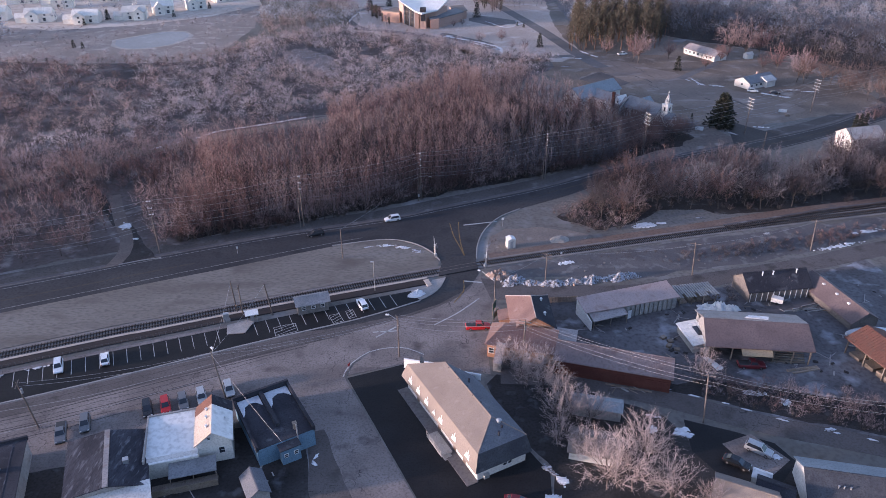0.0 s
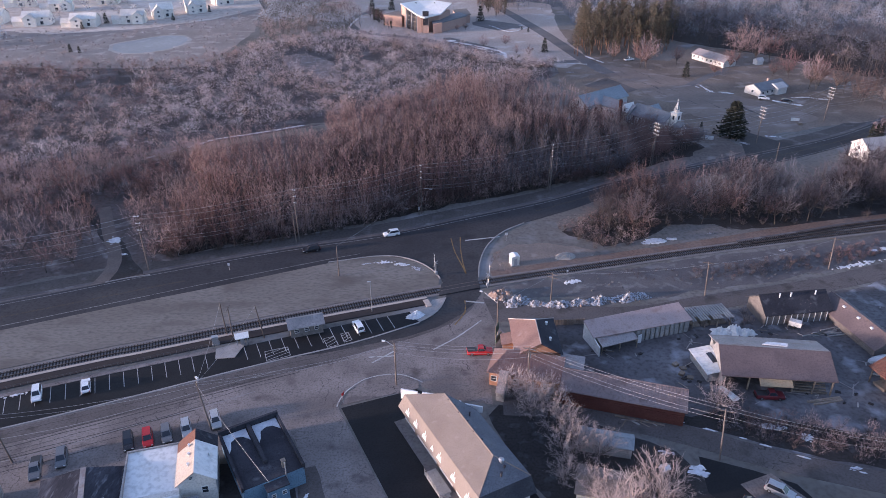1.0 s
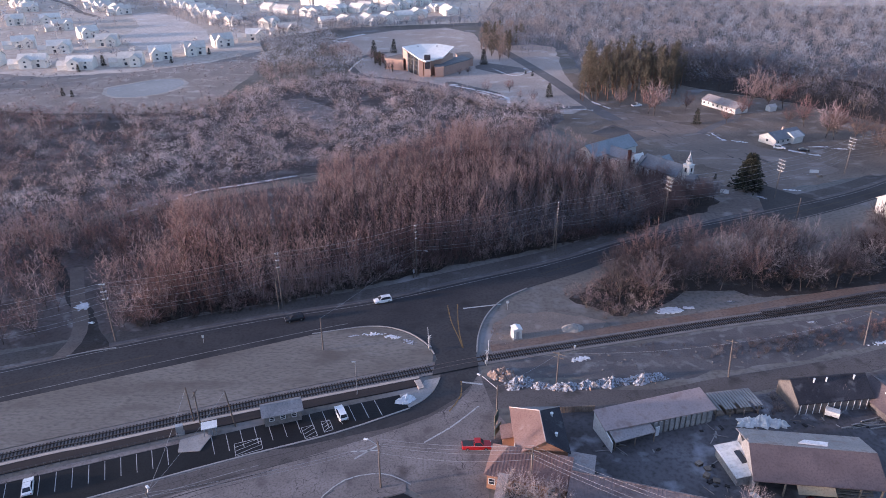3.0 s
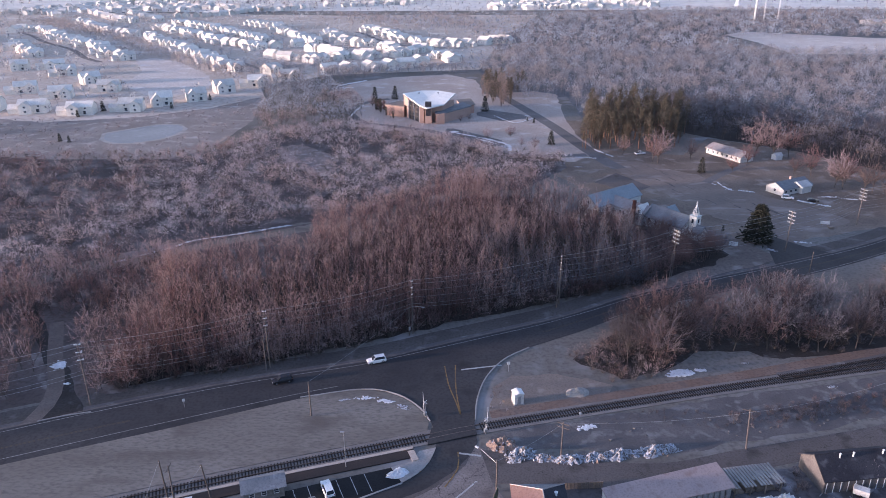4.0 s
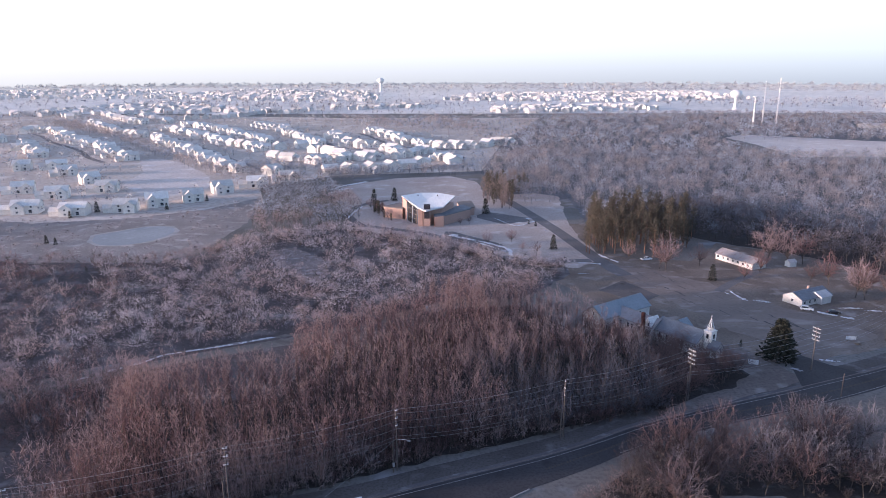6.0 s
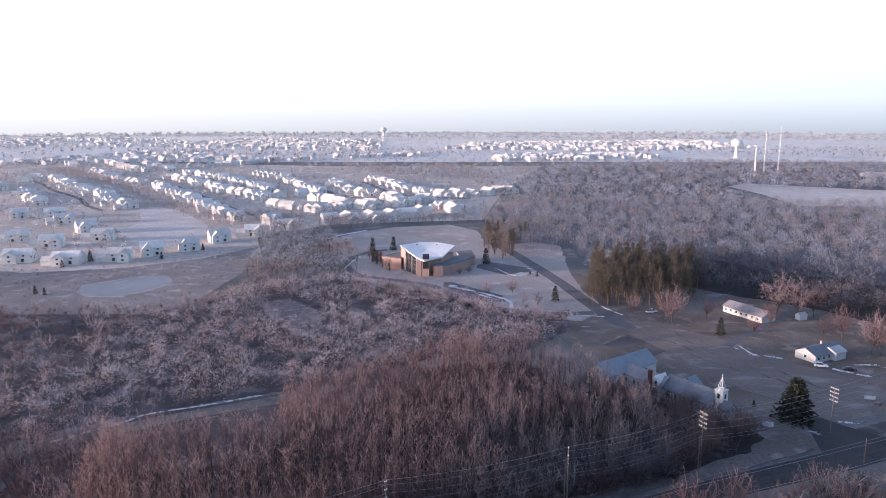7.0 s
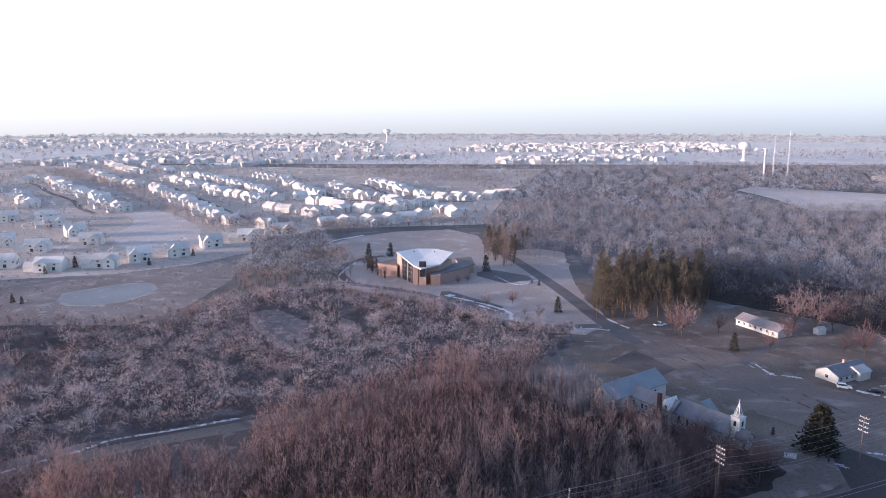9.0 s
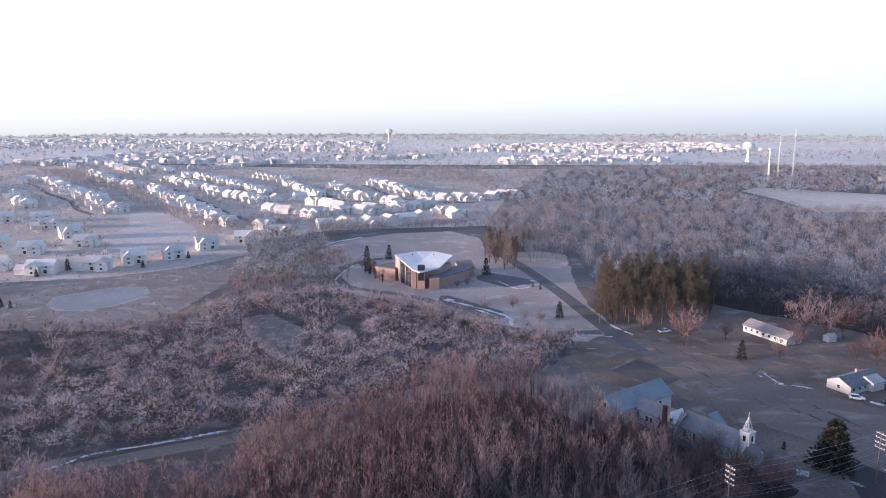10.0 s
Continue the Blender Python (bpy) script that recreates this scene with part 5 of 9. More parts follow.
part("gable_wall", Shape().hexa([(4.8, -4.4, 4.5), (5.0, -4.4, 4.5), (5.0, 4.4, 4.5), (4.8, 4.4, 4.5), (4.8, 0.1, 7.2), (5.0, 0.1, 7.2), (5.0, 0.3, 7.2), (4.8, 0.3, 7.2)]), M_ORWALL, hall)
part("hip_cap", Shape().tube(HE[0], HR[0], 0.12, n=5).tube(HE[3], HR[0], 0.12, n=5).tube(HR[0], HR[1], 0.12, n=5), M_ROOFTIN, hall)
for x, y in ((-3.4, 2.6), (2.2, 2.6)):
    vent(hall, x, y, 6.0, 0.22, 0.6, M_TRIM)
for x in (-3, 0, 3):
    window(hall, (x, -4.5, 2.0), 1.1, 1.4, (0, -1))
part("entry_porch", Shape().box(-4.6, -6.6, 0, -1.2, -4.5, 2.8), M_ORWALL, hall)
part("porch_roof", Shape().slab([(-4.9, -7.0, 2.7), (-0.9, -7.0, 2.7), (-0.9, -4.5, 3.3), (-4.9, -4.5, 3.3)], 0.15), M_ROOFRED, hall)
wing = thing("hall_wing", "low orange brick wing with a ribbed red-brown hip roof", "building", pose(13.2, 98.6, 0, 0, 0, -15))
part("wall", Shape().box(-6.9, -3.6, 0, 6.9, 3.6, 3.6), M_ORWALL, wing)
E4 = [(-7.4, -4.1, 3.5), (7.4, -4.1, 3.5), (7.4, 4.1, 3.5), (-7.4, 4.1, 3.5)]
RW = [(-4.2, 2.2, 5.3), (7.4, 2.2, 5.3)]
part("roof_slope", Shape().slab([E4[0], E4[1], RW[1], RW[0]], 0.15), M_ROOFRED, wing)
part("roof_slope", Shape().slab([E4[2], E4[3], RW[0], RW[1]], 0.15), M_ROOFRED, wing)
part("hip_slope", Shape().face(E4[3], E4[0], RW[0]).face((-7.4, 4.1, 3.35), (-7.4, -4.1, 3.35), (-4.2, 2.2, 5.15)), M_ROOFRED, wing)
for i in range(24):
    x = -6.9 + i * 0.6
    zt = 5.3 if x > -4.2 else 3.5 + 1.8 * (x + 7.4) / 3.2
    yt = 2.2 if x > -4.2 else -4.1 + 6.3 * (x + 7.4) / 3.2
    part("seam", Shape().hexa([(x - 0.04, -4.1, 3.5), (x + 0.04, -4.1, 3.5), (x + 0.04, yt, zt), (x - 0.04, yt, zt), (x - 0.04, -4.1, 3.58), (x + 0.04, -4.1, 3.58), (x + 0.04, yt, zt + 0.08), (x - 0.04, yt, zt + 0.08)]), M_ROOFRED, wing)
part("annex_roof", Shape().slab([(-4.8, -8.2, 2.2), (-3.0, -8.2, 2.2), (-3.0, -3.6, 4.2), (-4.8, -3.6, 4.2)], 0.15), M_ROOFTIN, wing)
part("annex_wall", Shape().hexa([(-4.7, -8.0, 0), (-3.1, -8.0, 0), (-3.1, -3.6, 0), (-4.7, -3.6, 0), (-4.7, -8.0, 2.0), (-3.1, -8.0, 2.0), (-3.1, -3.6, 4.0), (-4.7, -3.6, 4.0)]), M_GREYWALL, wing)
for y in (-1.6, 1.4):
    window(wing, (-6.9, y, 1.8), 1.2, 1.4, (-1, 0))
for x in (-6, -1.5, 1.5, 4.5):
    window(wing, (x, -3.6, 1.8), 1.1, 1.3, (0, -1))
link = thing("flat_link", "small flat-roofed link with a pale tin roof", "building", pose(22.6, 99.6, 0, 0, 0, -15))
part("wall", Shape().box(-2.0, -2.0, 0, 2.2, 2.0, 3.2), M_GREYWALL, link)
part("roof", Shape().slab([(-2.2, -2.2, 3.3), (2.4, -2.2, 3.3), (2.4, 2.2, 3.6), (-2.2, 2.2, 3.6)], 0.15), M_ROOFTIN, link)
# long red shed along the lower street
m, L = place((20.0, 94.2), (41.8, 87.6))
longshed = thing("long_red_shed", "long barn-red shed with a weathered tin roof", "shed", m)
gable_parts(longshed, 22.8, 6.4, 3.6, 4.9, M_REDWALL, M_ROOFRUST, 0.4, ridge_y=1.6, roof2=M_ROOFTIN)
for i in range(8):
    part("board_door", Shape().box(-9.8 + i * 2.7, -3.26, 0.1, -8.0 + i * 2.7, -3.2, 2.5), M_REDWALL, longshed)
for i in range(37):
    x = -11.3 + i * 0.63
    part("seam", Shape().hexa([(x - 0.03, -3.6, 3.64), (x + 0.03, -3.6, 3.64), (x + 0.03, 1.6, 5.07), (x - 0.03, 1.6, 5.07), (x - 0.03, -3.6, 3.70), (x + 0.03, -3.6, 3.70), (x + 0.03, 1.6, 5.13), (x - 0.03, 1.6, 5.13)]), M_ROOFRUST, longshed)
# pink-roofed long shed on the gravel street
m, L = place((28.2, 110.2), (50.6, 117.2))
pink = thing("lumber_shed", "long grey board shed with a faded red tin roof", "shed", m)
part("wall", Shape().hexa([(-11.6, -1.6, 0), (11.6, -2.4, 0), (11.6, 2.6, 0), (-11.6, 2.6, 0), (-11.6, -1.6, 3.0), (11.6, -2.4, 3.0), (11.6, 2.6, 4.0), (-11.6, 2.6, 4.0)]), M_GREYWALL, pink)
part("roof", Shape().slab([(-12, -2.0, 3.15), (12, -2.8, 3.15), (12, 3.0, 4.3), (-12, 3.0, 4.3)], 0.16), M_ROOFPINK, pink)
part("canopy", Shape().slab([(-11.2, -4.6, 2.3), (-2.4, -4.2, 2.3), (-2.4, -1.7, 2.9), (-11.2, -1.7, 2.9)], 0.12), M_ROOFTIN, pink)
for x in (-11, -6.7, -2.6):
    part("post", Shape().box(x - 0.09, -4.3, 0, x + 0.09, -4.1, 2.2), M_WOOD, pink)
part("end_wall", Shape().hexa([(-11.9, -4.6, 0), (-11.7, -4.6, 0), (-11.7, 2.7, 0), (-11.9, 2.7, 0), (-11.9, -4.6, 2.3), (-11.7, -4.6, 2.3), (-11.7, 2.7, 4.1), (-11.9, 2.7, 4.1)]), M_WHITE, pink)
for i in range(11):
    part("board", Shape().box(-1.8 + i * 1.2, -2.52 + 0.02 * i - 0.04 * i, 0.1, -0.9 + i * 1.2, -2.42 + 0.02 * i - 0.04 * i, 2.9), M_GREYWALL, pink)
part("leaning_door", Shape().box(-1.6, -3.0, 0, -0.7, -2.8, 2.1), M_TRIM, pink)
rack = thing("lumber_rack", "open timber rack with a broken slatted roof", "lumber rack", pose(56.3, 118.6, 0, 0, 0, 10))
for x in (-4.6, -1.5, 1.5, 4.6):
    for y in (-2.4, 2.4):
        part("post", Shape().box(x - 0.1, y - 0.1, 0, x + 0.1, y + 0.1, 2.4), M_WOOD, rack)
for i in range(16):
    x = -4.9 + i * 0.64
    part("slat", Shape().box(x, -2.8 + (1.6 if i % 5 == 2 else 0), 2.4, x + 0.42, 2.8, 2.5), M_GREYWALL, rack)
for k in range(4):
    part("timber_block", Shape().box(-4 + k * 2.1, -1.8, 0.1, -2.3 + k * 2.1, 1.6, 0.5 + 0.25 * (k % 3)), M_WOOD, rack)
# big barn of the yard
m, L = place((52.4, 101.6), (73.2, 98.9))
barn = thing("yard_barn", "big open-sided barn with a broad rusty brown roof", "barn", m)
part("back_wall", Shape().box(-10.3, -0.2, 0, 10.3, 5.9, 3.6), M_GREYWALL, barn)
part("gable_wall", Shape().hexa([(-10.4, -6, 0), (-10.2, -6, 0), (-10.2, 6, 0), (-10.4, 6, 0), (-10.4, -6, 3.4), (-10.2, -6, 3.4), (-10.2, 1.2, 6.2), (-10.4, 1.2, 6.2)]), M_GREYWALL, barn)
part("roof_slope", Shape().slab([(-10.8, -6.6, 3.45), (11.2, -6.2, 3.45), (10.8, -0.4, 6.5), (-10.6, -0.4, 6.5)], 0.18), M_ROOFBARN, barn)
part("roof_slope", Shape().slab([(10.8, -0.4, 6.5), (11.0, 6.8, 3.9), (-10.8, 6.6, 3.9), (-10.6, -0.4, 6.5)], 0.18), M_ROOFTIN, barn)
for x in (-9.8, -5.2, -0.8, 3.2, 7.0, 10.4):
    part("post", Shape().box(x - 0.13, -6.1, 0, x + 0.13, -5.85, 3.4), M_WOOD, barn)
part("awning", Shape().slab([(-3.6, -7.9, 2.6), (2.6, -7.7, 2.6), (2.6, -6.2, 3.2), (-3.6, -6.2, 3.2)], 0.12), M_PLATE, barn)
for k in range(5):
    part("beam", Shape().box(3.0 + 0.2 * k, -6.0 + 0.5 * k, 0.25 + 0.28 * k, 9.8, -5.6 + 0.5 * k, 0.45 + 0.28 * k), M_WOOD, barn)
part("roof_snow", Shape().prism([(-1.8, 1.0), (3.0, 0.7), (3.4, 1.7), (-0.6, 1.9)], 6.05, 6.3), M_SNOW, barn)
planks = thing("plank_pile", "weathered planks stacked on the ground", "planks", pose(70.5, 91.4, 0, 0, 0, 4))
for c, d, a in (((0, 0, 0.15), (7.0, 0.5, 0.3), 4), ((0.5, -0.6, 0.12), (6.2, 0.4, 0.24), 8), ((0.1, 0.1, 0.38), (6.5, 0.3, 0.16), 6)):
    part("plank", Shape().block(c, d, a), M_WOOD, planks)
shed = thing("white_shed", "small white shed with a pale metal roof and skylight", "shed", pose(51.0, 101.4, 0, 0, 0, -82))
part("wall", Shape().box(-4.0, -1.9, 0, 3.8, 2.0, 2.2), M_GREYWALL, shed)
part("roof", Shape().slab([(-4.4, -2.3, 2.15), (4.1, -2.3, 2.15), (4.1, 2.3, 2.7), (-4.4, 2.3, 2.7)], 0.15), M_ROOFPALE, shed)
part("skylight", Shape().slab([(-2.0, 0.3, 2.6), (1.2, 0.3, 2.6), (1.2, 1.4, 2.74), (-2.0, 1.4, 2.74)], 0.1), M_GLASS, shed)
for i in range(12):
    x = -4.2 + i * 0.72
    part("seam", Shape().hexa([(x - 0.03, -2.3, 2.15), (x + 0.03, -2.3, 2.15), (x + 0.03, 2.3, 2.7), (x - 0.03, 2.3, 2.7), (x - 0.03, -2.3, 2.22), (x + 0.03, -2.3, 2.22), (x + 0.03, 2.3, 2.77), (x - 0.03, 2.3, 2.77)]), M_ROOFPALE, shed)
# dark gabled house and long brown shed
m, L = place((68.4, 120.4), (83.8, 122.5))
dark = thing("dark_roof_house", "white board house with a dark tar roof", "building", m)
gable_parts(dark, 15.6, 7.6, 3.0, 5.8, M_DIMBOARD, M_ROOFDARK, 0.4)
for i in range(11):
    part("batten", Shape().box(-7.4 + i * 1.45, -3.86, 0, -7.26 + i * 1.45, -3.8, 2.9), M_TRIM, dark)
for x in (-3.5, -0.8, 5.2):
    vent(dark, x, -0.8, 5.5, 0.14, 0.7, M_TRIM)
m, L = place((87.0, 123.6), (90.6, 106.0))
brown = thing("brown_roof_shed", "long low shed with a brown metal roof", "shed", m)
gable_parts(brown, 18.4, 6.8, 2.0, 4.1, M_DIMBOARD, M_ROOFBARN, 0.5)
for x in (-4, 0.5, 4.5):
    part("skylight", Shape().block((x, -0.9, 3.75), (0.7, 0.5, 0.3)), M_ROOFPALE, brown)
orange = thing("orange_roof_shed", "open shed with a rusty orange tiled roof", "shed", pose(88.4, 88.6, 0, 0, 0, -75))
part("roof_slope", Shape().slab([(-10.5, -4.4, 3.6), (10.5, -4.4, 3.6), (10.5, 0.6, 5.8), (-10.5, 0.6, 5.8)], 0.18), M_ORANGE, orange)
part("roof_slope", Shape().slab([(10.5, 0.6, 5.8), (10.5, 5.6, 3.6), (-10.5, 5.6, 3.6), (-10.5, 0.6, 5.8)], 0.18), M_ORANGE, orange)
part("wall", Shape().box(-10, -1.0, 0, 10, 5.2, 3.5), M_WOOD, orange)
for i in range(34):
    x = -10.2 + i * 0.62
    part("seam", Shape().hexa([(x - 0.05, -4.4, 3.6), (x + 0.05, -4.4, 3.6), (x + 0.05, 0.6, 5.8), (x - 0.05, 0.6, 5.8), (x - 0.05, -4.4, 3.7), (x + 0.05, -4.4, 3.7), (x + 0.05, 0.6, 5.9), (x - 0.05, 0.6, 5.9)]), M_ORANGE, orange)
for x in (-9.6, -4.8, 0, 4.8, 9.6):
    part("post", Shape().box(x - 0.12, -4.1, 0, x + 0.12, -3.9, 3.5), M_WOOD, orange)
for k in range(5):
    part("timber_block", Shape().box(-9 + 3.6 * k, -3.6, 0, -6.2 + 3.6 * k, -1.2, 0.6 + 0.3 * (k % 3)), M_WOOD, orange)

# flat-roofed blue shop: two bays with parapets and old snow
m, L = place((-43.2, 78.8), (-34.2, 84.0))
blue = thing("blue_shop", "blue board shop with a tarred flat roof and snow patches", "shop", m)
part("wall", Shape().box(-5.2, -14.4, 0, 5.2, 0, 3.7), M_BLUEWALL, blue)
part("flat_roof", Shape().box(-5.1, -14.3, 3.7, 5.1, -0.3, 3.85), M_ROOFDARK, blue)
part("front_parapet", Shape().box(-5.4, -0.35, 3.4, 5.4, 0.1, 5.0), M_ROOFDARK, blue)
part("side_parapet", Shape().box(4.95, -14.4, 3.4, 5.4, 0, 4.6), M_ROOFDARK, blue)
part("side_parapet", Shape().box(-5.4, -14.4, 3.4, -4.95, 0, 4.4), M_ROOFDARK, blue)
part("dividing_parapet", Shape().box(-0.5, -10.5, 3.8, 0.2, -0.3, 4.6), M_ROOFDARK, blue)
for x0, x1 in ((-4.8, -0.7), (0.4, 4.8)):
    xm, w = (x0 + x1) / 2, (x1 - x0) / 2
    rim = [(x0, -0.5), (x0, -5.2), (x0 + 0.25 * w, -4.2), (x0 + 0.45 * w, -2.6), (xm, -1.9), (xm + 0.5 * w, -2.2), (x1 - 0.2 * w, -3.0), (x1, -3.6), (x1, -0.5)]
    part("roof_snow", Shape().prism(rim, 3.85, 3.95), M_SNOW, blue)
part("back_bay", Shape().box(-1.6, -16.2, 0, 1.8, -14.4, 3.3), M_BLUEWALL, blue)
part("bay_roof", Shape().box(-1.8, -16.4, 3.3, 2.0, -14.2, 3.5), M_ROOFDARK, blue)
for x in (-0.8, 1.0):
    window(blue, (x, -16.2, 2.0), 0.7, 0.8, (0, -1))
chimney(blue, 2.3, -12.6, 3.8, 5.2, 0.6, M_WOOD)
part("flue", Shape().box(1.95, -14.7, 0.3, 2.15, -14.45, 6.6), M_METAL, blue)
solid("back_lawn", Shape().prism([(-38, 66), (-29, 71), (-26, 65), (-33, 58), (-40, 58)], -0.1, 0.03), M_GROUND, "rough grass behind the shop", "lawn", kind="structure")

# white-roofed shop with a gable
m, L = place((-57.2, 73.8), (-43.2, 77.6))
white = thing("white_roof_shop", "white-walled shop with a pale metal roof and rusty gable", "shop", m)
part("wall", Shape().box(-7.0, -10.6, 0, 1.4, 0, 3.9), M_WHITE, white)
part("flat_roof", Shape().slab([(-7.3, -11.0, 3.8), (1.4, -11.0, 3.8), (1.4, 0.3, 4.6), (-7.3, 0.3, 4.6)], 0.2), M_ROOFPALE, white)
part("parapet", Shape().box(-7.5, -11.0, 3.4, -7.25, 0.3, 4.8).box(-7.5, 0.2, 3.4, 1.5, 0.45, 4.9), M_CONC, white)
s = Shape()
prof = [(1.2, 0), (7.0, 0), (7.0, 4.8), (4.1, 7.0), (1.2, 4.8)]
s.v = [(x, -9.4, z) for x, z in prof] + [(x, 0, z) for x, z in prof]
s.f = [tuple(range(5)), tuple(range(9, 4, -1))] + [(i, 5 + i, 5 + (i + 1) % 5, (i + 1) % 5) for i in range(5)]
part("gable_wall", s, M_WHITE, white)
for y0, y1, ma, mb in ((-9.9, -2.2, M_CREAM, M_ROOFPALE), (-2.2, 0.5, M_ORANGE, M_ROOFDARK)):
    part("roof_slope", Shape().slab([(0.8, y0, 4.7), (4.1, y0, 7.2), (4.1, y1, 7.2), (0.8, y1, 4.7)], 0.16), ma, white)
    part("roof_slope", Shape().slab([(4.1, y0, 7.2), (7.4, y0, 4.7), (7.4, y1, 4.7), (4.1, y1, 7.2)], 0.16), mb, white)
for y in (-2.9, -5.0, -7.4):
    vent(white, 3.1, y, 6.5, 0.17, 0.35, M_TRIM)
vent(white, 6.2, -5.0, 5.7, 0.12, 0.4, M_TRIM)
part("lean_to", Shape().slab([(-3.6, -13.6, 2.2), (4.2, -13.6, 2.2), (4.2, -10.6, 2.9), (-3.6, -10.6, 2.9)], 0.15), M_ROOFGREY, white)
for x in (-3.4, 0.3, 4.0):
    part("post", Shape().box(x - 0.08, -13.4, 0, x + 0.08, -13.2, 2.1), M_WOOD, white)
part("deck", Shape().box(-6.5, -15.0, 0, 4.2, -13.0, 0.7).box(-6.5, -15.1, 0.7, 4.2, -15.0, 1.5), M_WOOD, white)
window(white, (3.4, -9.4, 5.6), 0.6, 0.6, (0, -1))
window(white, (5.2, -9.4, 2.6), 1.0, 1.4, (0, -1))
# grey-roofed shop
m, L = place((-68.4, 67.4), (-57.2, 71.6))
grey = thing("grey_roof_shop", "shop with worn grey shingle roofs", "shop", m)
s = Shape()
prof = [(-6.0, 0), (6.0, 0), (6.0, 3.8), (0.2, 5.4), (-6.0, 5.0)]
s.v = [(x, -13.0, z) for x, z in prof] + [(x, 0, z) for x, z in prof]
s.f = [tuple(range(5)), tuple(range(9, 4, -1))] + [(i, 5 + i, 5 + (i + 1) % 5, (i + 1) % 5) for i in range(5)]
part("wall", s, M_GREYWALL, grey)
part("roof_slope", Shape().slab([(-6.4, -13.4, 5.05), (0.2, -13.4, 5.6), (0.2, 0.4, 5.6), (-6.4, 0.4, 5.05)], 0.16), M_TAR, grey)
part("roof_slope", Shape().slab([(0.2, -13.4, 5.6), (6.4, -13.4, 3.8), (6.4, 0.4, 3.8), (0.2, 0.4, 5.6)], 0.16), M_TAR, grey)
part("ridge_cap", Shape().box(-0.35, -13.4, 5.5, 0.5, 0.4, 5.72), M_ROOFTIN, grey)
part("porch_roof", Shape().slab([(-6.6, -18.0, 2.8), (6.6, -18.0, 2.8), (6.6, -12.6, 4.2), (-6.6, -12.6, 4.2)], 0.16), M_ROOFFROST, grey)
part("porch_wall", Shape().box(-6.2, -17.4, 0, 6.2, -13.0, 2.7), M_GREYWALL, grey)
part("roof_unit", Shape().box(2.6, -8.4, 4.6, 3.5, -7.5, 5.6), M_METAL, grey)
flat = thing("flat_roof_shop", "shop with a dark tarred flat roof", "shop", pose(-82, 58.5, 0, 0, 0, 20))
part("wall", Shape().box(-8, -9, 0, 8, 9, 3.8), M_GREYWALL, flat)
part("flat_roof", Shape().box(-8.2, -9.2, 3.8, 8.2, 9.2, 4.0), M_ROOFDARK, flat)
for k in range(4):
    part("roof_seam", Shape().box(-6 + 4 * k, -9.1, 4.0, -5.8 + 4 * k, 8.8, 4.03), M_TAR, flat)
part("parapet", Shape().box(-8.3, 8.9, 3.6, 8.3, 9.3, 4.5), M_ROOFDARK, flat)
part("roof_unit", Shape().box(4, 1.5, 4.0, 5, 2.6, 4.7), M_METAL, flat)
little = thing("small_shed", "small grey gabled shed behind the shops", "shed", pose(-35.3, 60.4, 0, 0, 0, -62))
gable_parts(little, 5.2, 3.4, 2.2, 3.4, M_GREYWALL, M_MOTELEAST, 0.3)

# garages and houses by the lower street
gar = thing("garage", "pale garage with a frosted low roof under bare trees", "garage", pose(23.0, 69.2, 0, 0, 0, -15))
gable_parts(gar, 8.4, 6.0, 2.0, 3.0, M_WHITE, M_ROOFBROWN, 0.4)
gar2 = thing("long_garage", "long low garage with a grey roof", "garage", pose(25.4, 79.2, 0, 0, 0, -14))
gable_parts(gar2, 9.0, 3.4, 2.4, 3.1, M_GREYWALL, M_ROOFBLUE, 0.3)
h1 = thing("grey_roof_house", "white house with a long grey shingle roof", "house", pose(64.5, 57.4, 0, 0, 0, -12))
gable_parts(h1, 19, 9.0, 3.4, 5.6, M_WHITE, M_SLATE, 0.4, roof2=M_ROOFBLUE)
for x in (-6, -2, 3, 7):
    window(h1, (x, -4.5, 1.8), 1.1, 1.3, (0, -1))
for x in (-5, -4.2, -3.2):
    vent(h1, x, -2.4, 4.6, 0.1, 0.4)
h2 = thing("brown_roof_house", "house with brown crossed gable roofs", "house", pose(44.2, 55.6, 0, 0, 0, -25))
gable_parts(h2, 9.0, 7.0, 3.2, 5.4, M_WHITE, M_ROOFBROWN, 0.4)
h3 = thing("dark_garage", "small garage with a dark shingle roof", "garage", pose(49.8, 57.2, 0, 0, 0, -30))
gable_parts(h3, 5.4, 5.0, 2.6, 4.0, M_GREYWALL, M_ROOFDARK, 0.3)
h4 = thing("white_utility_shed", "small white utility shed", "shed", pose(49.6, 61.4, 0, 0, 0, -30))
gable_parts(h4, 2.8, 2.2, 1.9, 2.5, M_WHITE, M_ROOFPALE, 0.15)

# station shelter of stone with a pale hip-less roof
m, L = place((-37.9, 114.2), (-30.8, 116.6))
dep = thing("station_shelter", "stone station shelter with a pale metal roof by the platform", "station shelter", m)
part("wall", Shape().box(-3.6, -1.3, 0, 3.6, 1.6, 2.7), M_STONE, dep)
for x in (-2.2, 0.0, 2.2):
    window(dep, (x, -1.3, 1.7), 0.9, 0.9, (0, -1))
part("roof_slope", Shape().slab([(-4.1, -1.9, 2.7), (4.1, -1.9, 2.7), (4.1, 0.9, 3.7), (-4.1, 0.9, 3.7)], 0.14), M_ROOFGREY, dep)
part("roof_slope", Shape().slab([(4.1, 0.9, 3.7), (4.1, 2.3, 3.1), (-4.1, 2.3, 3.1), (-4.1, 0.9, 3.7)], 0.14), M_ROOFGREY, dep)

# ---- modern brick church with a white fan roof ----
church = thing("brick_church", "modern brick church with a bright white fan-shaped roof", "church", pose(-12.5, 448, 0, 0, 0, 0))
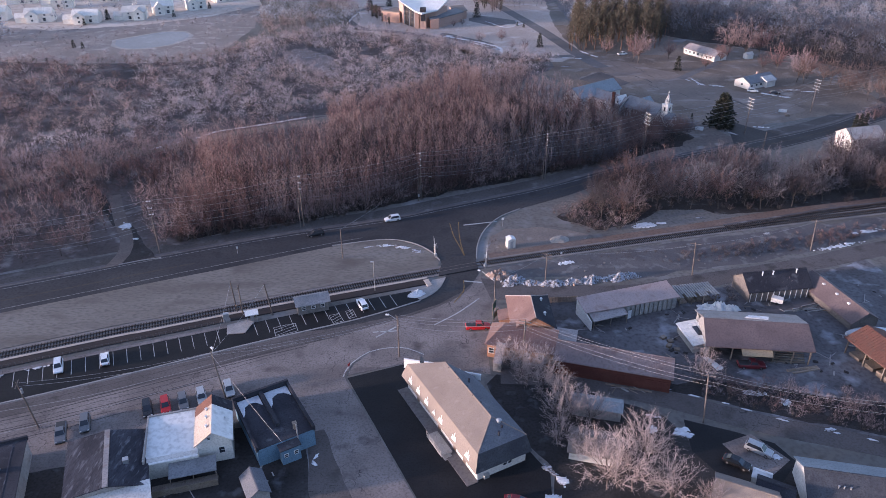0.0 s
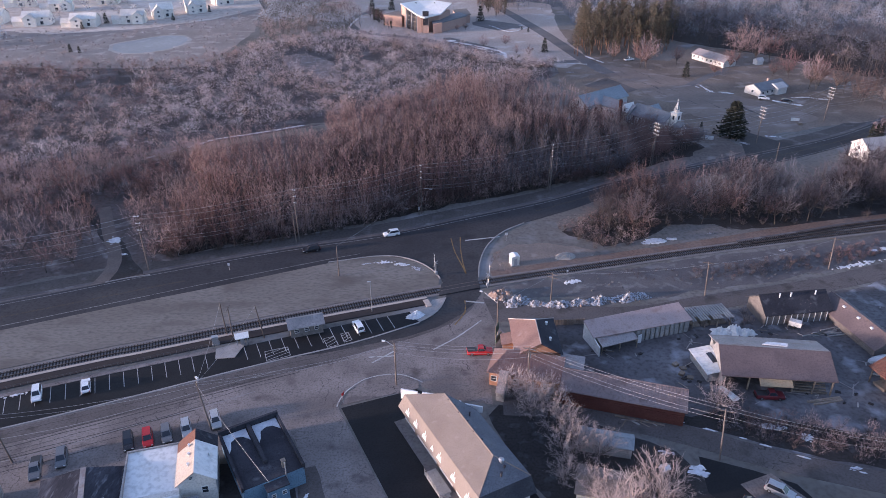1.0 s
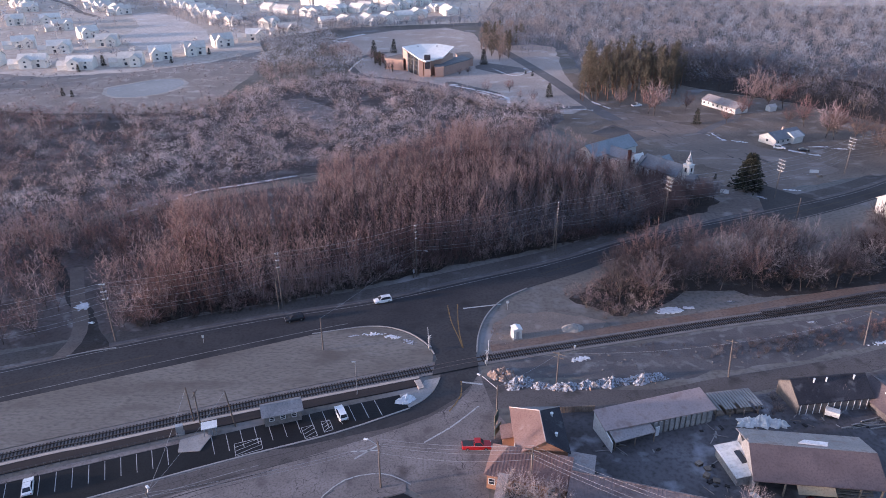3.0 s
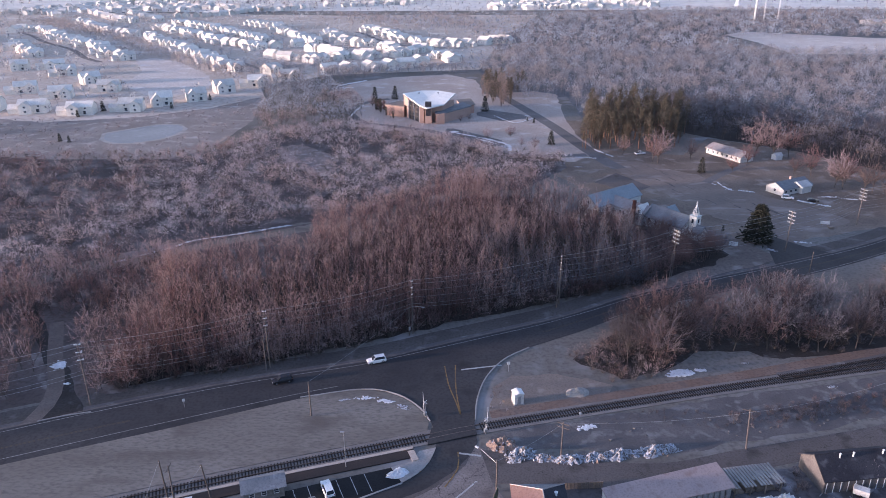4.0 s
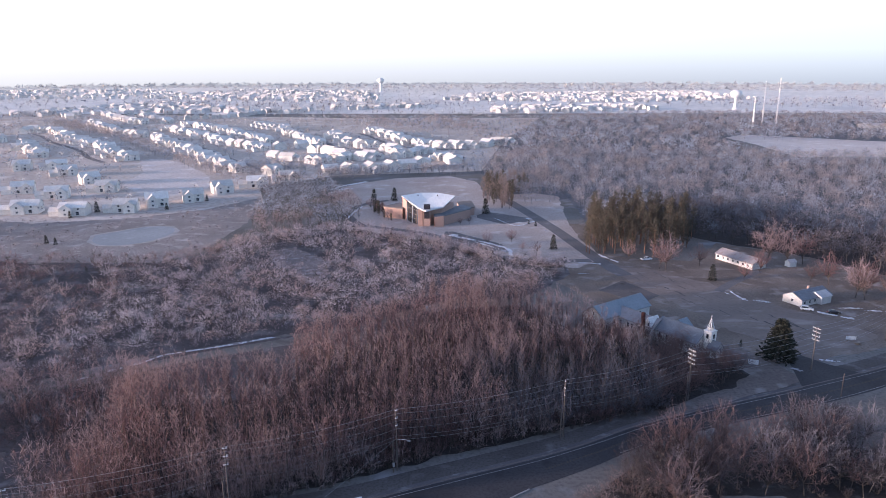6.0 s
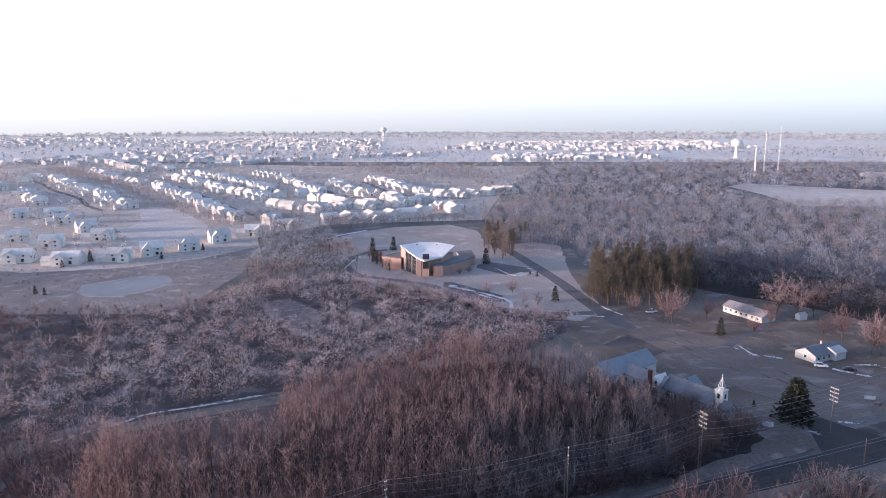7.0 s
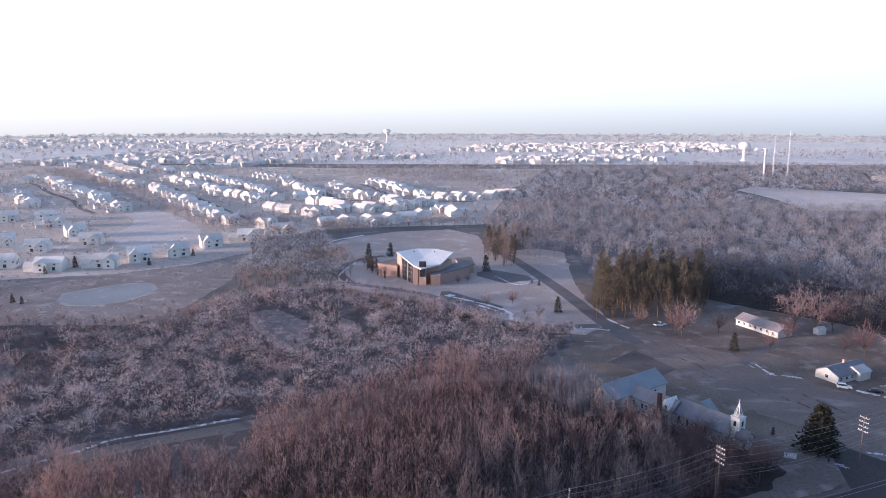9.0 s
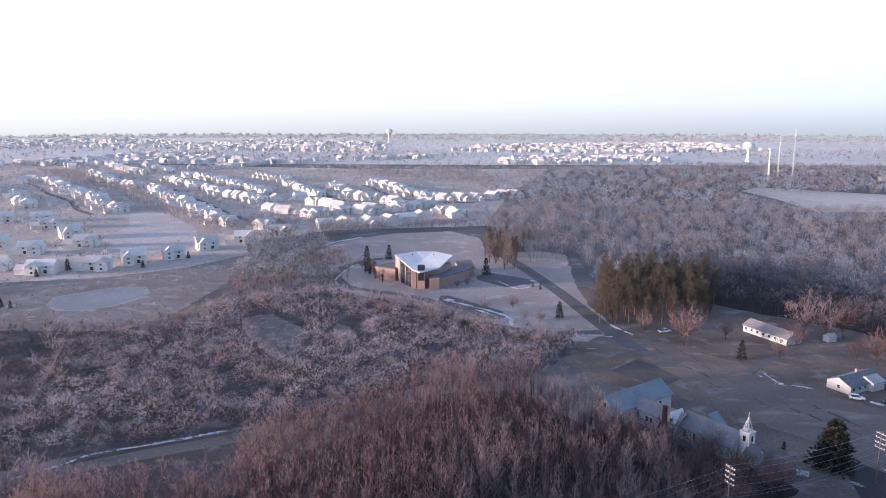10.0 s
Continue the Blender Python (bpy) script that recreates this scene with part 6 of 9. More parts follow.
# local plan: the roof spreads from the low front towards the back
TOP = [(-18, 8), (-7, 20), (4, 20), (15, 8), (8, -12), (-2, -20), (-6, -15)]
part("brick_wall", Shape().prism([(-17, 7), (-6.5, 19), (3.5, 19), (14, 7), (7, -9), (0, -13), (-6, -13)], 0, 9.5), M_BRICK, church)
s = Shape()
zz = {0: 13.5, 1: 13.2, 2: 13.2, 3: 13.5, 4: 10.5, 5: 9.8, 6: 10.2}
c = (-2, 4, 11.6)
for i in range(7):
    j = (i + 1) % 7
    a, b = (*TOP[i], zz[i]), (*TOP[j], zz[j])
    s.face(a, b, c) if False else s.face(b, a, c)
    s.face(a, b, (b[0], b[1], b[2] - 0.7), (a[0], a[1], a[2] - 0.7))
part("roof", s, M_ROOFPALE, church)
part("high_wall", Shape().hexa([(-17.5, 6.5, 0), (-16.3, 6.3, 0), (-5.6, 18.2, 0), (-6.6, 18.9, 0), (-17.5, 6.5, 13), (-16.3, 6.3, 13), (-5.6, 18.2, 12.8), (-6.6, 18.9, 12.8)]), M_BRICK, church)
part("high_wall", Shape().hexa([(-17.5, 7.4, 0), (-14.2, -1.2, 0), (-13.2, -0.8, 0), (-16.5, 7.6, 0), (-17.5, 7.4, 13.1), (-14.2, -1.2, 11.9), (-13.2, -0.8, 11.9), (-16.5, 7.6, 13.1)]), M_BRICK, church)
part("glass_wall", Shape().hexa([(-14.2, -1.2, 0), (-6.4, -13.6, 0), (-5.6, -13.2, 0), (-13.4, -0.8, 0), (-14.2, -1.2, 11.2), (-6.4, -13.6, 9.6), (-5.6, -13.2, 9.6), (-13.4, -0.8, 11.2)]), M_GLASS, church)
for i in range(9):
    t = (i + 0.5) / 9
    x, y = -14.3 + 7.9 * t, -1.3 - 12.4 * t
    part("mullion", Shape().box(x - 0.12, y - 0.12, 0, x + 0.12, y + 0.12, 11.3 - 1.6 * t), M_TRIM if i % 4 == 0 else M_WOOD, church)
for z in (2.8, 5.6, 8.2):
    part("transom", Shape().hexa([(-14.3, -1.3, z), (-6.5, -13.7, z), (-6.4, -13.6, z), (-14.2, -1.2, z), (-14.3, -1.3, z + 0.2), (-6.5, -13.7, z + 0.2), (-6.4, -13.6, z + 0.2), (-14.2, -1.2, z + 0.2)]), M_WOOD, church)
part("front_pier", Shape().box(-6.6, -16.4, 0, -3.9, -12.6, 9.7), M_BRICK, church)
part("entry_tower", Shape().box(-3.4, -17.2, 0, 0.6, -12.0, 9.4), M_BRICK, church)
part("tower_window", Shape().box(-2.9, -17.4, 4.6, 0.2, -17.0, 12.4).box(-3.2, -17.0, 4.6, 0.5, -14.0, 12.6), M_ROOFDARK, church)
part("low_wing", Shape().prism([(3, -17.5), (8, -16.5), (9.2, -14), (24, 6), (20, 16), (13, 8), (7, -8), (3, -12)], 0, 5.6), M_BRICK, church)
part("wing_roof", Shape().prism([(2.6, -17), (8.6, -15.6), (25, 6), (20, 17), (12.5, 9), (6.6, -8), (2.6, -11.5)], 5.6, 6.2), M_ROOFGREY, church)
part("angled_screen", Shape().hexa([(3.4, -18.4, 0), (8.4, -17.6, 0), (8.4, -16.4, 0), (3.4, -17.2, 0), (3.4, -18.4, 5.2), (8.4, -17.6, 6.2), (8.4, -16.4, 6.2), (3.4, -17.2, 5.2)]), M_BRICK, church)
part("rear_wing", Shape().prism([(20, 10), (27, 14), (25, 34), (16, 30)], 0, 5.0), M_BRICK, church)
part("rear_wing_roof", Shape().prism([(19.6, 9.6), (27.6, 13.6), (25.4, 34.6), (15.6, 30.4)], 5.0, 5.4), M_ROOFBROWN, church)
part("left_annex", Shape().prism([(-29, 8), (-17, 1), (-15.5, 10), (-20, 20)], 0, 6.4), M_BRICK, church)
part("left_annex_roof", Shape().prism([(-29.4, 8), (-16.8, 0.6), (-15.2, 10), (-20, 20.6)], 6.4, 6.9), M_ROOFBROWN, church)
for x, y in ((-8, 12), (4, 12)):
    vent(church, x, y, 12.4, 0.3, 0.8, M_ROOFDARK)

# ---- small white church with steeple, hall and wings ----
sc = thing("white_church", "white clapboard church with steeple and blue-grey roofs", "church", pose(79.6, 253.8, 0, 0, 0, -54))
gable_parts(sc, 16.5, 8.6, 4.0, 7.2, M_WHITE, M_ROOFGREY, 0.5)
TX, TY = 9.9, 0.5
part("tower", Shape().box(TX - 1.4, TY - 1.4, 0, TX + 1.4, TY + 1.4, 7.9), M_SIDING, sc)
part("cornice", Shape().box(TX - 1.55, TY - 1.55, 7.9, TX + 1.55, TY + 1.55, 8.1), M_TRIM, sc)
part("belfry", Shape().lathe((TX, TY, 8.1), [(0.85, 0), (0.85, 0.9), (1.2, 0.95), (1.2, 1.1)], 8), M_SIDING, sc)
part("spire", Shape().lathe((TX, TY, 9.2), [(1.0, 0), (0.6, 1.2), (0.05, 2.8)], 8), M_ROOFGREY, sc)
for i in range(8):
    a = i * math.pi / 4
    part("spire_rib", Shape().tube((TX + 1.02 * math.cos(a), TY + 1.02 * math.sin(a), 9.2), (TX + 0.05 * math.cos(a), TY + 0.05 * math.sin(a), 12.05), 0.09, 0.05, 5), M_TRIM, sc)
part("cross", Shape().box(TX - 0.07, TY - 0.07, 11.9, TX + 0.07, TY + 0.07, 13.2).box(TX - 0.07, TY - 0.45, 12.5, TX + 0.07, TY + 0.45, 12.64), M_METAL, sc)
for y in (-1.41, 1.41):
    part("belfry_louvre", Shape().block((TX, TY + y, 6.2), (0.8, 0.1, 1.5)), M_ROOFDARK, sc)
part("belfry_louvre", Shape().block((TX + 1.41, TY, 6.2), (0.1, 0.8, 1.5)), M_ROOFDARK, sc)
for i in range(8):
    a = (i + 0.5) * math.pi / 4
    part("column", Shape().tube((TX + 1.05 * math.cos(a), TY + 1.05 * math.sin(a), 8.1), (TX + 1.05 * math.cos(a), TY + 1.05 * math.sin(a), 9.1), 0.1, n=5), M_TRIM, sc)
gable_parts(sc, 3.0, 4.0, 3.0, 5.0, M_WHITE, M_ROOFGREY, 0.4, x0=12.6, wall_name="porch_wall")
for x in (-6, -3, 0, 3):
    window(sc, (x, -4.3, 2.4), 0.9, 2.0, (0, -1))
part("side_gable", Shape().hexa([(-8, 3.5, 3.6), (-1, 3.5, 3.6), (-1, 8, 3.6), (-8, 8, 3.6), (-4.6, 3.5, 6.6), (-4.4, 3.5, 6.6), (-4.4, 8, 6.6), (-4.6, 8, 6.6)]), M_ROOFBLUE, sc)
part("side_wall", Shape().box(-7.6, 3.5, 0, -1.4, 7.8, 3.6), M_WHITE, sc)
hall2 = thing("church_hall", "white church hall with pale blue-grey gable roofs", "church hall", pose(62.3, 275.4, 0, 0, 0, 37))
gable_parts(hall2, 25.0, 9.6, 5.0, 8.2, M_WHITE, M_ROOFBLUE, 0.5)
for x in (-7, 7):
    window(hall2, (x, -4.8, 3.0), 1.2, 1.6, (0, -1))
window(hall2, (-12.5, 0, 5.6), 0.9, 1.3, (-1, 0))
for y in (-1.6, 0, 1.6):
    window(hall2, (12.5, y, 3.2), 0.9, 1.5, (1, 0))
wing2 = thing("church_wing", "long white church wing with brown-grey roof and brick chimney", "church wing", pose(68.2, 266.6, 0, 0, 0, -54))
gable_parts(wing2, 18.0, 8.4, 4.4, 6.6, M_WHITE, M_ROOFTIN, 0.4)
for x in (-6.2, -4.6, -1.2, 0.4, 3.6):
    window(wing2, (x, -4.2, 2.6), 1.0, 1.6, (0, -1))
chimney(wing2, 5.6, -4.9, 0, 9.0, 1.0, M_REDWALL)
part("dormer", Shape().hexa([(5.0, -4.4, 4.2), (9.0, -4.4, 4.2), (9.0, 1, 4.2), (5.0, 1, 4.2), (6.95, -4.4, 7.6), (7.05, -4.4, 7.6), (7.05, 1, 7.6), (6.95, 1, 7.6)]), M_WHITE, wing2)
window(wing2, (7.6, -4.4, 5.4), 0.9, 1.1, (0, -1))


# ---- houses ----
def ranch(name, label, m, L, W, roof, chim=False):
    h = thing(name, label, "house", m)
    gable_parts(h, L, W, 2.8, 4.8, M_WHITE, roof, 0.5)
    for i in range(int(L / 3)):
        window(h, (-L / 2 + 1.6 + 3 * i, -W / 2, 1.6), 1.3, 1.1, (0, -1))
    window(h, (-L / 2, 0, 1.7), 1.2, 1.1, (-1, 0))
    if chim:
        chimney(h, 1.0, 0.6, 4.2, 5.8)
    return h


r1 = ranch("ranch_house", "white ranch house with a frosted grey roof", pose(142.8, 299.4, 0, 0, 0, 29), 17.5, 8.5, M_ROOFGREY, True)
gable_parts(r1, 6, 6, 2.9, 4.4, M_WHITE, M_ROOFFROST, 0.3, x0=3.5, y0=-3.0, wall_name="front_wall")
ranch("ranch_house", "long low white ranch house with a brown-grey roof", pose(137.6, 353.9, 0, 0, 0, -64), 22, 8.5, M_ROOFTIN)
g1 = thing("garden_shed", "small white garden shed", "shed", pose(159, 349, 0, 0, 0, 20))
gable_parts(g1, 4, 3, 2.2, 3.2, M_WHITE, M_ROOFFROST, 0.2)
r3 = thing("white_house", "two-storey white house with a frosted roof", "house", pose(148, 218, 0, 0, 0, 12))
gable_parts(r3, 13, 8.5, 5.0, 7.6, M_WHITE, M_ROOFFROST, 0.4)
for x in (-4, 0, 4):
    for z in (1.7, 4.2):
        window(r3, (x, -4.25, z), 1.0, 1.3, (0, -1))
for z in (1.7, 4.2):
    window(r3, (-6.5, 0.5, z), 1.0, 1.3, (-1, 0))


def cross_gable(top, x, w, y0, y1, eave, ridge):
    """A projecting bay whose ridge runs along local y, with two roof slopes of its own."""
    prof = [(x - w / 2, 0), (x + w / 2, 0), (x + w / 2, eave), (x, ridge), (x - w / 2, eave)]
    s = Shape()
    s.v = [(u, y0, z) for u, z in prof] + [(u, y1, z - 0.02) for u, z in prof]
    s.f = [tuple(range(5)), tuple(range(9, 4, -1))] + [(i, 5 + i, 5 + (i + 1) % 5, (i + 1) % 5) for i in range(5)]
    part("bay_wall", s, M_SIDING, top)
    for sd in (-1, 1):
        ex, ez = x + sd * (w / 2 + 0.35), eave - 0.35 * (ridge - eave) / (w / 2)
        q = [(ex, y0 - 0.35, ez + 0.16), (x, y0 - 0.35, ridge + 0.16), (x, y1, ridge + 0.16), (ex, y1, ez + 0.16)]
        part("bay_roof", Shape().slab(q if sd < 0 else q[::-1], 0.15), M_SUBROOF, top)


def suburb_house(name, L, W, eave, ridge, wing, bay, label):
    """A two-storey siding house with a gabled bay, a garage wing and a few windows."""
    h = thing(name, label, "house", None, "suburban houses")
    gable_parts(h, L, W, eave, ridge, M_SIDING, M_SUBROOF, 0.4, trim=False)
    if wing:
        gable_parts(h, 6.0, 6.5, 2.9, 5.2, M_SIDING, M_SUBROOF, 0.3, x0=-L / 2 - 2.9, y0=-1.0, trim=False, wall_name="garage_wall")
    cross_gable(h, bay, L * 0.45, -W / 2 - 2.2, 0.0, eave - 0.2, ridge - 0.8)
    for z in (1.6, 4.2):
        window(h, (bay, -W / 2 - 2.2, z), 1.3, 1.1, (0, -1))
    window(h, (-bay, -W / 2, 1.7), 1.8, 1.9, (0, -1))
    window(h, (-bay * 1.2, -W / 2, 4.3), 1.2, 1.0, (0, -1))
    return h


KINDS = [suburb_house("suburban_house", 14, 10.5, 5.1, 8.1, True, 2.8, "pale two-storey suburban house with a frosted roof"),
         suburb_house("suburban_house", 13, 11.5, 5.3, 8.6, False, -2.6, "pale boxy suburban house with a frosted gable roof"),
         suburb_house("suburban_house", 15.5, 10, 5.0, 7.9, True, -3.2, "long pale suburban house with a frosted roof and garage")]
for h, x, y, a in zip(KINDS, (-210, -180, -238), (473, 509, 462), (12, 24, 8)):
    h.matrix_basis = pose(x, y, 0, 0, 0, a) @ Matrix.Scale(1.04, 4)
FIRST = [(1, -198, 492, 24), (1, -170, 541, 30), (0, -151, 567, 15), (2, -272, 468, 12), (0, -281, 520, 20), (0, -258, 546, 14), (1, -290, 582, 40), (0, -332, 626, 35), (2, -362, 664, 30), (1, -389, 656, 20), (0, -133, 596, 20), (1, -304, 474, 10), (0, -318, 540, 25), (1, -155, 628, 60)]
for k, x, y, a in FIRST:
    copy_thing(KINDS[k], pose(x, y, 0, 0, 0, a) @ Matrix.Scale(1.04, 4))
WEST_ROWS = [[(-599, 1005), (-606, 1039)], [(-578, 1023), (-535, 983), (-476, 905), (-401, 824), (-354, 756), (-323, 723)], [(-510, 854), (-426, 745)], [(-581, 1159), (-522, 1078), (-459, 993), (-411, 949)], [(-702, 1429), (-583, 1254), (-501, 1161)], [(-749, 1363), (-680, 1278)], [(-575, 1323), (-460, 1174)], [(-640, 960), (-560, 890)]]
MIDDLE_ROWS = [[(-380, 929), (-343, 866), (-292, 796), (-252, 733), (-189, 644)], [(-411, 1045), (-344, 966), (-270, 868), (-208, 804)], [(-417, 1121), (-357, 1065), (-317, 1006), (-247, 913), (-223, 869)], [(-466, 1258), (-447, 1272), (-406, 1300), (-369, 1423)], [(-226, 985), (-198, 928), (-158, 854)], [(-196, 815), (-174, 830)], [(-177, 732), (-157, 720), (-124, 702)], [(-383, 1474), (-332, 1407), (-296, 1477)], [(-300, 1110), (-240, 1040)]]
EAST_ROWS = [[(-163, 972), (-140, 903), (-117, 844), (-92, 832)], [(-120, 755), (-103, 710), (-83, 735)], [(-108, 635), (-88, 644), (-56, 655), (-29, 679)], [(-113, 1012), (-93, 974), (-73, 918), (-52, 869), (-21, 836), (18, 832)], [(-72, 813), (-55, 744), (-40, 766), (-33, 790)], [(-11, 725), (0, 700)], [(-150, 790), (-130, 775)], [(40, 845), (62, 870)]]
ROWS = WEST_ROWS + MIDDLE_ROWS + EAST_ROWS
rs = np.random.RandomState(5)
distant = []
made = [(x, y) for k, x, y, a in FIRST] + [(-210, 473), (-180, 509), (-238, 462)]
for row in ROWS:
    for x, y in resample(row, max(2, round(sum(math.dist(a, b) for a, b in zip(row, row[1:])) / 17.5) + 1)):
        x, y = x + rs.normal(0, 1.5), y + rs.normal(0, 1.5)
        if min([math.dist((x, y), p) for p in made]) < 13:
            continue
        made.append((x, y))
        if y > 1180:
            distant.append((x, y))
            continue
        ang = math.degrees(math.atan2(row[-1][1] - row[0][1], row[-1][0] - row[0][0])) + rs.choice([90, 90, 180]) + rs.normal(0, 6)
        copy_thing(KINDS[rs.randint(3)], pose(x, y, 0, 0, 0, ang) @ Matrix.Scale(0.92 + 0.12 * rs.rand(), 4))
for row, d in ((WEST_ROWS[1], -24), (WEST_ROWS[3], 22), (MIDDLE_ROWS[0], 22), (MIDDLE_ROWS[2], -24), (EAST_ROWS[3], -22), (EAST_ROWS[0], -20)):
    c = curve(row, 20)
    solid("road_suburb_street", ribbon(offset(c, d + 3), offset(c, d - 3), -0.2, 0.03), M_OLD, "grey street between suburban houses", "road", kind="structure")
# the far neighbourhoods, too many to count, as one mesh
FAR = [[(-900, 1300), (-700, 1800), (-420, 1500), (-420, 1420)], [(-320, 1500), (-140, 1700), (-30, 1600), (-190, 1520)], [(60, 1420), (80, 1580), (400, 1620), (420, 1500), (160, 1400)],
       [(-60, 1900), (60, 2300), (800, 2400), (780, 1950), (420, 1800)], [(-860, 2000), (-800, 2700), (-280, 2500), (-190, 1820), (-330, 1820)], [(-1700, 1900), (-2000, 2600), (-1100, 2700), (-700, 2060)]]
STEPS = [26, 23, 21, 25, 30, 36]
fw, frf = Shape(), Shape()
for q, poly in enumerate(FAR):
    for x, y in list(scatter(poly, STEPS[q], 40 + q, 0.8)) + (distant if q == 0 else []):
        a, L, W, e, rg = rs.rand() * 180, 11 + 5 * rs.rand(), 9, 5 + rs.rand(), 8.2 + rs.rand()
        mm = pose(x, y, 0, 0, 0, a)
        pr = [(-W / 2, 0), (W / 2, 0), (W / 2, e), (0, rg), (-W / 2, e)]
        n = len(fw.v)
        fw.v += [tuple(mm @ Vector((-L / 2, u, z))) for u, z in pr] + [tuple(mm @ Vector((L / 2, u, z))) for u, z in pr]
        fw.f += [tuple(n + i for i in range(5)), tuple(n + 9 - i for i in range(5))] + [(n + i, n + 5 + i, n + 5 + (i + 1) % 5, n + (i + 1) % 5) for i in (0, 1, 4)]
        for sd in (-1, 1):
            frf.slab([mm @ Vector((-L / 2 - 0.4, sd * (W / 2 + 0.4), e - 0.2)), mm @ Vector((L / 2 + 0.4, sd * (W / 2 + 0.4), e - 0.2)), mm @ Vector((L / 2 + 0.4, 0, rg + 0.1)), mm @ Vector((-L / 2 - 0.4, 0, rg + 0.1))], 0.2)
far_town = thing("far_town", "distant neighbourhood of frosted houses paled for haze", "houses", kind="stuff")
part("wall", fw, M_FARHOUSE, far_town)
part("roof", frf, M_FARROOF, far_town)


# ---- towers ----
def water_tower(x, y, h, r, label):
    t = thing("water_tower", label, "water tower", pose(x, y, 0))
    part("column", Shape().lathe((0, 0, 0), [(r * 0.55, 0), (r * 0.3, h * 0.12), (r * 0.26, h * 0.62), (r * 0.5, h * 0.7)], 16), M_TOWER, t)
    part("tank", Shape().lathe((0, 0, h - 1.35 * r), [(r * 0.5, 0), (r * 0.95, r * 0.35), (r * 1.05, r * 0.7), (r * 0.85, r * 1.12), (r * 0.4, r * 1.32), (0.05, r * 1.36)], 20), M_TOWER, t, smooth=True)
    part("access_hatch", Shape().tube((0, 0, h), (0, 0, h + 1.2), 0.5), M_METAL, t)
    return t


water_tower(577, 1520, 39, 11.5, "white bulbous water tower on a single column")
water_tower(-258, 2480, 47, 12, "distant white water tower")
mast = thing("cell_tower", "white monopole tower with an antenna ring", "tower", pose(442, 1095, 0))
part("pole", Shape().tube((0, 0, 0), (0, 0, 45), 1.5, 0.9, 12), M_TOWER, mast)
part("antenna_ring", Shape().lathe((0, 0, 43), [(1.8, 0), (3.6, 0.4), (3.6, 1.6), (1.8, 2.2)], 12), M_TOWER, mast)
for x, y, h in ((478, 1100, 71), (470, 1130, 66)):
    g = thing("lattice_mast", "tall thin radio mast", "mast", pose(x, y, 0))
    for a in range(3):
        c, d = math.cos(a * 2.094) * 0.9, math.sin(a * 2.094) * 0.9
        part("leg", Shape().tube((c, d, 0), (c * 0.5, d * 0.5, h), 0.2, 0.12, 5), M_TOWER, g)
    br = Shape()
    for k in range(int(h / 2)):
        for a in range(3):
            p = [Vector((math.cos(b * 2.094) * 0.9, math.sin(b * 2.094) * 0.9, 0)) * (1 - 0.5 * z / h) + Vector((0, 0, z)) for b, z in ((a, 2 * k), (a + 1, 2 * k + 2))]
            br.tube(p[0], p[1], 0.07, n=3, cap=False)
    part("bracing", br, M_TOWER, g)
big = thing("far_warehouse", "long low pale warehouse by the field", "warehouse", pose(640, 1080, 0, 0, 0, 5))
gable_parts(big, 90, 30, 5, 7, M_WHITE, M_ROOFFROST, 0.5, trim=False)
# far backdrop: the glowing hazy sky beyond the horizon
s = Shape()
for i in range(48):
    a0, a1 = math.pi * (0.28 + 0.435 * i / 48), math.pi * (0.28 + 0.435 * (i + 1) / 48)
    for z0, z1 in ((-5, 90), (90, 420), (420, 1300)):
        s.face((3600 * math.cos(a1), 3600 * math.sin(a1), z0), (3600 * math.cos(a0), 3600 * math.sin(a0), z0), (3600 * math.cos(a0), 3600 * math.sin(a0), z1), (3600 * math.cos(a1), 3600 * math.sin(a1), z1))
solid("backdrop", s, M_FARHAZE, "pale milky winter sky at the horizon", "sky", kind="structure")

# ---- woods ----
POPLARS = [poplar(10 + i, 16.0, 0.14, 18, 10, 0.046) for i in range(7)]
CROWNS = [poplar(20 + i, 16.0, 0.42, 15, 13, 0.05) for i in range(7)]
EDGE = [spreading(30 + i, 9.0, 3.0, 9, 6, 4, 0.05, 0.15, 0.012) for i in range(5)]
BRUSH = [shrub(50 + i, 3.8, 2.5, 22, 8, 0.055) for i in range(6)]
OPEN = [spreading(170 + i, 9.5, 3.9, 9, 6, 4, 0.062, 0.2, 0.012) for i in range(6)]
PUFF = [fuzzy(180 + i, 4.4, 2.9, 0.0, 150, 0.87, 0.065, 7, 0.012) for i in range(7)]
SIDE = [spreading(190 + i, 10.0, 4.3, 15, 9, 4, 0.055, 0.3, 0.012) for i in range(6)]
TRACKT = [spreading(195 + i, 10.0, 4.5, 19, 8, 7, 0.046, 0.3, 0.012) for i in range(6)]
FARTREE = [fuzzy(200 + i, 10.5, 4.5, 0.12, 120, 1.4, 0.17, 9) for i in range(7)]
FARLOW = [fuzzy(210 + i, 10.0, 5.2, 0.05, 44, 2.2, 0.5, 7) for i in range(6)]
YARDT = [fuzzy(220 + i, 8.0, 3.2, 0.1, 60, 1.5, 0.27, 6) for i in range(5)]


M_LEFTFLOOR = surface("twiggy_brown_litter", (0.082, 0.066, 0.063), (0.118, 0.098, 0.094), 0.06, 0.9, (0.25, 0.225, 0.222), (0.56, 0.74), bump=0.6)


def floor_sheet(name, poly, mat, label, z):
    solid(name, Shape().prism(ragged(poly, 0.9), -0.2, z), mat, label, "woodland floor", kind="structure")


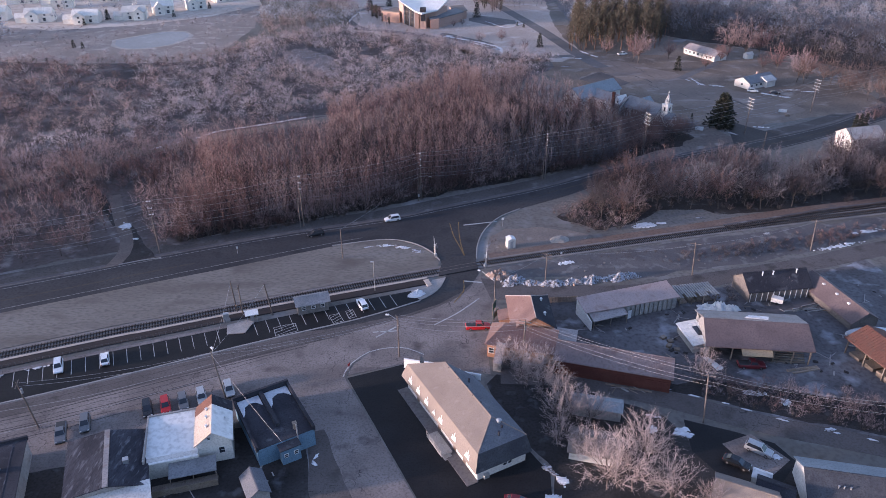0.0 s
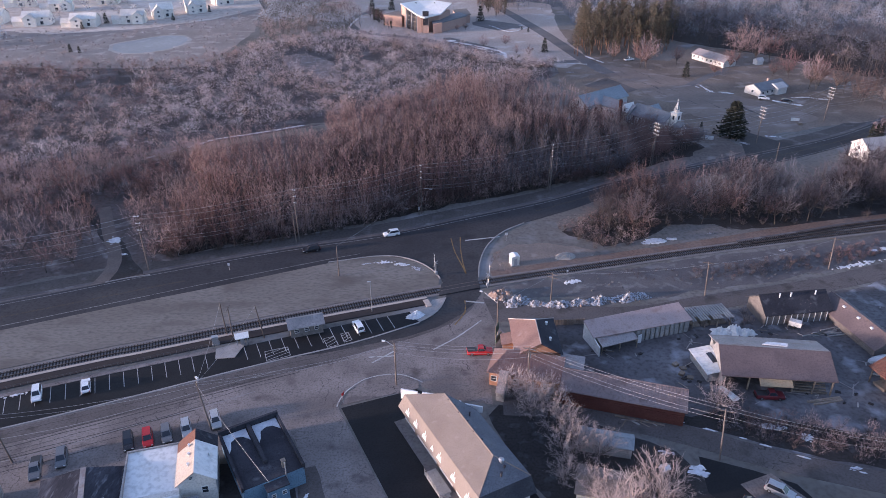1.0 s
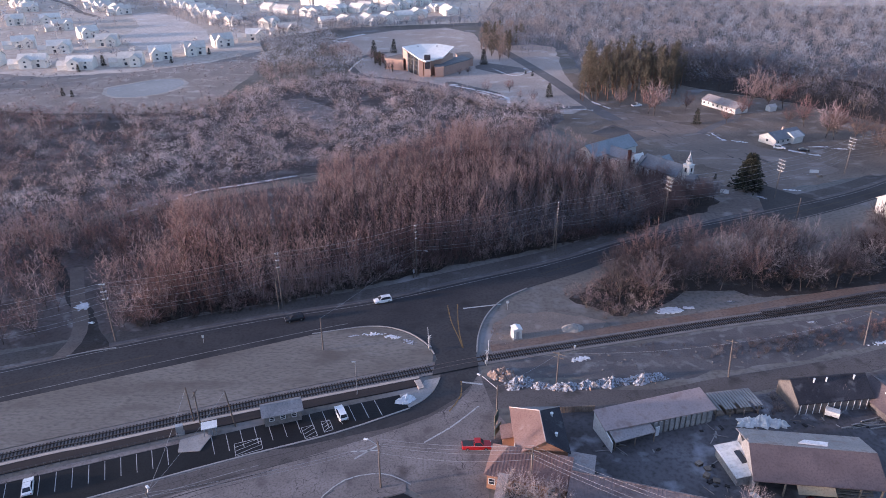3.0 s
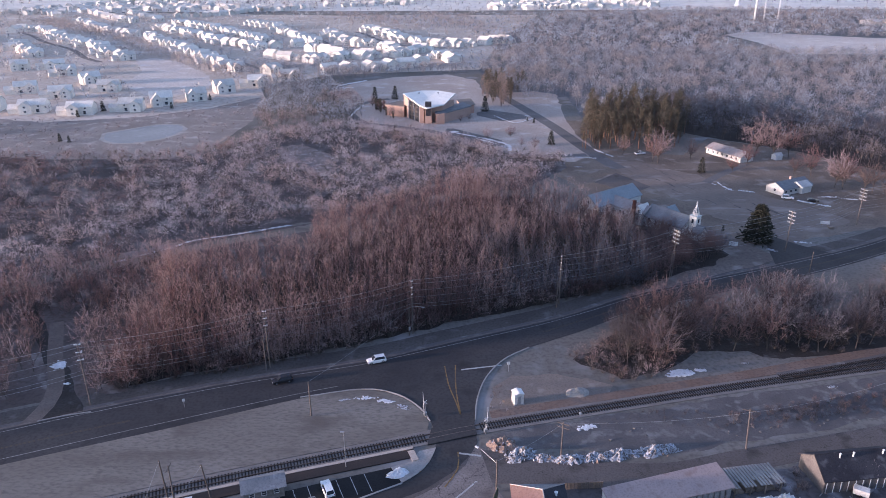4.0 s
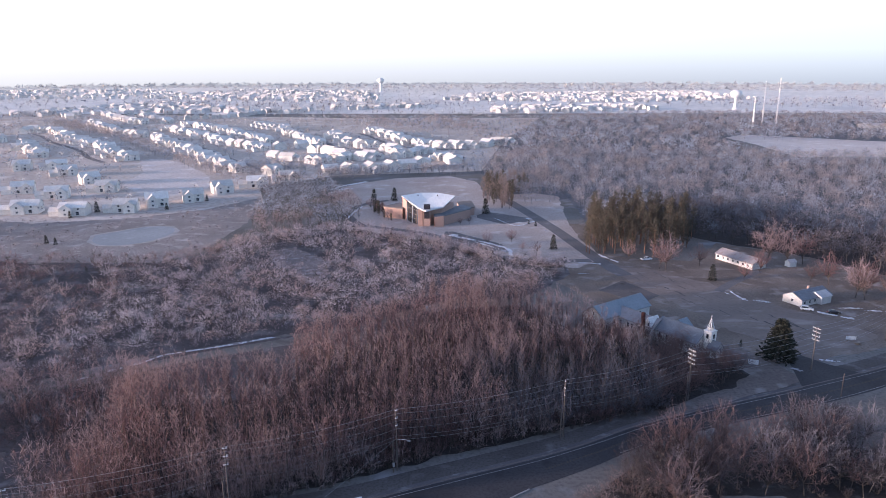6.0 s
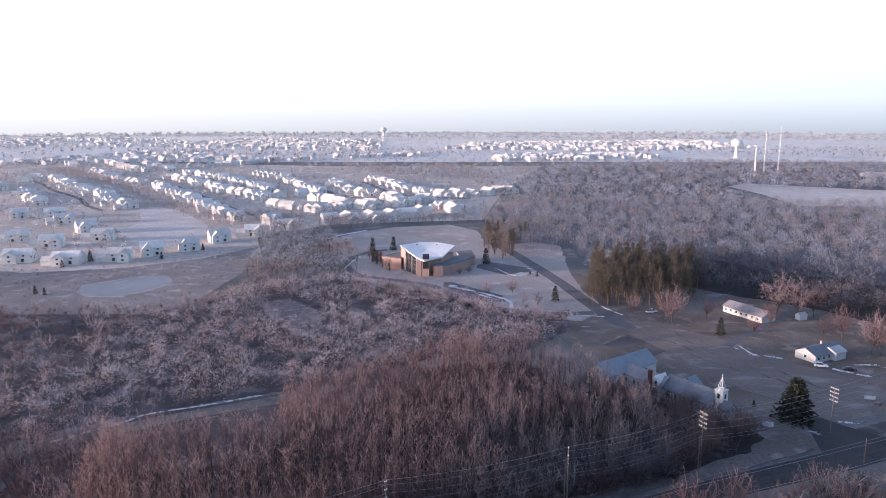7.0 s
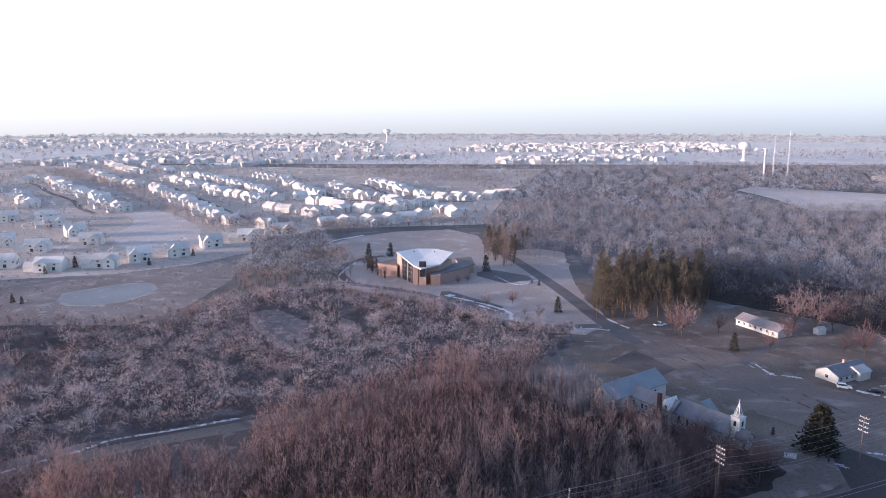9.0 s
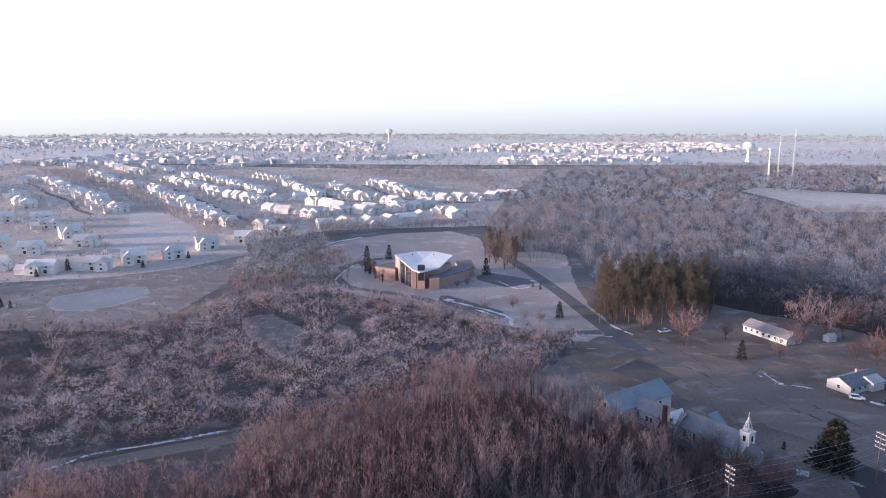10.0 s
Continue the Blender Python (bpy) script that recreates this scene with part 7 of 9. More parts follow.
SIDE_T = [twigs("ashen_twigs", (0.16, 0.132, 0.138), (0.2, 0.168, 0.174), 0.15), twigs("umber_twigs", (0.055, 0.042, 0.044), (0.078, 0.062, 0.064), 0.12), twigs("pale_ashen_twigs", (0.24, 0.207, 0.212), (0.29, 0.252, 0.257), 0.15), twigs("lichen_grey_twigs", (0.08, 0.068, 0.073), (0.105, 0.092, 0.097), 0.12), twigs("ruddy_twigs", (0.16, 0.108, 0.104), (0.2, 0.142, 0.137), 0.12)]
GROVE = [(-74, 152), (-43, 160.8), (-24, 169), (-8, 179), (10, 186), (32, 195.5), (60, 207), (60, 235), (50, 258), (28, 292), (4, 289), (-10, 266), (-23, 254), (-36, 245), (-45, 238), (-46, 214), (-66, 208), (-84, 208), (-84, 200), (-77, 172)]
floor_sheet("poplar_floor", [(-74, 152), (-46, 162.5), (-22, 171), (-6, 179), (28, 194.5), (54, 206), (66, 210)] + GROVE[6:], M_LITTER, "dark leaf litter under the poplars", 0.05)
floor_sheet("path_field", [(-84, 208), (-66, 208), (-46, 214), (-45, 238), (-36, 245), (-23, 254), (-10, 266), (0, 288), (-30, 266), (-57, 258), (-77, 248), (-96, 238)], M_LEFTFLOOR, "dull brown frosted field between path and poplars", 0.021)
grove("field_brush", scatter([(-84, 210), (-66, 211), (-48, 217), (-46, 238), (-60, 252), (-80, 242)], 7, 131, 0.5), PUFF, (0.2, 0.55), [M_BARK, GREY[2], RED[0], GREY[0]], "low brown brush on the field by the path", "brush", seed=131)
FRONT = [(-74, 152), (-43, 160.8), (-24, 169), (-8, 179), (10, 186), (32, 195.5), (60, 207), (60, 229), (32, 217), (-8, 201), (-43, 183), (-76, 175)]
# Tips are paler: frost, and sunlight on the crowns put into the colour.
ROWS_P = [M_BARK_PALE, RED[2], RED[0], RED[2], RED[0], twigs("sunlit_frosted_tips", (0.3, 0.212, 0.202), (0.36, 0.262, 0.25), 0.1)]
# Eastern trees stand in the grove's shadow, put into these dark greys.
SHADED_P = [M_BARK, DEEP[2], SIDE_T[0], GREY[2], DEEP[1], SIDE_T[0], DEEP[2]]


def by_bank(pts, edge):
    """Splits places at a wavering line across the grove: west, east."""
    east = np.array([x + 0.3 * (y - 200) + 9 * noise.noise((x * 0.06, y * 0.06, 2.0)) > edge for x, y in pts])
    return pts[~east], pts[east]


west, east = by_bank(scatter(FRONT, 2.7, 3), 10)
grove("poplar_edge", west, POPLARS, (0.82, 1.1), ROWS_P, "leafless poplars with reddish frosted twigs along the road", seed=3)
grove("poplar_edge_east", east, POPLARS[:4] + EDGE, (0.85, 1.12), SHADED_P, "leafless trees along the road, grove shade in their dark grey", seed=43)
west, east = by_bank(scatter(GROVE, 2.7, 23, holes=[FRONT]), 32)
grove("poplar_grove", west, CROWNS, (0.85, 1.1), ROWS_P, "dense leafless poplar grove with reddish frosted twigs", seed=3)
grove("poplar_grove_east", east, CROWNS[:4] + EDGE[:2], (0.8, 1.05), [M_BARK, GREY[2], RED[0], GREY[0], RED[0], GREY[0]], "dense grey leafless grove beside the white church", seed=44)
# Undergrowth tones run dark for the shade at the poplars' feet.
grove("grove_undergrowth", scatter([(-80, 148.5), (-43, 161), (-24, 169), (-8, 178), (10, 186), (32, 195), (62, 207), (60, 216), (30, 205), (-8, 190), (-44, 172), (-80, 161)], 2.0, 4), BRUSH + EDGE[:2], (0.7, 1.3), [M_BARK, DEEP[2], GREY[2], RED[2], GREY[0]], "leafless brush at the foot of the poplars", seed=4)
DRIVE = [(-96, 128), (-86, 136), (-86, 152), (-92, 168), (-104, 186), (-112, 182), (-100, 160), (-96, 148)]
solid("wood_drive", Shape().prism(ragged([(-85.2, 137.6), (-80.6, 140.6), (-87.7, 151.5), (-97, 163.3), (-107.8, 177), (-118, 190), (-121.5, 188), (-111, 176.5), (-101.8, 163.2), (-93.1, 151.5), (-88.6, 143.1), (-89, 136.2)], 0.4), -0.2, 0.036), M_DARKYARD, "dark earth driveway into the woods", "driveway", kind="structure")
grove("drive_trees", scatter([(-82, 145.5), (-72, 149), (-68, 153), (-72, 176), (-82, 190), (-97, 178), (-90, 161)], 4.6, 135, 0.9), OPEN, (0.6, 1.05), [M_BARK, RED[0], GREY[0], RED[1], GREY[2], GREY[0]], "rosy leafless trees beside the earth driveway", seed=135)
LEFTW = [(-74, 150), (-77, 172), (-84, 200), (-84, 216), (-96, 232), (-140, 205), (-190, 212), (-190, 104), (-150, 122), (-110, 138)]
floor_sheet("left_floor", LEFTW, M_LEFTFLOOR, "dark leaf litter under open woods", 0.022)
grove("left_woods", scatter(LEFTW, 5.0, 5, holes=[DRIVE], clump=-0.6), OPEN, (0.55, 1.1), [M_BARK, GREY[2], GREY[0], RED[0], GREY[0], RED[1]], "open leafless woods with frosted twigs", seed=5, vary=0.9)
grove("left_brush", scatter(LEFTW, 4.4, 6, holes=[DRIVE], clump=-0.2), PUFF, (0.35, 0.8), [M_BARK, GREY[2], RED[2], RED[0], GREY[2]], "leafless frosted brush among the woods", "brush", seed=6)
WET = [(-160, 196), (-120, 224), (-97, 241), (-77, 250), (-57, 260), (-34, 268), (-4, 297), (30, 301), (55, 335), (54, 352), (30, 358), (14, 372), (-10, 396), (-36, 412), (-66, 424), (-104, 408), (-122, 372), (-140, 352), (-200, 350), (-255, 360), (-255, 300), (-200, 205)]
CLEAR = [(-92, 374), (-80, 380), (-63, 362), (-54, 332), (-60, 318), (-74, 336), (-86, 356)]
solid("frozen_puddle", Shape().prism(ragged([(-48, 366), (-40, 361), (-35, 346), (-40, 338), (-45, 348)], 0.9), -0.2, 0.032), M_CLEARING, "pale frozen puddle among the shrubs", "ice", kind="structure")
floor_sheet("marsh_clearing", CLEAR, M_CLEARING, "open pale frosted marsh grass", 0.026)
floor_sheet("marsh_floor", WET, M_MARSH, "frosted marsh grass", 0.02)
SHRUBS = scatter(WET, 5.1, 7, holes=[CLEAR, [(-52, 370), (-38, 366), (-32, 344), (-40, 333), (-48, 345)]], clump=-0.3)
rosy = np.array([x + 22 * noise.noise((x * 0.02, y * 0.02, 4.0)) < -128 + 0.25 * (y - 300) for x, y in SHRUBS])
grove("wetland_shrubs", SHRUBS[~rosy], PUFF, (0.6, 1.75), [M_BARK, FROST[2], FROST[1], FROST[0], FROST[1], FROST[2], FROST[3], FROST[0], FROST[1]], "hoarfrosted wetland shrubs", "shrubs", seed=7, vary=0.9)
grove("wetland_thicket", SHRUBS[rosy], PUFF, (0.7, 1.5), [M_BARK, GREY[2], GREY[0], FROST[2], RED[0], FROST[3]], "rosy brown frosted wetland thicket", "shrubs", seed=57, vary=0.9)
grove("clearing_tufts", scatter(CLEAR, 2.8, 58, 0.8), PUFF, (0.15, 0.45), [M_BARK, FROST[2], FROST[0]], "low frosted tufts in the marsh clearing", "tufts", seed=58)
grove("path_side_trees", scatter([(-140, 180), (-84, 190), (-84, 216), (-92, 228), (-110, 222), (-140, 196)], 5.0, 59), OPEN, (0.6, 1.1), [M_BARK, GREY[2], RED[0], GREY[0], RED[1]], "rosy leafless trees beside the frosted path", seed=59)
grove("path_brush", scatter([(-175, 186), (-150, 190), (-122, 215), (-108, 227), (-112, 240), (-130, 228), (-160, 206)], 4.6, 74), PUFF + OPEN[:2], (0.6, 1.1), [M_BARK] + FROST[1:] + GREY, "frosted brush closing over the path", "brush", seed=74)
grove("wetland_trees", scatter(WET, 11.5, 8, 0.65, holes=[CLEAR]), OPEN, (0.55, 0.95), [M_BARK, GREY[0], GREY[1], FROST[2], GREY[1]], "scattered leafless trees in the wetland", seed=8)
grove("church_woods", scatter([(-104, 408), (-122, 440), (-128, 500), (-150, 560), (-128, 596), (-104, 588), (-84, 545), (-66, 500), (-52, 450), (-66, 424)], 5.6, 9), FARTREE, (0.55, 1.05), [M_BARK] + [FOREST_T[0], FOREST_T[1], FOREST_T[2], GREY[0]], "leafless woods beside the church", seed=9)
DARKW = [(58, 207), (68, 212.5), (86, 222), (93, 230), (86, 240), (74, 250), (66, 258), (54, 266), (46, 262), (56, 236)]
# Dark floor and twigs here carry the grove's shadow in their colours.
floor_sheet("church_wood_floor", DARKW, M_LITTER, "floor of the wood by the white church, darkened for shadow", 0.04)
grove("church_side_trees", scatter(DARKW, 3.0, 27), SIDE[:3] + EDGE[:2], (0.6, 0.92), [M_BARK, DEEP[1], DEEP[2], GREY[2]], "leafless trees beside the white church, darkened for shadow", seed=27)
grove("front_church_brush", scatter([(-70, 424), (-36, 410), (-10, 394), (12, 371), (26, 356), (52, 348), (52, 336), (20, 340), (-10, 372), (-60, 404)], 5.0, 10), OPEN, (0.5, 0.95), [M_BARK, GREY[0], GREY[1], FROST[2], FROST[0]], "leafless trees before the church", seed=10)
RIGHTW = [(30, 163), (40, 154.6), (52, 158), (62, 167), (76, 168), (82, 164), (132, 173), (190, 186), (215, 250), (190, 232), (150, 214), (128, 198), (112, 186), (103, 186), (99, 200), (72, 189), (44, 177)]
# Floor and brush are coloured dark for the shadow inside this wood.
floor_sheet("trackside_floor", RIGHTW, M_DARKYARD, "woodland floor beside the track, darkened for shadow", 0.03)
grove("trackside_trees", scatter(RIGHTW, 5.2, 11, holes=[[(28, 150), (41, 150), (43, 182), (28, 180)], [(134, 205), (165, 205), (170, 232), (134, 228)]]), TRACKT, (0.85, 1.4), [M_BARK] + SIDE_T, "leafless frosted trees between road and track", seed=11, vary=0.9)
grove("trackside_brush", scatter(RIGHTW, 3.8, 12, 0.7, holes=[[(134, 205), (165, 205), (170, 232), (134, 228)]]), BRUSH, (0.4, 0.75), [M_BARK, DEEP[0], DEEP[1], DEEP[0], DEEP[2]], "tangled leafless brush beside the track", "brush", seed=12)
grove("trackside_edge", scatter([(29, 163), (38, 153), (50, 156), (54, 160), (50, 166), (44, 176), (36, 170)], 2.5, 76, 0.85), BRUSH + PUFF[:2], (0.5, 1.05), [M_BARK, GREY[2], SIDE_T[2], SIDE_T[0], GREY[0], SIDE_T[0], RED[1]], "russet brush at the edge of the trackside trees", "brush", seed=76, vary=0.9)
grove("weeds", scatter([(66, 135.5), (75, 138), (118, 150), (200, 175), (200, 180), (114, 156), (70, 143)], 2.2, 13, 0.75, clump=0.0), BRUSH, (0.2, 0.5), [M_BARK, GREY[2], BROWN[0], DEEP[2], RED[0]], "dry brown weeds beside the siding", "weeds", seed=13)
FOREST = [(80, 442), (82, 520), (48, 490), (28, 600), (24, 645), (60, 760), (300, 760), (326, 742), (420, 732), (470, 690), (400, 400), (330, 320), (240, 305), (200, 325), (175, 365), (140, 395), (125, 430)]
FOREST_FAR = [(60, 760), (50, 900), (180, 1280), (430, 1380), (860, 1300), (660, 930), (560, 870), (318, 912), (312, 800), (300, 760)]
M_FORESTFLOOR = surface("frosted_leaf_litter", (0.105, 0.104, 0.114), (0.14, 0.138, 0.149), 0.03, 0.5, (0.084, 0.077, 0.0805), (0.55, 0.75), bump=0.4)
floor_sheet("forest_floor", FOREST, M_FORESTFLOOR, "dark forest floor", 0.015)
floor_sheet("forest_floor_far", FOREST_FAR, M_FORESTFLOOR, "dark floor of the far forest", 0.015)
RIM = [(100, 448), (140, 395), (175, 365), (200, 325), (240, 305), (330, 320), (500, 380), (470, 440), (330, 400), (250, 400), (190, 450), (150, 500)]
# Forest edge: floor and twig colours are dark to stand for its shade.
floor_sheet("forest_rim_floor", RIM, M_LITTER, "leaf litter under the forest edge, darkened for shade", 0.024)
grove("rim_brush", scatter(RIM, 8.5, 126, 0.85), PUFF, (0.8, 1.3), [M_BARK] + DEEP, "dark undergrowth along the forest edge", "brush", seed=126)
grove("forest_rim", scatter(RIM, 6.6, 26), FARTREE, (0.7, 1.25), [M_BARK, DEEP[2], SIDE_T[0], DEEP[0], SIDE_T[2], FOREST_T[3]], "dark leafless edge of the forest behind the houses", seed=26, vary=0.8)
grove("forest", scatter(FOREST, 8.2, 14, holes=[RIM]), FARTREE, (0.7, 1.3), [M_BARK_HAZE, FOREST_T[2], FOREST_T[0], FOREST_T[1], FOREST_T[0], FOREST_T[3], FOREST_T[2]], "wide leafless frosted forest in haze-blue tones", seed=14, vary=0.9)
grove("far_forest", scatter(FOREST_FAR, 12.8, 24), FARLOW, (0.75, 1.3), [M_BARK_HAZE] + FOREST_T, "far leafless frosted forest in haze-blue tones", seed=24)
grove("meadow_trees", scatter([(160, 322), (176, 300), (230, 300), (330, 320), (320, 300), (260, 290), (190, 262), (172, 275)], 7, 15), SIDE, (0.8, 1.35), [M_BARK] + BROWN, "leafless brown trees round the ranch houses", seed=15)
BELTS = [[(-112, 606), (-87, 590), (-47, 618), (-1, 622), (26, 638), (24, 664), (-2, 650), (-49, 634), (-104, 632)], [(-700, 1205), (-632, 1180), (-483, 1020), (-362, 858), (-260, 718), (-189, 626), (-182, 600), (-228, 643), (-328, 776), (-427, 914), (-566, 1058)], [(-200, 640), (-215, 660), (-150, 680), (-110, 690), (-112, 655), (-165, 600)], [(-700, 950), (-620, 900), (-560, 860), (-600, 800), (-720, 860)],
         [(-220, 1334), (-150, 1268), (-86, 1208), (-33, 1272), (34, 1212), (50, 1000), (-24, 1022), (-92, 1080), (-152, 1151)], [(-340, 420), (-268, 440), (-250, 400), (-340, 370)], [(-480, 640), (-420, 560), (-500, 700), (-420, 700)]]
for q, b in enumerate(BELTS):
    grove("tree_belt", scatter(b, 5 if q == 0 else 6.5 if q < 3 else 10, 60 + q, 0.9), FARTREE if q < 3 else FARLOW, (0.55, 1.0), [M_BARK_HAZE, FOREST_T[2], FOREST_T[0], FOREST_T[2], FOREST_T[1]], "belt of leafless frosted trees among houses", seed=60 + q)
FARMASS = [fuzzy(240 + i, 9.0, 9.0, 0.0, 30, 3.4, 1.3, 5) for i in range(4)]
# Haze over these woods is only in their twig and bark colours.
grove("horizon_woods", scatter([(-2500, 2650), (-900, 2780), (0, 2600), (900, 2450), (2500, 2000), (2700, 3400), (-2700, 3400)], 46, 86, 0.85), FARMASS, (0.9, 1.6), [M_BARK_HAZE, FAR_T[2], FAR_T[1]], "woods towards the horizon, haze in their pale colour", seed=86)
grove("forest_skirt", scatter([(24, 645), (60, 760), (50, 900), (180, 1280), (90, 1290), (10, 1040), (36, 900), (44, 800), (4, 680)], 13, 87, 0.7), FARLOW, (0.5, 1.0), [M_BARK_HAZE] + FOREST_T, "scattered leafless trees at the edge of the forest", seed=87)
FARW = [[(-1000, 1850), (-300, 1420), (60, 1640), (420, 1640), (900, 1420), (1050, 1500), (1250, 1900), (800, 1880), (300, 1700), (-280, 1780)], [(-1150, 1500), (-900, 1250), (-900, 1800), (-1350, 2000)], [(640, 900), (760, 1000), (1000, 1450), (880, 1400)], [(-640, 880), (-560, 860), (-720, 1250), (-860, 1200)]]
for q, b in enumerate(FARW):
    grove("far_woods", scatter(b, 32 if q != 1 else 40, 80 + q), FARLOW, (1.0, 1.7), [M_BARK_HAZE] + FAR_T[:0:-1], "distant frosted woods with haze in their colour", seed=80 + q)
PINES = [tall_pine(130 + i, 19, 0.27) for i in range(4)]
grove("pine_grove", scatter([(68, 370), (91, 364), (116, 366), (134, 400), (138, 440), (108, 448), (84, 440), (72, 404)], 5.6, 16), PINES, (0.62, 1.12), [M_PINEBARK, M_PINE], "stand of tall pines with bare trunks", "pines", seed=16)
grove("church_pines", scatter([(21, 505), (32, 476), (46, 486), (47, 525), (60, 548), (48, 580), (28, 566), (23, 530)], 6.0, 17), [tall_pine(134 + i, 17, 0.12) for i in range(3)] + FARTREE[:2], (0.5, 0.9), [M_BARK, M_PINE, BROWN[1], M_PINE], "frosted pines behind the church drive", "pines", seed=17)
yard_pine = tree_thing("pine_tree", tall_pine(139, 12, 0.15), [M_BARK, M_PINE], "small dark pine beside the brick church", group="church pines")
yard_pine.matrix_basis = pose(-45, 459, 0) @ Matrix.Scale(0.8, 4)
for x, y, q in ((-41, 452, 0.62), (-49, 468, 0.85), (-44, 470, 0.7), (-36, 444, 0.5)):
    copy_thing(yard_pine, pose(x, y, 0, 0, 0, 9 * x) @ Matrix.Scale(q, 4))
SPRUCE = tree_thing("spruce", conifer(140, 13.5, 6.0, 20, 13, 0.05, -0.12, 1.8, 0.12), [M_BARK, M_NEEDLE], "broad dark spruce beside the road")
SPRUCE.matrix_basis = pose(106.6, 242, 0)
small = conifer(141, 8.0, 2.4, 11, 8, 0.05, -0.25, 0.9)
first = tree_thing("small_spruce", small, [M_BARK, M_NEEDLE], "small dark conical spruce on a lawn", group="small spruces")
first.matrix_basis = pose(52.8, 379, 0)
for x, y, s in ((-48, 474, 0.9), (-196, 497, 0.9), (-214, 388, 0.6), (-208, 386, 0.5), (-228, 470, 0.9)):
    copy_thing(first, pose(x, y, 0, 0, 0, 40 * s) @ Matrix.Scale(s, 4))
for x, y, s in ((150, 226, 1.0), (152.5, 227, 1.05), (155, 228, 0.95)):
    c = copy_thing(first, pose(x, y, 0, 0, 0, 70 * s) @ Matrix.Diagonal((0.7, 0.7, 1.25, 1)))
    tagged(c, "narrow dark columnar cedar beside a house")
oak = [tree_thing("bare_tree", spreading(150 + i, 10.5, 4.7, 20, 10, 9, 0.05, 0.2, 0.015), [M_BARK_PALE, M_TAN], "bare branching tree with brown twigs", group="yard trees") for i in range(3)]
SPOT = [(23.5, 60.5, 1.15), (27.6, 59.9, 1.2), (39, 55.5, 0.6), (48.4, 88.6, 0.75), (16.7, 70.4, 0.6), (10.0, 92.5, 0.72), (13.5, 90.0, 0.75), (16.0, 86.0, 0.8), (13.0, 87.0, 0.7), (18.0, 81, 0.85), (18.2, 75.5, 0.85), (17.0, 92.0, 0.6), (20.5, 78.5, 0.7), (23.5, 75.5, 0.75), (31.5, 66.5, 1.0), (33.5, 58, 0.9), (20.7, 68, 0.65), (12.5, 95.0, 0.5), (78.9, 120.0, 0.42)]
for i, (x, y, s) in enumerate(SPOT):
    m = pose(x, y, 0, 0, 0, 77 * i) @ Matrix.Scale(s, 4)
    if i > 2:
        copy_thing(oak[i % 3], m)
for ob, (x, y, s) in zip(oak, SPOT):
    ob.matrix_basis = pose(x, y, 0) @ Matrix.Scale(s, 4)
LAWNS = scatter([(-300, 440), (-240, 470), (-200, 500), (-165, 590), (-100, 660), (25, 700), (40, 880), (120, 1290), (-700, 1300), (-720, 1040), (-520, 760)], 13, 71, 0.7, clump=-0.05)
homes = np.array(made)
LAWNS = LAWNS[[np.min(np.hypot(*(homes - p).T)) > 9.5 for p in LAWNS]]
LAWNS = LAWNS[~inside(LAWNS, SLOPE)]
BEYOND = np.concatenate([scatter(q, st, 90 + k, 0.75) for k, (q, st) in enumerate((([(-900, 1250), (-760, 1800), (-380, 1700), (120, 1640), (420, 1640), (150, 1290), (-700, 1290)], 26), ([(-900, 1950), (-850, 2750), (820, 2750), (800, 1900), (60, 1850), (-280, 1830)], 40)))])
grove("far_garden_trees", BEYOND, FARLOW, (0.55, 1.0), [M_BARK] + FAR_T, "trees among distant houses, paled in colour for haze", seed=75)
grove("garden_trees", LAWNS, YARDT, (0.45, 1.1), [M_BARK_HAZE, FOREST_T[1], FOREST_T[2]] + FAR_T, "leafless frosted garden trees between houses", seed=71)
for x, y in ((-236, 452), (-186, 478), (-212, 470), (-170, 508)):
    copy_thing(first, pose(x, y, 0, 0, 0, x) @ Matrix.Scale(0.6, 4))
BANK = [(-330, 462), (-250, 436), (-196, 452), (-160, 480), (-136, 520), (-122, 440), (-126, 372), (-140, 352), (-230, 352), (-330, 372)]
floor_sheet("pond_bank", BANK, M_SHORE, "rough brown grass round the pond", 0.016)
grove("pond_brush", scatter(BANK, 5.6, 73, 0.62, holes=[[(-204, 404), (-190, 424), (-178, 436), (-158, 436), (-148, 418), (-150, 400), (-158, 384), (-172, 374), (-188, 376), (-200, 388)]], clump=-0.1), PUFF, (0.3, 0.85), [M_BARK] + FROST, "frosted brush round the pond", "brush", seed=73)
MAPLE = [tree_thing("maple_tree", spreading(230 + i, 9.5, 4.0, 17, 9, 7, 0.06, 0.22, 0.014), [M_BARK, (RED[0], RED[1], GREY[2])[i]], ("rounded leafless brown tree on the lawn", "leafless russet tree on the lawn", "leafless tree with frosted brown twigs on the lawn")[i], group="lawn trees") for i in range(3)]
LAWN_TREES = [(97, 344, 1.35), (99, 341, 1.8), (117, 349, 1.1), (129, 326, 0.9), (150, 354, 2.1), (140, 338, 1.15), (158, 350, 1.9), (156, 324, 0.9), (162, 320, 1.5), (164, 303, 1.7), (171, 308, 1.4), (86, 358, 1.0), (173, 318, 1.3), (166, 352, 1.7), (19.8, 387, 0.85), (32.6, 392, 0.8), (36.5, 373, 0.6), (43, 367, 0.75), (-43.5, 462, 0.9), (-38, 448, 0.8), (5.6, 434, 0.5), (-1, 439, 0.45), (11, 438, 0.5), (-47, 470, 0.8), (-52, 478, 0.9), (15, 372, 0.5), (160, 238, 0.8), (168, 243, 0.9), (91.6, 171, 0.85)]
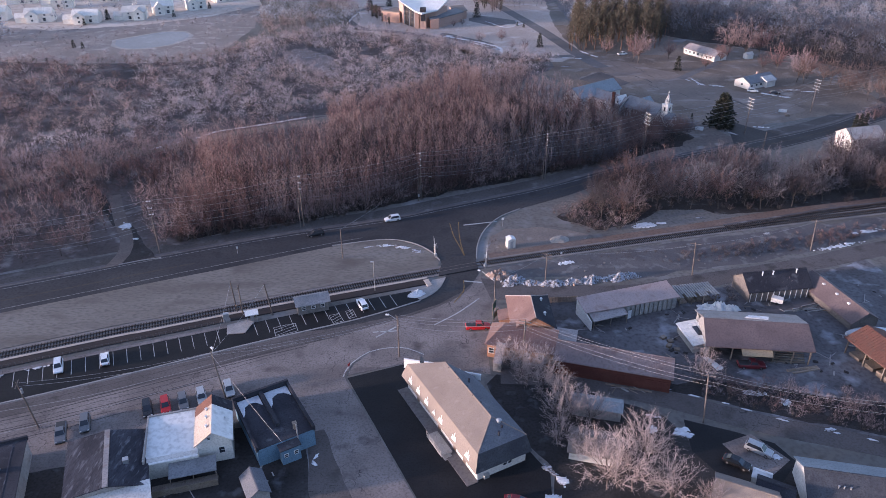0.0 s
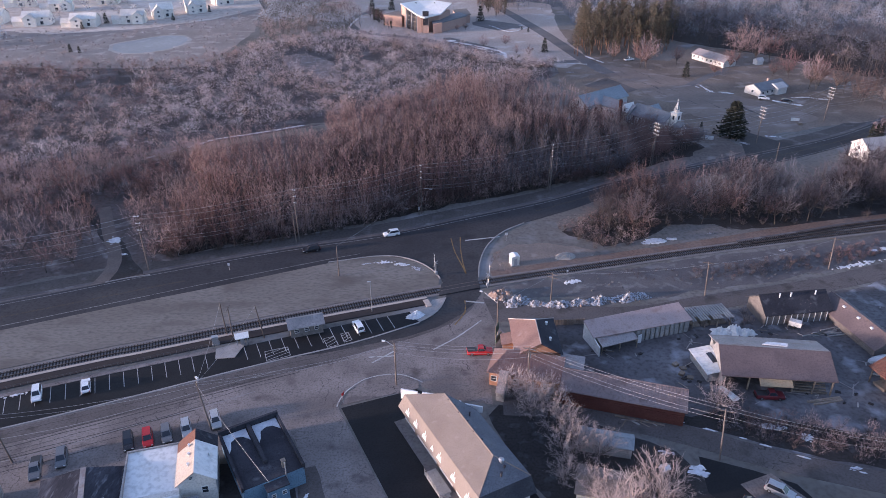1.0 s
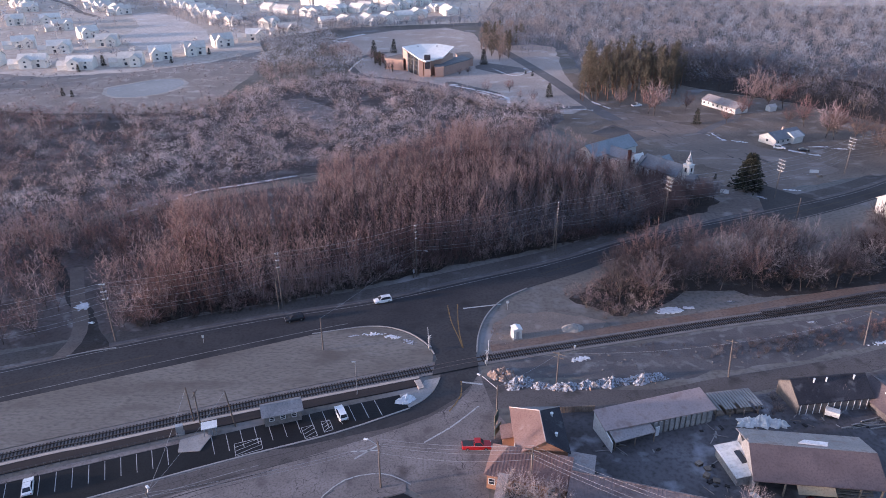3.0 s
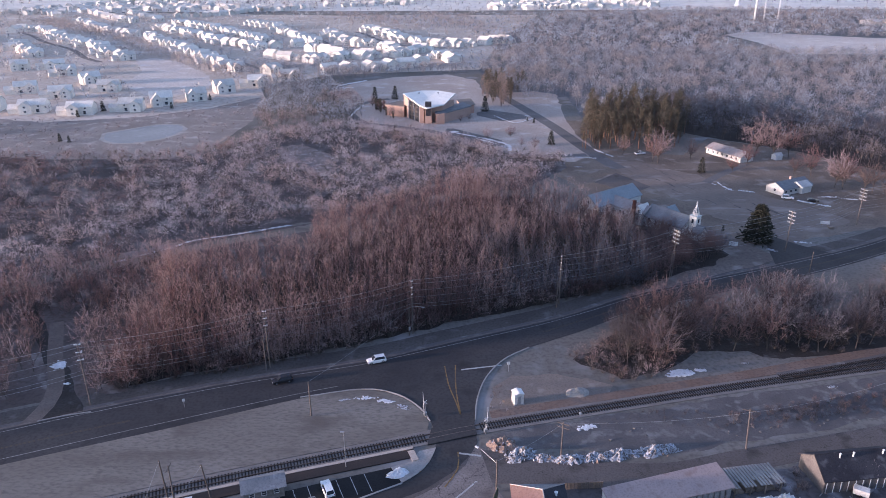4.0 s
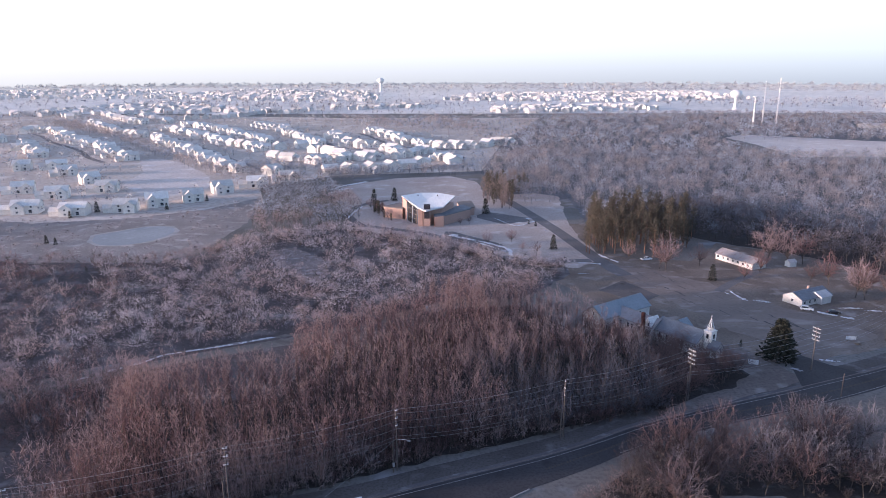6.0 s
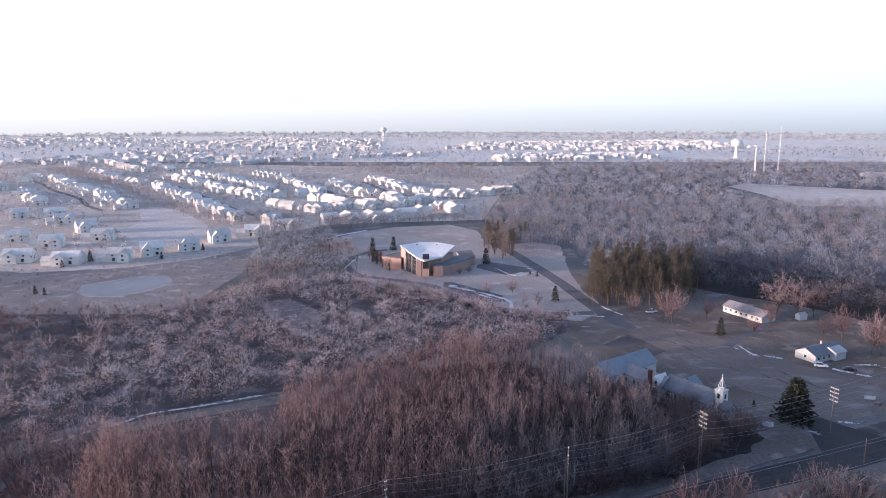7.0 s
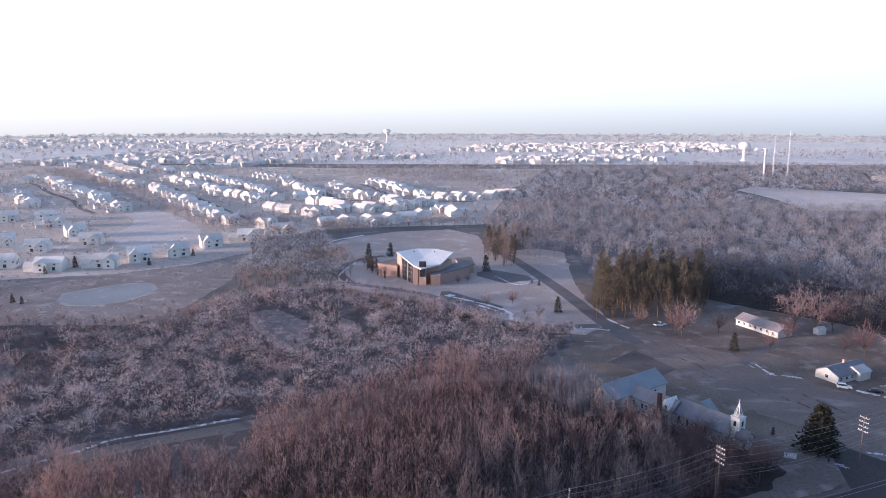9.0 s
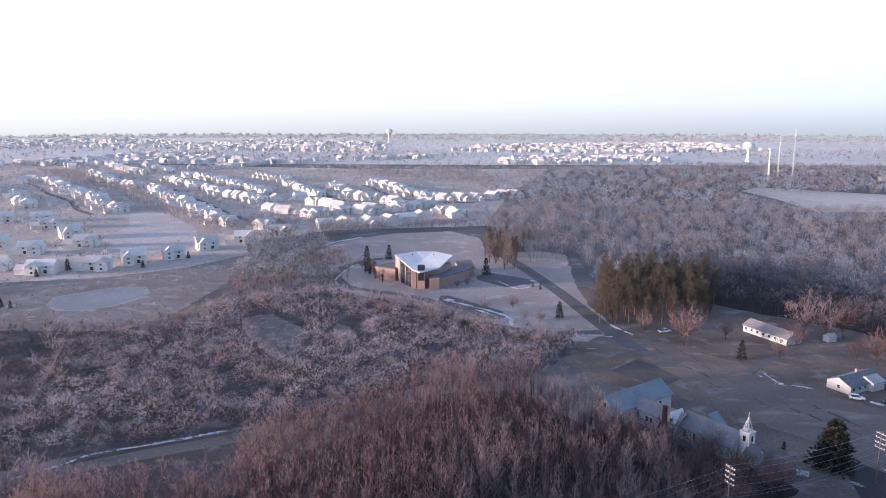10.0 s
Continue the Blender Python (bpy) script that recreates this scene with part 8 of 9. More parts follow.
for i, (x, y, s) in enumerate(LAWN_TREES):
    m = pose(x, y, 0, 0, 0, 63 * i) @ Matrix.Scale(s, 4)
    if i > 2:
        copy_thing(MAPLE[(i * 7 + i // 5) % 3], m)
for ob, (x, y, s) in zip(MAPLE, LAWN_TREES):
    ob.matrix_basis = pose(x, y, 0) @ Matrix.Scale(s, 4)
for x, y, s in ((-53.5, 506, 1.2), (-39.8, 510, 1.2), (21.6, 468, 1.25), (98.5, 252, 0.3), (115, 326.5, 0.95), (46, 437, 0.35), (49.5, 432, 0.4)):
    copy_thing(first, pose(x, y, 0, 0, 0, 3 * x) @ Matrix.Scale(s, 4))

# ---- poles and wires ----
def sag(a, b, drop, r=0.03, n=10):
    """One sagging strand with shared rings."""
    s = Shape()
    a, b = Vector(a), Vector(b)
    u = (b - a).cross(Vector((0, 0, 1))).normalized()
    for i in range(n + 1):
        t = i / n
        p = a.lerp(b, t) - Vector((0, 0, 4 * drop * t * (1 - t)))
        s.v += [tuple(p + u * r), tuple(p + Vector((0, 0, r))), tuple(p - u * r), tuple(p - Vector((0, 0, r)))]
        if i:
            k = 4 * (i - 1)
            s.f += [(k + j, k + (j + 1) % 4, k + 4 + (j + 1) % 4, k + 4 + j) for j in range(4)]
    return s


def wire(a, b, drop=1.0, r=0.03):
    return solid("overhead_wire", sag(a, b, drop, r), M_WIRE, "thin sagging overhead wire between poles", "wire", "overhead wires")


LINE = [(-117, 128), (-80.3, 143.8), (-43.8, 159.3), (-10.0, 176.0), (30.7, 191.9), (68.4, 212.0), (113, 233.5), (149.5, 257.6), (200, 285)]
heads = []
for k, (x, y) in enumerate(LINE):
    h = 15.6 if k < 6 else 14
    p = thing("utility_pole", "tall weathered wooden utility pole with angled insulator arms", "utility pole", pose(x, y, 0, 0, 0, 25), "highway poles")
    part("shaft", Shape().tube((0, 0, 0), (0, 0, h), 0.2, 0.13, 8), M_POLE, p)
    if k < 5:
        for i, z in enumerate((h - 0.3, h - 2.2, h - 4.1)):
            arm = Shape().tube((-0.5, -0.8, z + 0.6), (0.5, 0.8, z - 0.4), 0.12, n=6)
            a = part("insulator_arm", arm, M_TRIM, p)
            part("insulator", Shape().lathe((0.5, 0.8, z - 0.35), [(0.05, 0), (0.16, 0.1), (0.16, 0.3), (0.05, 0.4)], 8), M_METAL, a)
    else:
        for z in (h - 0.5, h - 1.7, h - 3.0, h - 4.2):
            a = part("crossarm", Shape().box(-0.09, -1.3, z, 0.09, 1.3, z + 0.2), M_GREYWALL, p)
            for yy in (-1.2, -0.5, 0.5, 1.2):
                part("insulator", Shape().lathe((0, yy, z + 0.2), [(0.05, 0), (0.1, 0.08), (0.04, 0.25)], 6), M_TRIM, a)
    if 1 < k < 6:
        part("stub_pole", Shape().tube((-1.0, -0.3, 0), (-1.0, -0.3, 8.4), 0.17, 0.14, 8), M_POLE, p)
    if k == 3:
        part("lamp_arm", Shape().tube((0, 0, 8.0), (1.4, -1.6, 8.6), 0.06).tube((1.4, -1.6, 8.6), (1.9, -2.1, 8.5), 0.06).block((2.1, -2.3, 8.45), (0.8, 0.3, 0.18), -48), M_METAL, p)
        part("meter_box", Shape().box(-1.25, -0.6, 1.6, -0.8, -0.3, 2.6), M_METAL, p)
    heads.append((x, y, h))
for (x0, y0, h0), (x1, y1, h1) in zip(heads, heads[1:]):
    for dz, d, drop in ((0.15, 0.0, 1.0), (-0.6, 0.7, 1.3), (-2.5, 0.7, 1.3), (-4.4, 0.7, 1.3), (-6.6, 0.1, 1.5), (-7.6, -0.1, 1.6)):
        wire((x0 + 0.42 * d, y0 - 0.9 * d, h0 + dz), (x1 + 0.42 * d, y1 - 0.9 * d, h1 + dz), drop, 0.038 if dz > 0 else 0.027)


def wood_pole(x, y, h, label, arms=0, lamp=None, lean=(0, 0), rot=0, xform=False):
    p = thing("wooden_pole", label, "utility pole", pose(x, y, 0, 0, 0, rot))
    part("shaft", Shape().tube((0, 0, 0), (lean[0], lean[1], h), 0.17, 0.12, 8), M_POLE, p)
    for i in range(arms):
        z = h - 0.5 - 0.9 * i
        part("crossarm", Shape().block((lean[0], lean[1], z), (0.14, 2.6, 0.16)), M_POLE, p)
    if lamp:
        s = Shape().tube((lean[0], lean[1], h - 0.9), (lamp[0] * 0.8, lamp[1] * 0.8, h + 0.3), 0.05, n=6)
        part("lamp_arm", s, M_METAL, p)
        part("lamp_head", Shape().block((lamp[0], lamp[1], h + 0.28), (0.7, 0.35, 0.2), math.degrees(math.atan2(lamp[1], lamp[0]))), M_TRIM, p)
    if xform:
        part("transformer", Shape().tube((lean[0] + 0.35, lean[1], h - 2.6), (lean[0] + 0.35, lean[1], h - 1.6), 0.25, n=10), M_METAL, p)
    return p


wood_pole(-13.1, 97.0, 10.5, "wooden street pole with crossarms and a lamp", 2, (-1.9, 1.0), rot=20)
wood_pole(-46.8, 84.4, 11.2, "leaning wooden street pole with a lamp", 0, (-1.2, 1.2), (-1.2, 0.4))
wood_pole(-79.8, 76.6, 11.0, "leaning wooden street pole", 1, None, (-1.0, 0.3), 15, True)
wood_pole(13.2, 96.0, 10.0, "wooden pole with crossarms beside the hall", 2, None, (0, 0), 70, True)
wood_pole(44.9, 76.1, 10.5, "leaning wooden pole beside the lower street", 1, None, (1.3, 0.8), 70)
wood_pole(59.7, 129.3, 9.0, "leaning wooden pole with a crossarm by the gravel street", 1, None, (1.0, 0.5), 70)
wood_pole(22.0, 126.5, 8.6, "wooden pole with crossarms by rubble heaps", 2, None, (0, 0), 60)
wood_pole(95.5, 141.5, 9.0, "wooden pole with a crossarm by the gravel street", 1, None, (0.6, 0.4), 70)
wood_pole(-30.2, 139.9, 8.8, "wooden guy pole on the verge")
wood_pole(8.6, 116.6, 7.5, "wooden pole with a long lamp arm", 0, (-3.6, 3.2))
wood_pole(-52.0, 114.6, 8.6, "slim wooden pole by the platform", 0, None, (-0.4, 0))
wood_pole(-50.6, 114.0, 8.0, "slim wooden pole by the platform", 1)
wood_pole(-43.4, 113.4, 8.2, "leaning wooden pole by the platform", 0, None, (-1.2, 0.6))
wood_pole(112.7, 215.6, 7.0, "short wooden pole beside the highway")
wood_pole(75, 68, 10, "leaning wooden pole beside the lower street", 1, None, (1.2, 0.6), 70)
lampost = thing("lamp_post", "slim metal lamp post on the platform", "lamp post", pose(-20.3, 123.2, 0))
part("post", Shape().tube((0, 0, 0), (0, 0, 8.4), 0.09, 0.06, 8), M_METAL, lampost)
part("lamp_head", Shape().block((-0.3, 0, 8.45), (0.8, 0.3, 0.16)), M_METAL, lampost)
for a, b, d in (((-30.2, 139.9, 8.7), (-10.0, 176.0, 8.4), 0.6), ((-13.1, 97.0, 10), (13.2, 96.0, 9.6), 0.7), ((-12.8, 98.2, 10), (13.6, 97.0, 9.6), 0.8), ((-12.9, 97.5, 9.1), (13.2, 96.4, 8.6), 1.0), ((-13.3, 96, 9), (13, 95.2, 8.2), 1.2),
                ((13.2, 96, 9.6), (46.2, 76.9, 10.2), 0.8), ((13.4, 97, 9.6), (46.4, 77.9, 10.2), 0.9), ((13.2, 96, 8.4), (46.2, 76.9, 8.8), 1.1), ((13.2, 96, 7.6), (46.2, 76.9, 8.0), 1.2), ((46.2, 76.9, 10.2), (76.2, 68.6, 9.8), 0.8), ((46.4, 77.9, 10.2), (76.4, 69.6, 9.8), 0.9), ((46.2, 76.9, 8.8), (76.2, 68.6, 8.2), 1.0),
                ((-48, 84.8, 11), (-13.1, 97, 10), 0.9), ((-48, 84.8, 10.4), (-13.1, 97, 9.4), 1.0), ((-48, 84.8, 11), (-80.8, 76.9, 10.6), 0.8), ((-48, 84.8, 10.2), (-80.8, 76.9, 9.8), 0.9), ((-48, 84.8, 10.8), (-44.6, 114.0, 8.0), 0.7), ((-48, 84.8, 10.6), (-52.4, 114.6, 8.4), 0.7), ((-48, 84.8, 10.5), (-31.5, 66.5, 5.5), 0.5),
                ((8.6, 116.6, 7.2), (22, 126.5, 8.2), 0.5), ((22, 126.5, 8.3), (60.7, 129.8, 8.7), 1.0), ((60.7, 129.8, 8.7), (96.1, 141.9, 8.8), 1.0)):
    wire(a, b, d, 0.026)


# ---- vehicles ----
M_RIM = paint("alloy_rim", (0.35, 0.35, 0.36), 0.4, 0.8, 0.7)
M_LAMP = paint("clear_lamp_glass", (0.7, 0.7, 0.72), 0.15)
M_TAIL = paint("red_lamp_glass", (0.35, 0.02, 0.02), 0.2)
M_PLASTIC = paint("black_bumper_plastic", (0.03, 0.03, 0.032), 0.6)


def loft(rings):
    """A skin over cross-sections of equal size, with closed ends."""
    s, n = Shape(), len(rings[0])
    for r in rings:
        s.v += r
    for a in range(len(rings) - 1):
        for i in range(n):
            j = (i + 1) % n
            s.f.append((a * n + i, a * n + j, (a + 1) * n + j, (a + 1) * n + i))
    s.f.append(tuple(range(n - 1, -1, -1)))
    s.f.append(tuple(range((len(rings) - 1) * n, len(rings) * n)))
    return s


def vehicle(name, label, col, kind, m):
    """A car along local x, nose towards +x. kind: sedan, suv or pickup."""
    L, W, belt, roof = {"sedan": (4.6, 1.78, 0.92, 1.42), "suv": (4.7, 1.86, 1.02, 1.70), "pickup": (5.6, 1.95, 1.08, 1.78)}[kind]
    p = M_PAINTS[col]
    v = thing(name, label, "pickup truck" if kind == "pickup" else "car", m)
    rings = []
    for x, w, z0, z1 in ((-0.5, 0.84, 0.45, belt * 0.88), (-0.47, 0.95, 0.3, belt * 0.97), (-0.2, 1.0, 0.26, belt), (0.15, 1.0, 0.26, belt), (0.36, 0.98, 0.27, belt * 0.92), (0.47, 0.92, 0.3, belt * 0.82), (0.5, 0.8, 0.42, belt * 0.68)):
        X, hw = x * L, w * W / 2
        rings.append([(X, -hw, z0), (X, hw, z0), (X, hw, z1 - 0.12), (X, hw * 0.93, z1), (X, -hw * 0.93, z1), (X, -hw, z1 - 0.12)])
    part("body", loft(rings), p, v)
    spans = {"sedan": ((-0.40, -0.24, 0.06, 0.24)), "suv": ((-0.48, -0.42, 0.08, 0.25)), "pickup": ((-0.10, -0.07, 0.13, 0.25))}[kind]
    xa, xb, xc, xd = [q * L for q in spans]
    hw, tw = W / 2 * 0.9, W / 2 * 0.72
    lo, hi = belt - 0.03, roof
    part("cabin", loft([[(xb, -tw, hi), (xb, tw, hi), (xa, hw, lo), (xa, -hw, lo)], [(xc, -tw, hi), (xc, tw, hi), (xd, hw, lo), (xd, -hw, lo)]]), p, v)

    def pane(nm, q):
        c = sum((Vector(t) for t in q), Vector()) / 4
        nrm = (Vector(q[1]) - Vector(q[0])).cross(Vector(q[3]) - Vector(q[0])).normalized()
        if nrm.dot(c - Vector((0, 0, 0.9))) < 0:
            nrm = -nrm
        qq = [c + (Vector(t) - c) * 0.86 + nrm * 0.015 for t in q]
        part(nm, Shape().hexa([t - nrm * 0.02 for t in qq] + qq), M_GLASS, v)

    pane("windscreen", [(xd, -hw, lo), (xd, hw, lo), (xc, tw, hi), (xc, -tw, hi)])
    pane("rear_window", [(xa, -hw, lo), (xa, hw, lo), (xb, tw, hi), (xb, -tw, hi)])
    for sd in (-1, 1):
        pane("side_window", [(xa, sd * hw, lo), (xd, sd * hw, lo), (xc, sd * tw, hi), (xb, sd * tw, hi)])
    if kind == "pickup":
        part("cargo_bed", Shape().box(-0.48 * L, -hw * 0.9, belt - 0.02, -0.11 * L, hw * 0.9, belt + 0.03), M_PLASTIC, v)
    for sx in (-0.31, 0.31):
        for sd in (-1, 1):
            wh = part("wheel", Shape().tube((sx * L, sd * (W / 2 - 0.22), 0.33), (sx * L, sd * (W / 2 + 0.01), 0.33), 0.33, n=14), M_TYRE, v)
            part("rim", Shape().tube((sx * L, sd * (W / 2 - 0.02), 0.33), (sx * L, sd * (W / 2 + 0.02), 0.33), 0.2, n=10), M_RIM, wh)
    for sd in (-1, 1):
        part("headlight", Shape().block((0.488 * L, sd * W * 0.35, belt * 0.7), (0.12, 0.34, 0.14)), M_LAMP, v)
        part("tail_light", Shape().block((-0.49 * L, sd * W * 0.38, belt * 0.8), (0.1, 0.2, 0.2)), M_TAIL, v)
    part("bumper", Shape().box(0.485 * L, -W * 0.4, 0.34, 0.51 * L, W * 0.4, 0.52), M_PLASTIC, v)
    part("bumper", Shape().box(-0.51 * L, -W * 0.42, 0.36, -0.48 * L, W * 0.42, 0.56), M_PLASTIC, v)
    return v


M_PAINTS = {"white": paint("white_car_paint", (0.72, 0.73, 0.75), 0.25, 0.92), "silver": paint("silver_car_paint", (0.42, 0.43, 0.44), 0.3, 0.9, 0.3), "black": paint("black_car_paint", (0.02, 0.02, 0.024), 0.25, 0.9), "red": paint("red_car_paint", (0.45, 0.018, 0.022), 0.3, 0.9), "grey": paint("grey_car_paint", (0.14, 0.145, 0.155), 0.3, 0.9), "maroon": paint("maroon_car_paint", (0.13, 0.015, 0.02), 0.35, 0.9)}
for nm, lb, col, kd, x, y, a in (
        ("car", "white hatchback parked in a station stall", "white", "suv", -84.3, 94.2, -66), ("car", "white sedan parked in a station stall", "white", "sedan", -75.6, 96.6, 114), ("car", "white car parked near the station shelter", "white", "suv", -22.8, 116.6, 114),
        ("car", "white car driving on the highway", "white", "suv", -18.2, 161.9, 200), ("car", "dark car driving on the highway", "black", "suv", -39.4, 153.0, 202),
        ("pickup", "bright red pickup truck parked by the hall", "red", "pickup", 4.2, 107.2, 2), ("car", "dark grey car parked by the shops", "grey", "suv", -71.2, 77.0, -68), ("pickup", "grey pickup parked by the shops", "grey", "pickup", -74.6, 74.6, -68),
        ("car", "dark car parked by the shops", "black", "suv", -60.9, 80.9, -66), ("car", "red car parked by the shops", "red", "suv", -57.7, 81.8, -66), ("car", "silver-grey car parked by the shops", "grey", "suv", -54.6, 82.8, -66), ("car", "pale silver car parked by the shops", "silver", "suv", -51.4, 84.2, -66), ("car", "silver car parked by the blue shop", "silver", "suv", -46.6, 86.4, -66),
        ("car", "silver wagon parked on a driveway", "silver", "suv", 52.2, 68.6, -38), ("car", "black sedan parked on a driveway", "black", "sedan", 47.2, 65.6, -38), ("car", "red-brown car parked behind the motel", "maroon", "sedan", 8.2, 57.6, -12), ("pickup", "maroon pickup parked before the barn", "maroon", "pickup", 60.2, 92.4, -4),
        ("car", "white car parked before the ranch house", "white", "suv", 137.5, 288, -20), ("car", "black car parked before the ranch house", "black", "sedan", 146.0, 284.5, -10), ("pickup", "white pickup parked by pines", "white", "pickup", 94.8, 358.6, 20)):
    vehicle(nm, lb, col, kd, pose(x, y, 0.07, 0, 0, a))


# ---- heaps of snow and rubble ----
def heap(name, label, category, x, y, rx, ry, h, mat, rot=0, seed=0, rough=0.5, n=30):
    """An uneven, clodded heap with a ragged rim."""
    s = Shape()
    rings = 9
    m = Matrix.Rotation(radians(rot), 3, "Z")
    for k in range(rings + 1):
        q = 1 - k / rings
        for i in range(n):
            a = 2 * math.pi * i / n
            f = 1 + rough * (0.6 * noise.noise((math.cos(a) * 1.4 + seed, math.sin(a) * 1.4, seed * 1.7)) + 0.45 * noise.noise((math.cos(a) * 4 + seed, math.sin(a) * 4, seed * 2.7)))
            v = m @ Vector((math.cos(a) * rx * q * f, math.sin(a) * ry * q * f, 0))
            lump = 0.9 * noise.noise((v.x * 0.8 + seed, v.y * 0.8, 3.1)) + 0.7 * noise.noise((v.x * 2.3 + seed, v.y * 2.3, 7.1))
            z = h * (1 - q ** 1.5) * (1 + 1.3 * rough * lump) if k else -0.05
            s.v.append((x + v.x, y + v.y, max(z, -0.05) + (0.05 if k else 0)))
    for k in range(rings):
        for i in range(n):
            j = (i + 1) % n
            s.f.append((k * n + i, k * n + j, (k + 1) * n + j, (k + 1) * n + i))
    return solid(name, s, mat, label, category)


def snow_bits(x, y, rx, ry, rot, seed):
    """A melting snow patch: ragged flat remnants of many sizes strewn over an oval."""
    r = np.random.RandomState(seed)
    m = Matrix.Rotation(radians(rot), 3, "Z")
    s = Shape()
    for k in range(int(10 + 5 * min(6, rx * ry))):
        a, q = 6.283 * r.rand(), r.rand() ** 0.7
        c = m @ Vector((math.cos(a) * rx * q, math.sin(a) * ry * q, 0))
        w = (0.5 - 0.38 * q) * min(rx, ry, 1.6) * (0.6 + 0.9 * r.rand())
        n = 9
        rim = [(1 + 0.45 * r.normal()) for i in range(n)]
        pts = [(x + c.x + w * 1.5 * max(0.35, f) * math.cos(6.283 * i / n), y + c.y + w * max(0.35, f) * math.sin(6.283 * i / n)) for i, f in enumerate(rim)]
        s.prism(pts, -0.05, 0.085 + 0.07 * r.rand() + 0.012 * (k % 5))
    return solid("snow_patch", s, M_SNOW if seed % 3 else M_DIRTYSNOW, "thin broken patch of old snow on the ground", "snow", kind="stuff")


def snow_strip(pts, w, seed):
    """Ploughed snow left along an edge, in broken lengths."""
    r = np.random.RandomState(seed)
    c = curve(pts, 0.9)
    s = Shape()
    for k, (x, y) in enumerate(c):
        if r.rand() < 0.16:
            continue
        q = w * (0.5 + 0.8 * r.rand())
        rim = [(x + r.normal(0, 0.15) + q * max(0.4, 1 + 0.3 * r.normal()) * math.cos(0.7854 * i), y + r.normal(0, 0.1) + q * max(0.4, 1 + 0.3 * r.normal()) * math.sin(0.7854 * i)) for i in range(8)]
        s.prism(rim, -0.05, 0.11 + 0.13 * r.rand() + 0.006 * (k % 7))
    return solid("snow_strip", s, M_SNOW, "broken line of old snow along an edge", "snow", kind="stuff")


def chunk_mesh(mat, seed, size=0.4):
    """A broken lump with uneven corners."""
    r = np.random.RandomState(seed)
    p = [(sx * size * (0.6 + 0.7 * r.rand()), sy * size * (0.6 + 0.7 * r.rand()), sz * size * (0.4 + 0.6 * r.rand())) for sz in (-1, 1) for sx, sy in ((-1, -1), (1, -1), (1, 1), (-1, 1))]
    return Shape().hexa(p).mesh("chunk", mat)


CHUNKS = {"snow": [chunk_mesh(M_DIRTYSNOW, 1), chunk_mesh(M_DIRTYSNOW, 2), chunk_mesh(M_DIRTYSNOW, 3), chunk_mesh(M_RUBBLE, 4), chunk_mesh(M_DIRTYSNOW, 5), chunk_mesh(M_DIRTYSNOW, 10)], "tan": [chunk_mesh(M_RUBBLE, 6), chunk_mesh(M_RUBBLE, 7), chunk_mesh(M_SAND, 8), chunk_mesh(M_DIRTYSNOW, 9)]}
rk = np.random.RandomState(61)
for i, (x, y, rx, ry, h, r, kind_) in enumerate(((10.6, 130.0, 2.6, 1.9, 1.3, 30, "tan"), (14.2, 127.0, 3.0, 1.8, 1.2, 20, "snow"), (18.6, 126.2, 2.6, 1.0, 0.7, 0, "snow"), (24.0, 125.6, 3.2, 1.3, 0.9, 5, "snow"), (28.6, 126.4, 3.0, 1.3, 1.0, 8, "snow"), (33.6, 127.2, 3.0, 1.5, 1.1, 8, "snow"), (41.4, 128.4, 4.4, 1.7, 1.1, 14, "snow"))):
    tan = kind_ == "tan"
    hp = heap("rubble_mound" if tan else "snow_mound", "tan rubble heap beside the gravel street" if tan else "dirty snow and rubble heap beside the gravel street", "heap", x, y, rx * 1.1, ry * 1.15, h * 1.05, M_RUBBLE if tan else M_DIRTYSNOW, r, 11 + i, 0.9)
    for k in range(40):
        ob = part("chunk", CHUNKS[kind_][rk.randint(len(CHUNKS[kind_]))], None, hp)
        ang, q = 6.283 * rk.rand(), math.sqrt(rk.rand()) * 1.15
        v = Matrix.Rotation(radians(r), 3, "Z") @ Vector((math.cos(ang) * rx * q, math.sin(ang) * ry * q, 0))
        ob.matrix_basis = pose(x + v.x, y + v.y, max(0.05, h * 0.75 * (1 - min(q, 1) ** 1.5)) + 0.06, 60 * rk.rand(), 60 * rk.rand(), 360 * rk.rand()) @ Matrix.Scale(0.2 + 0.6 * rk.rand() ** 1.8, 4)
for k, (pts, w) in enumerate((([(-0.5, 408), (14, 396.5), (29, 380), (30.5, 367)], 0.9), ([(27, 452), (38, 433), (50, 444)], 0.5), ([(-63.5, 450), (-62.4, 468), (-59.4, 489)], 0.6), ([(117, 310), (118.4, 301.5), (123, 299), (127, 297)], 0.5), ([(74, 368), (80, 355)], 0.5), ([(62, 353.6), (72, 351)], 0.4), ([(141, 285.5), (150, 278.5)], 0.6),
                               ([(-110, 223), (-96, 236), (-91, 242), (-77, 248.5), (-60, 257.5)], 0.45), ([(-90, 560), (-84, 572), (-70, 590)], 1.2))):
    snow_strip(pts, w, 400 + k)
heap("snow_mound", "white snow heap at the tip of the parking lot", "snow heap", -9.9, 121.4, 2.2, 1.4, 1.1, M_SNOW, 30, 31, 0.5)
heap("sand_mound", "pale heap of sand beside the track", "sand heap", 29.0, 148.9, 3.0, 1.9, 1.3, M_SAND, 10, 33, 0.3)
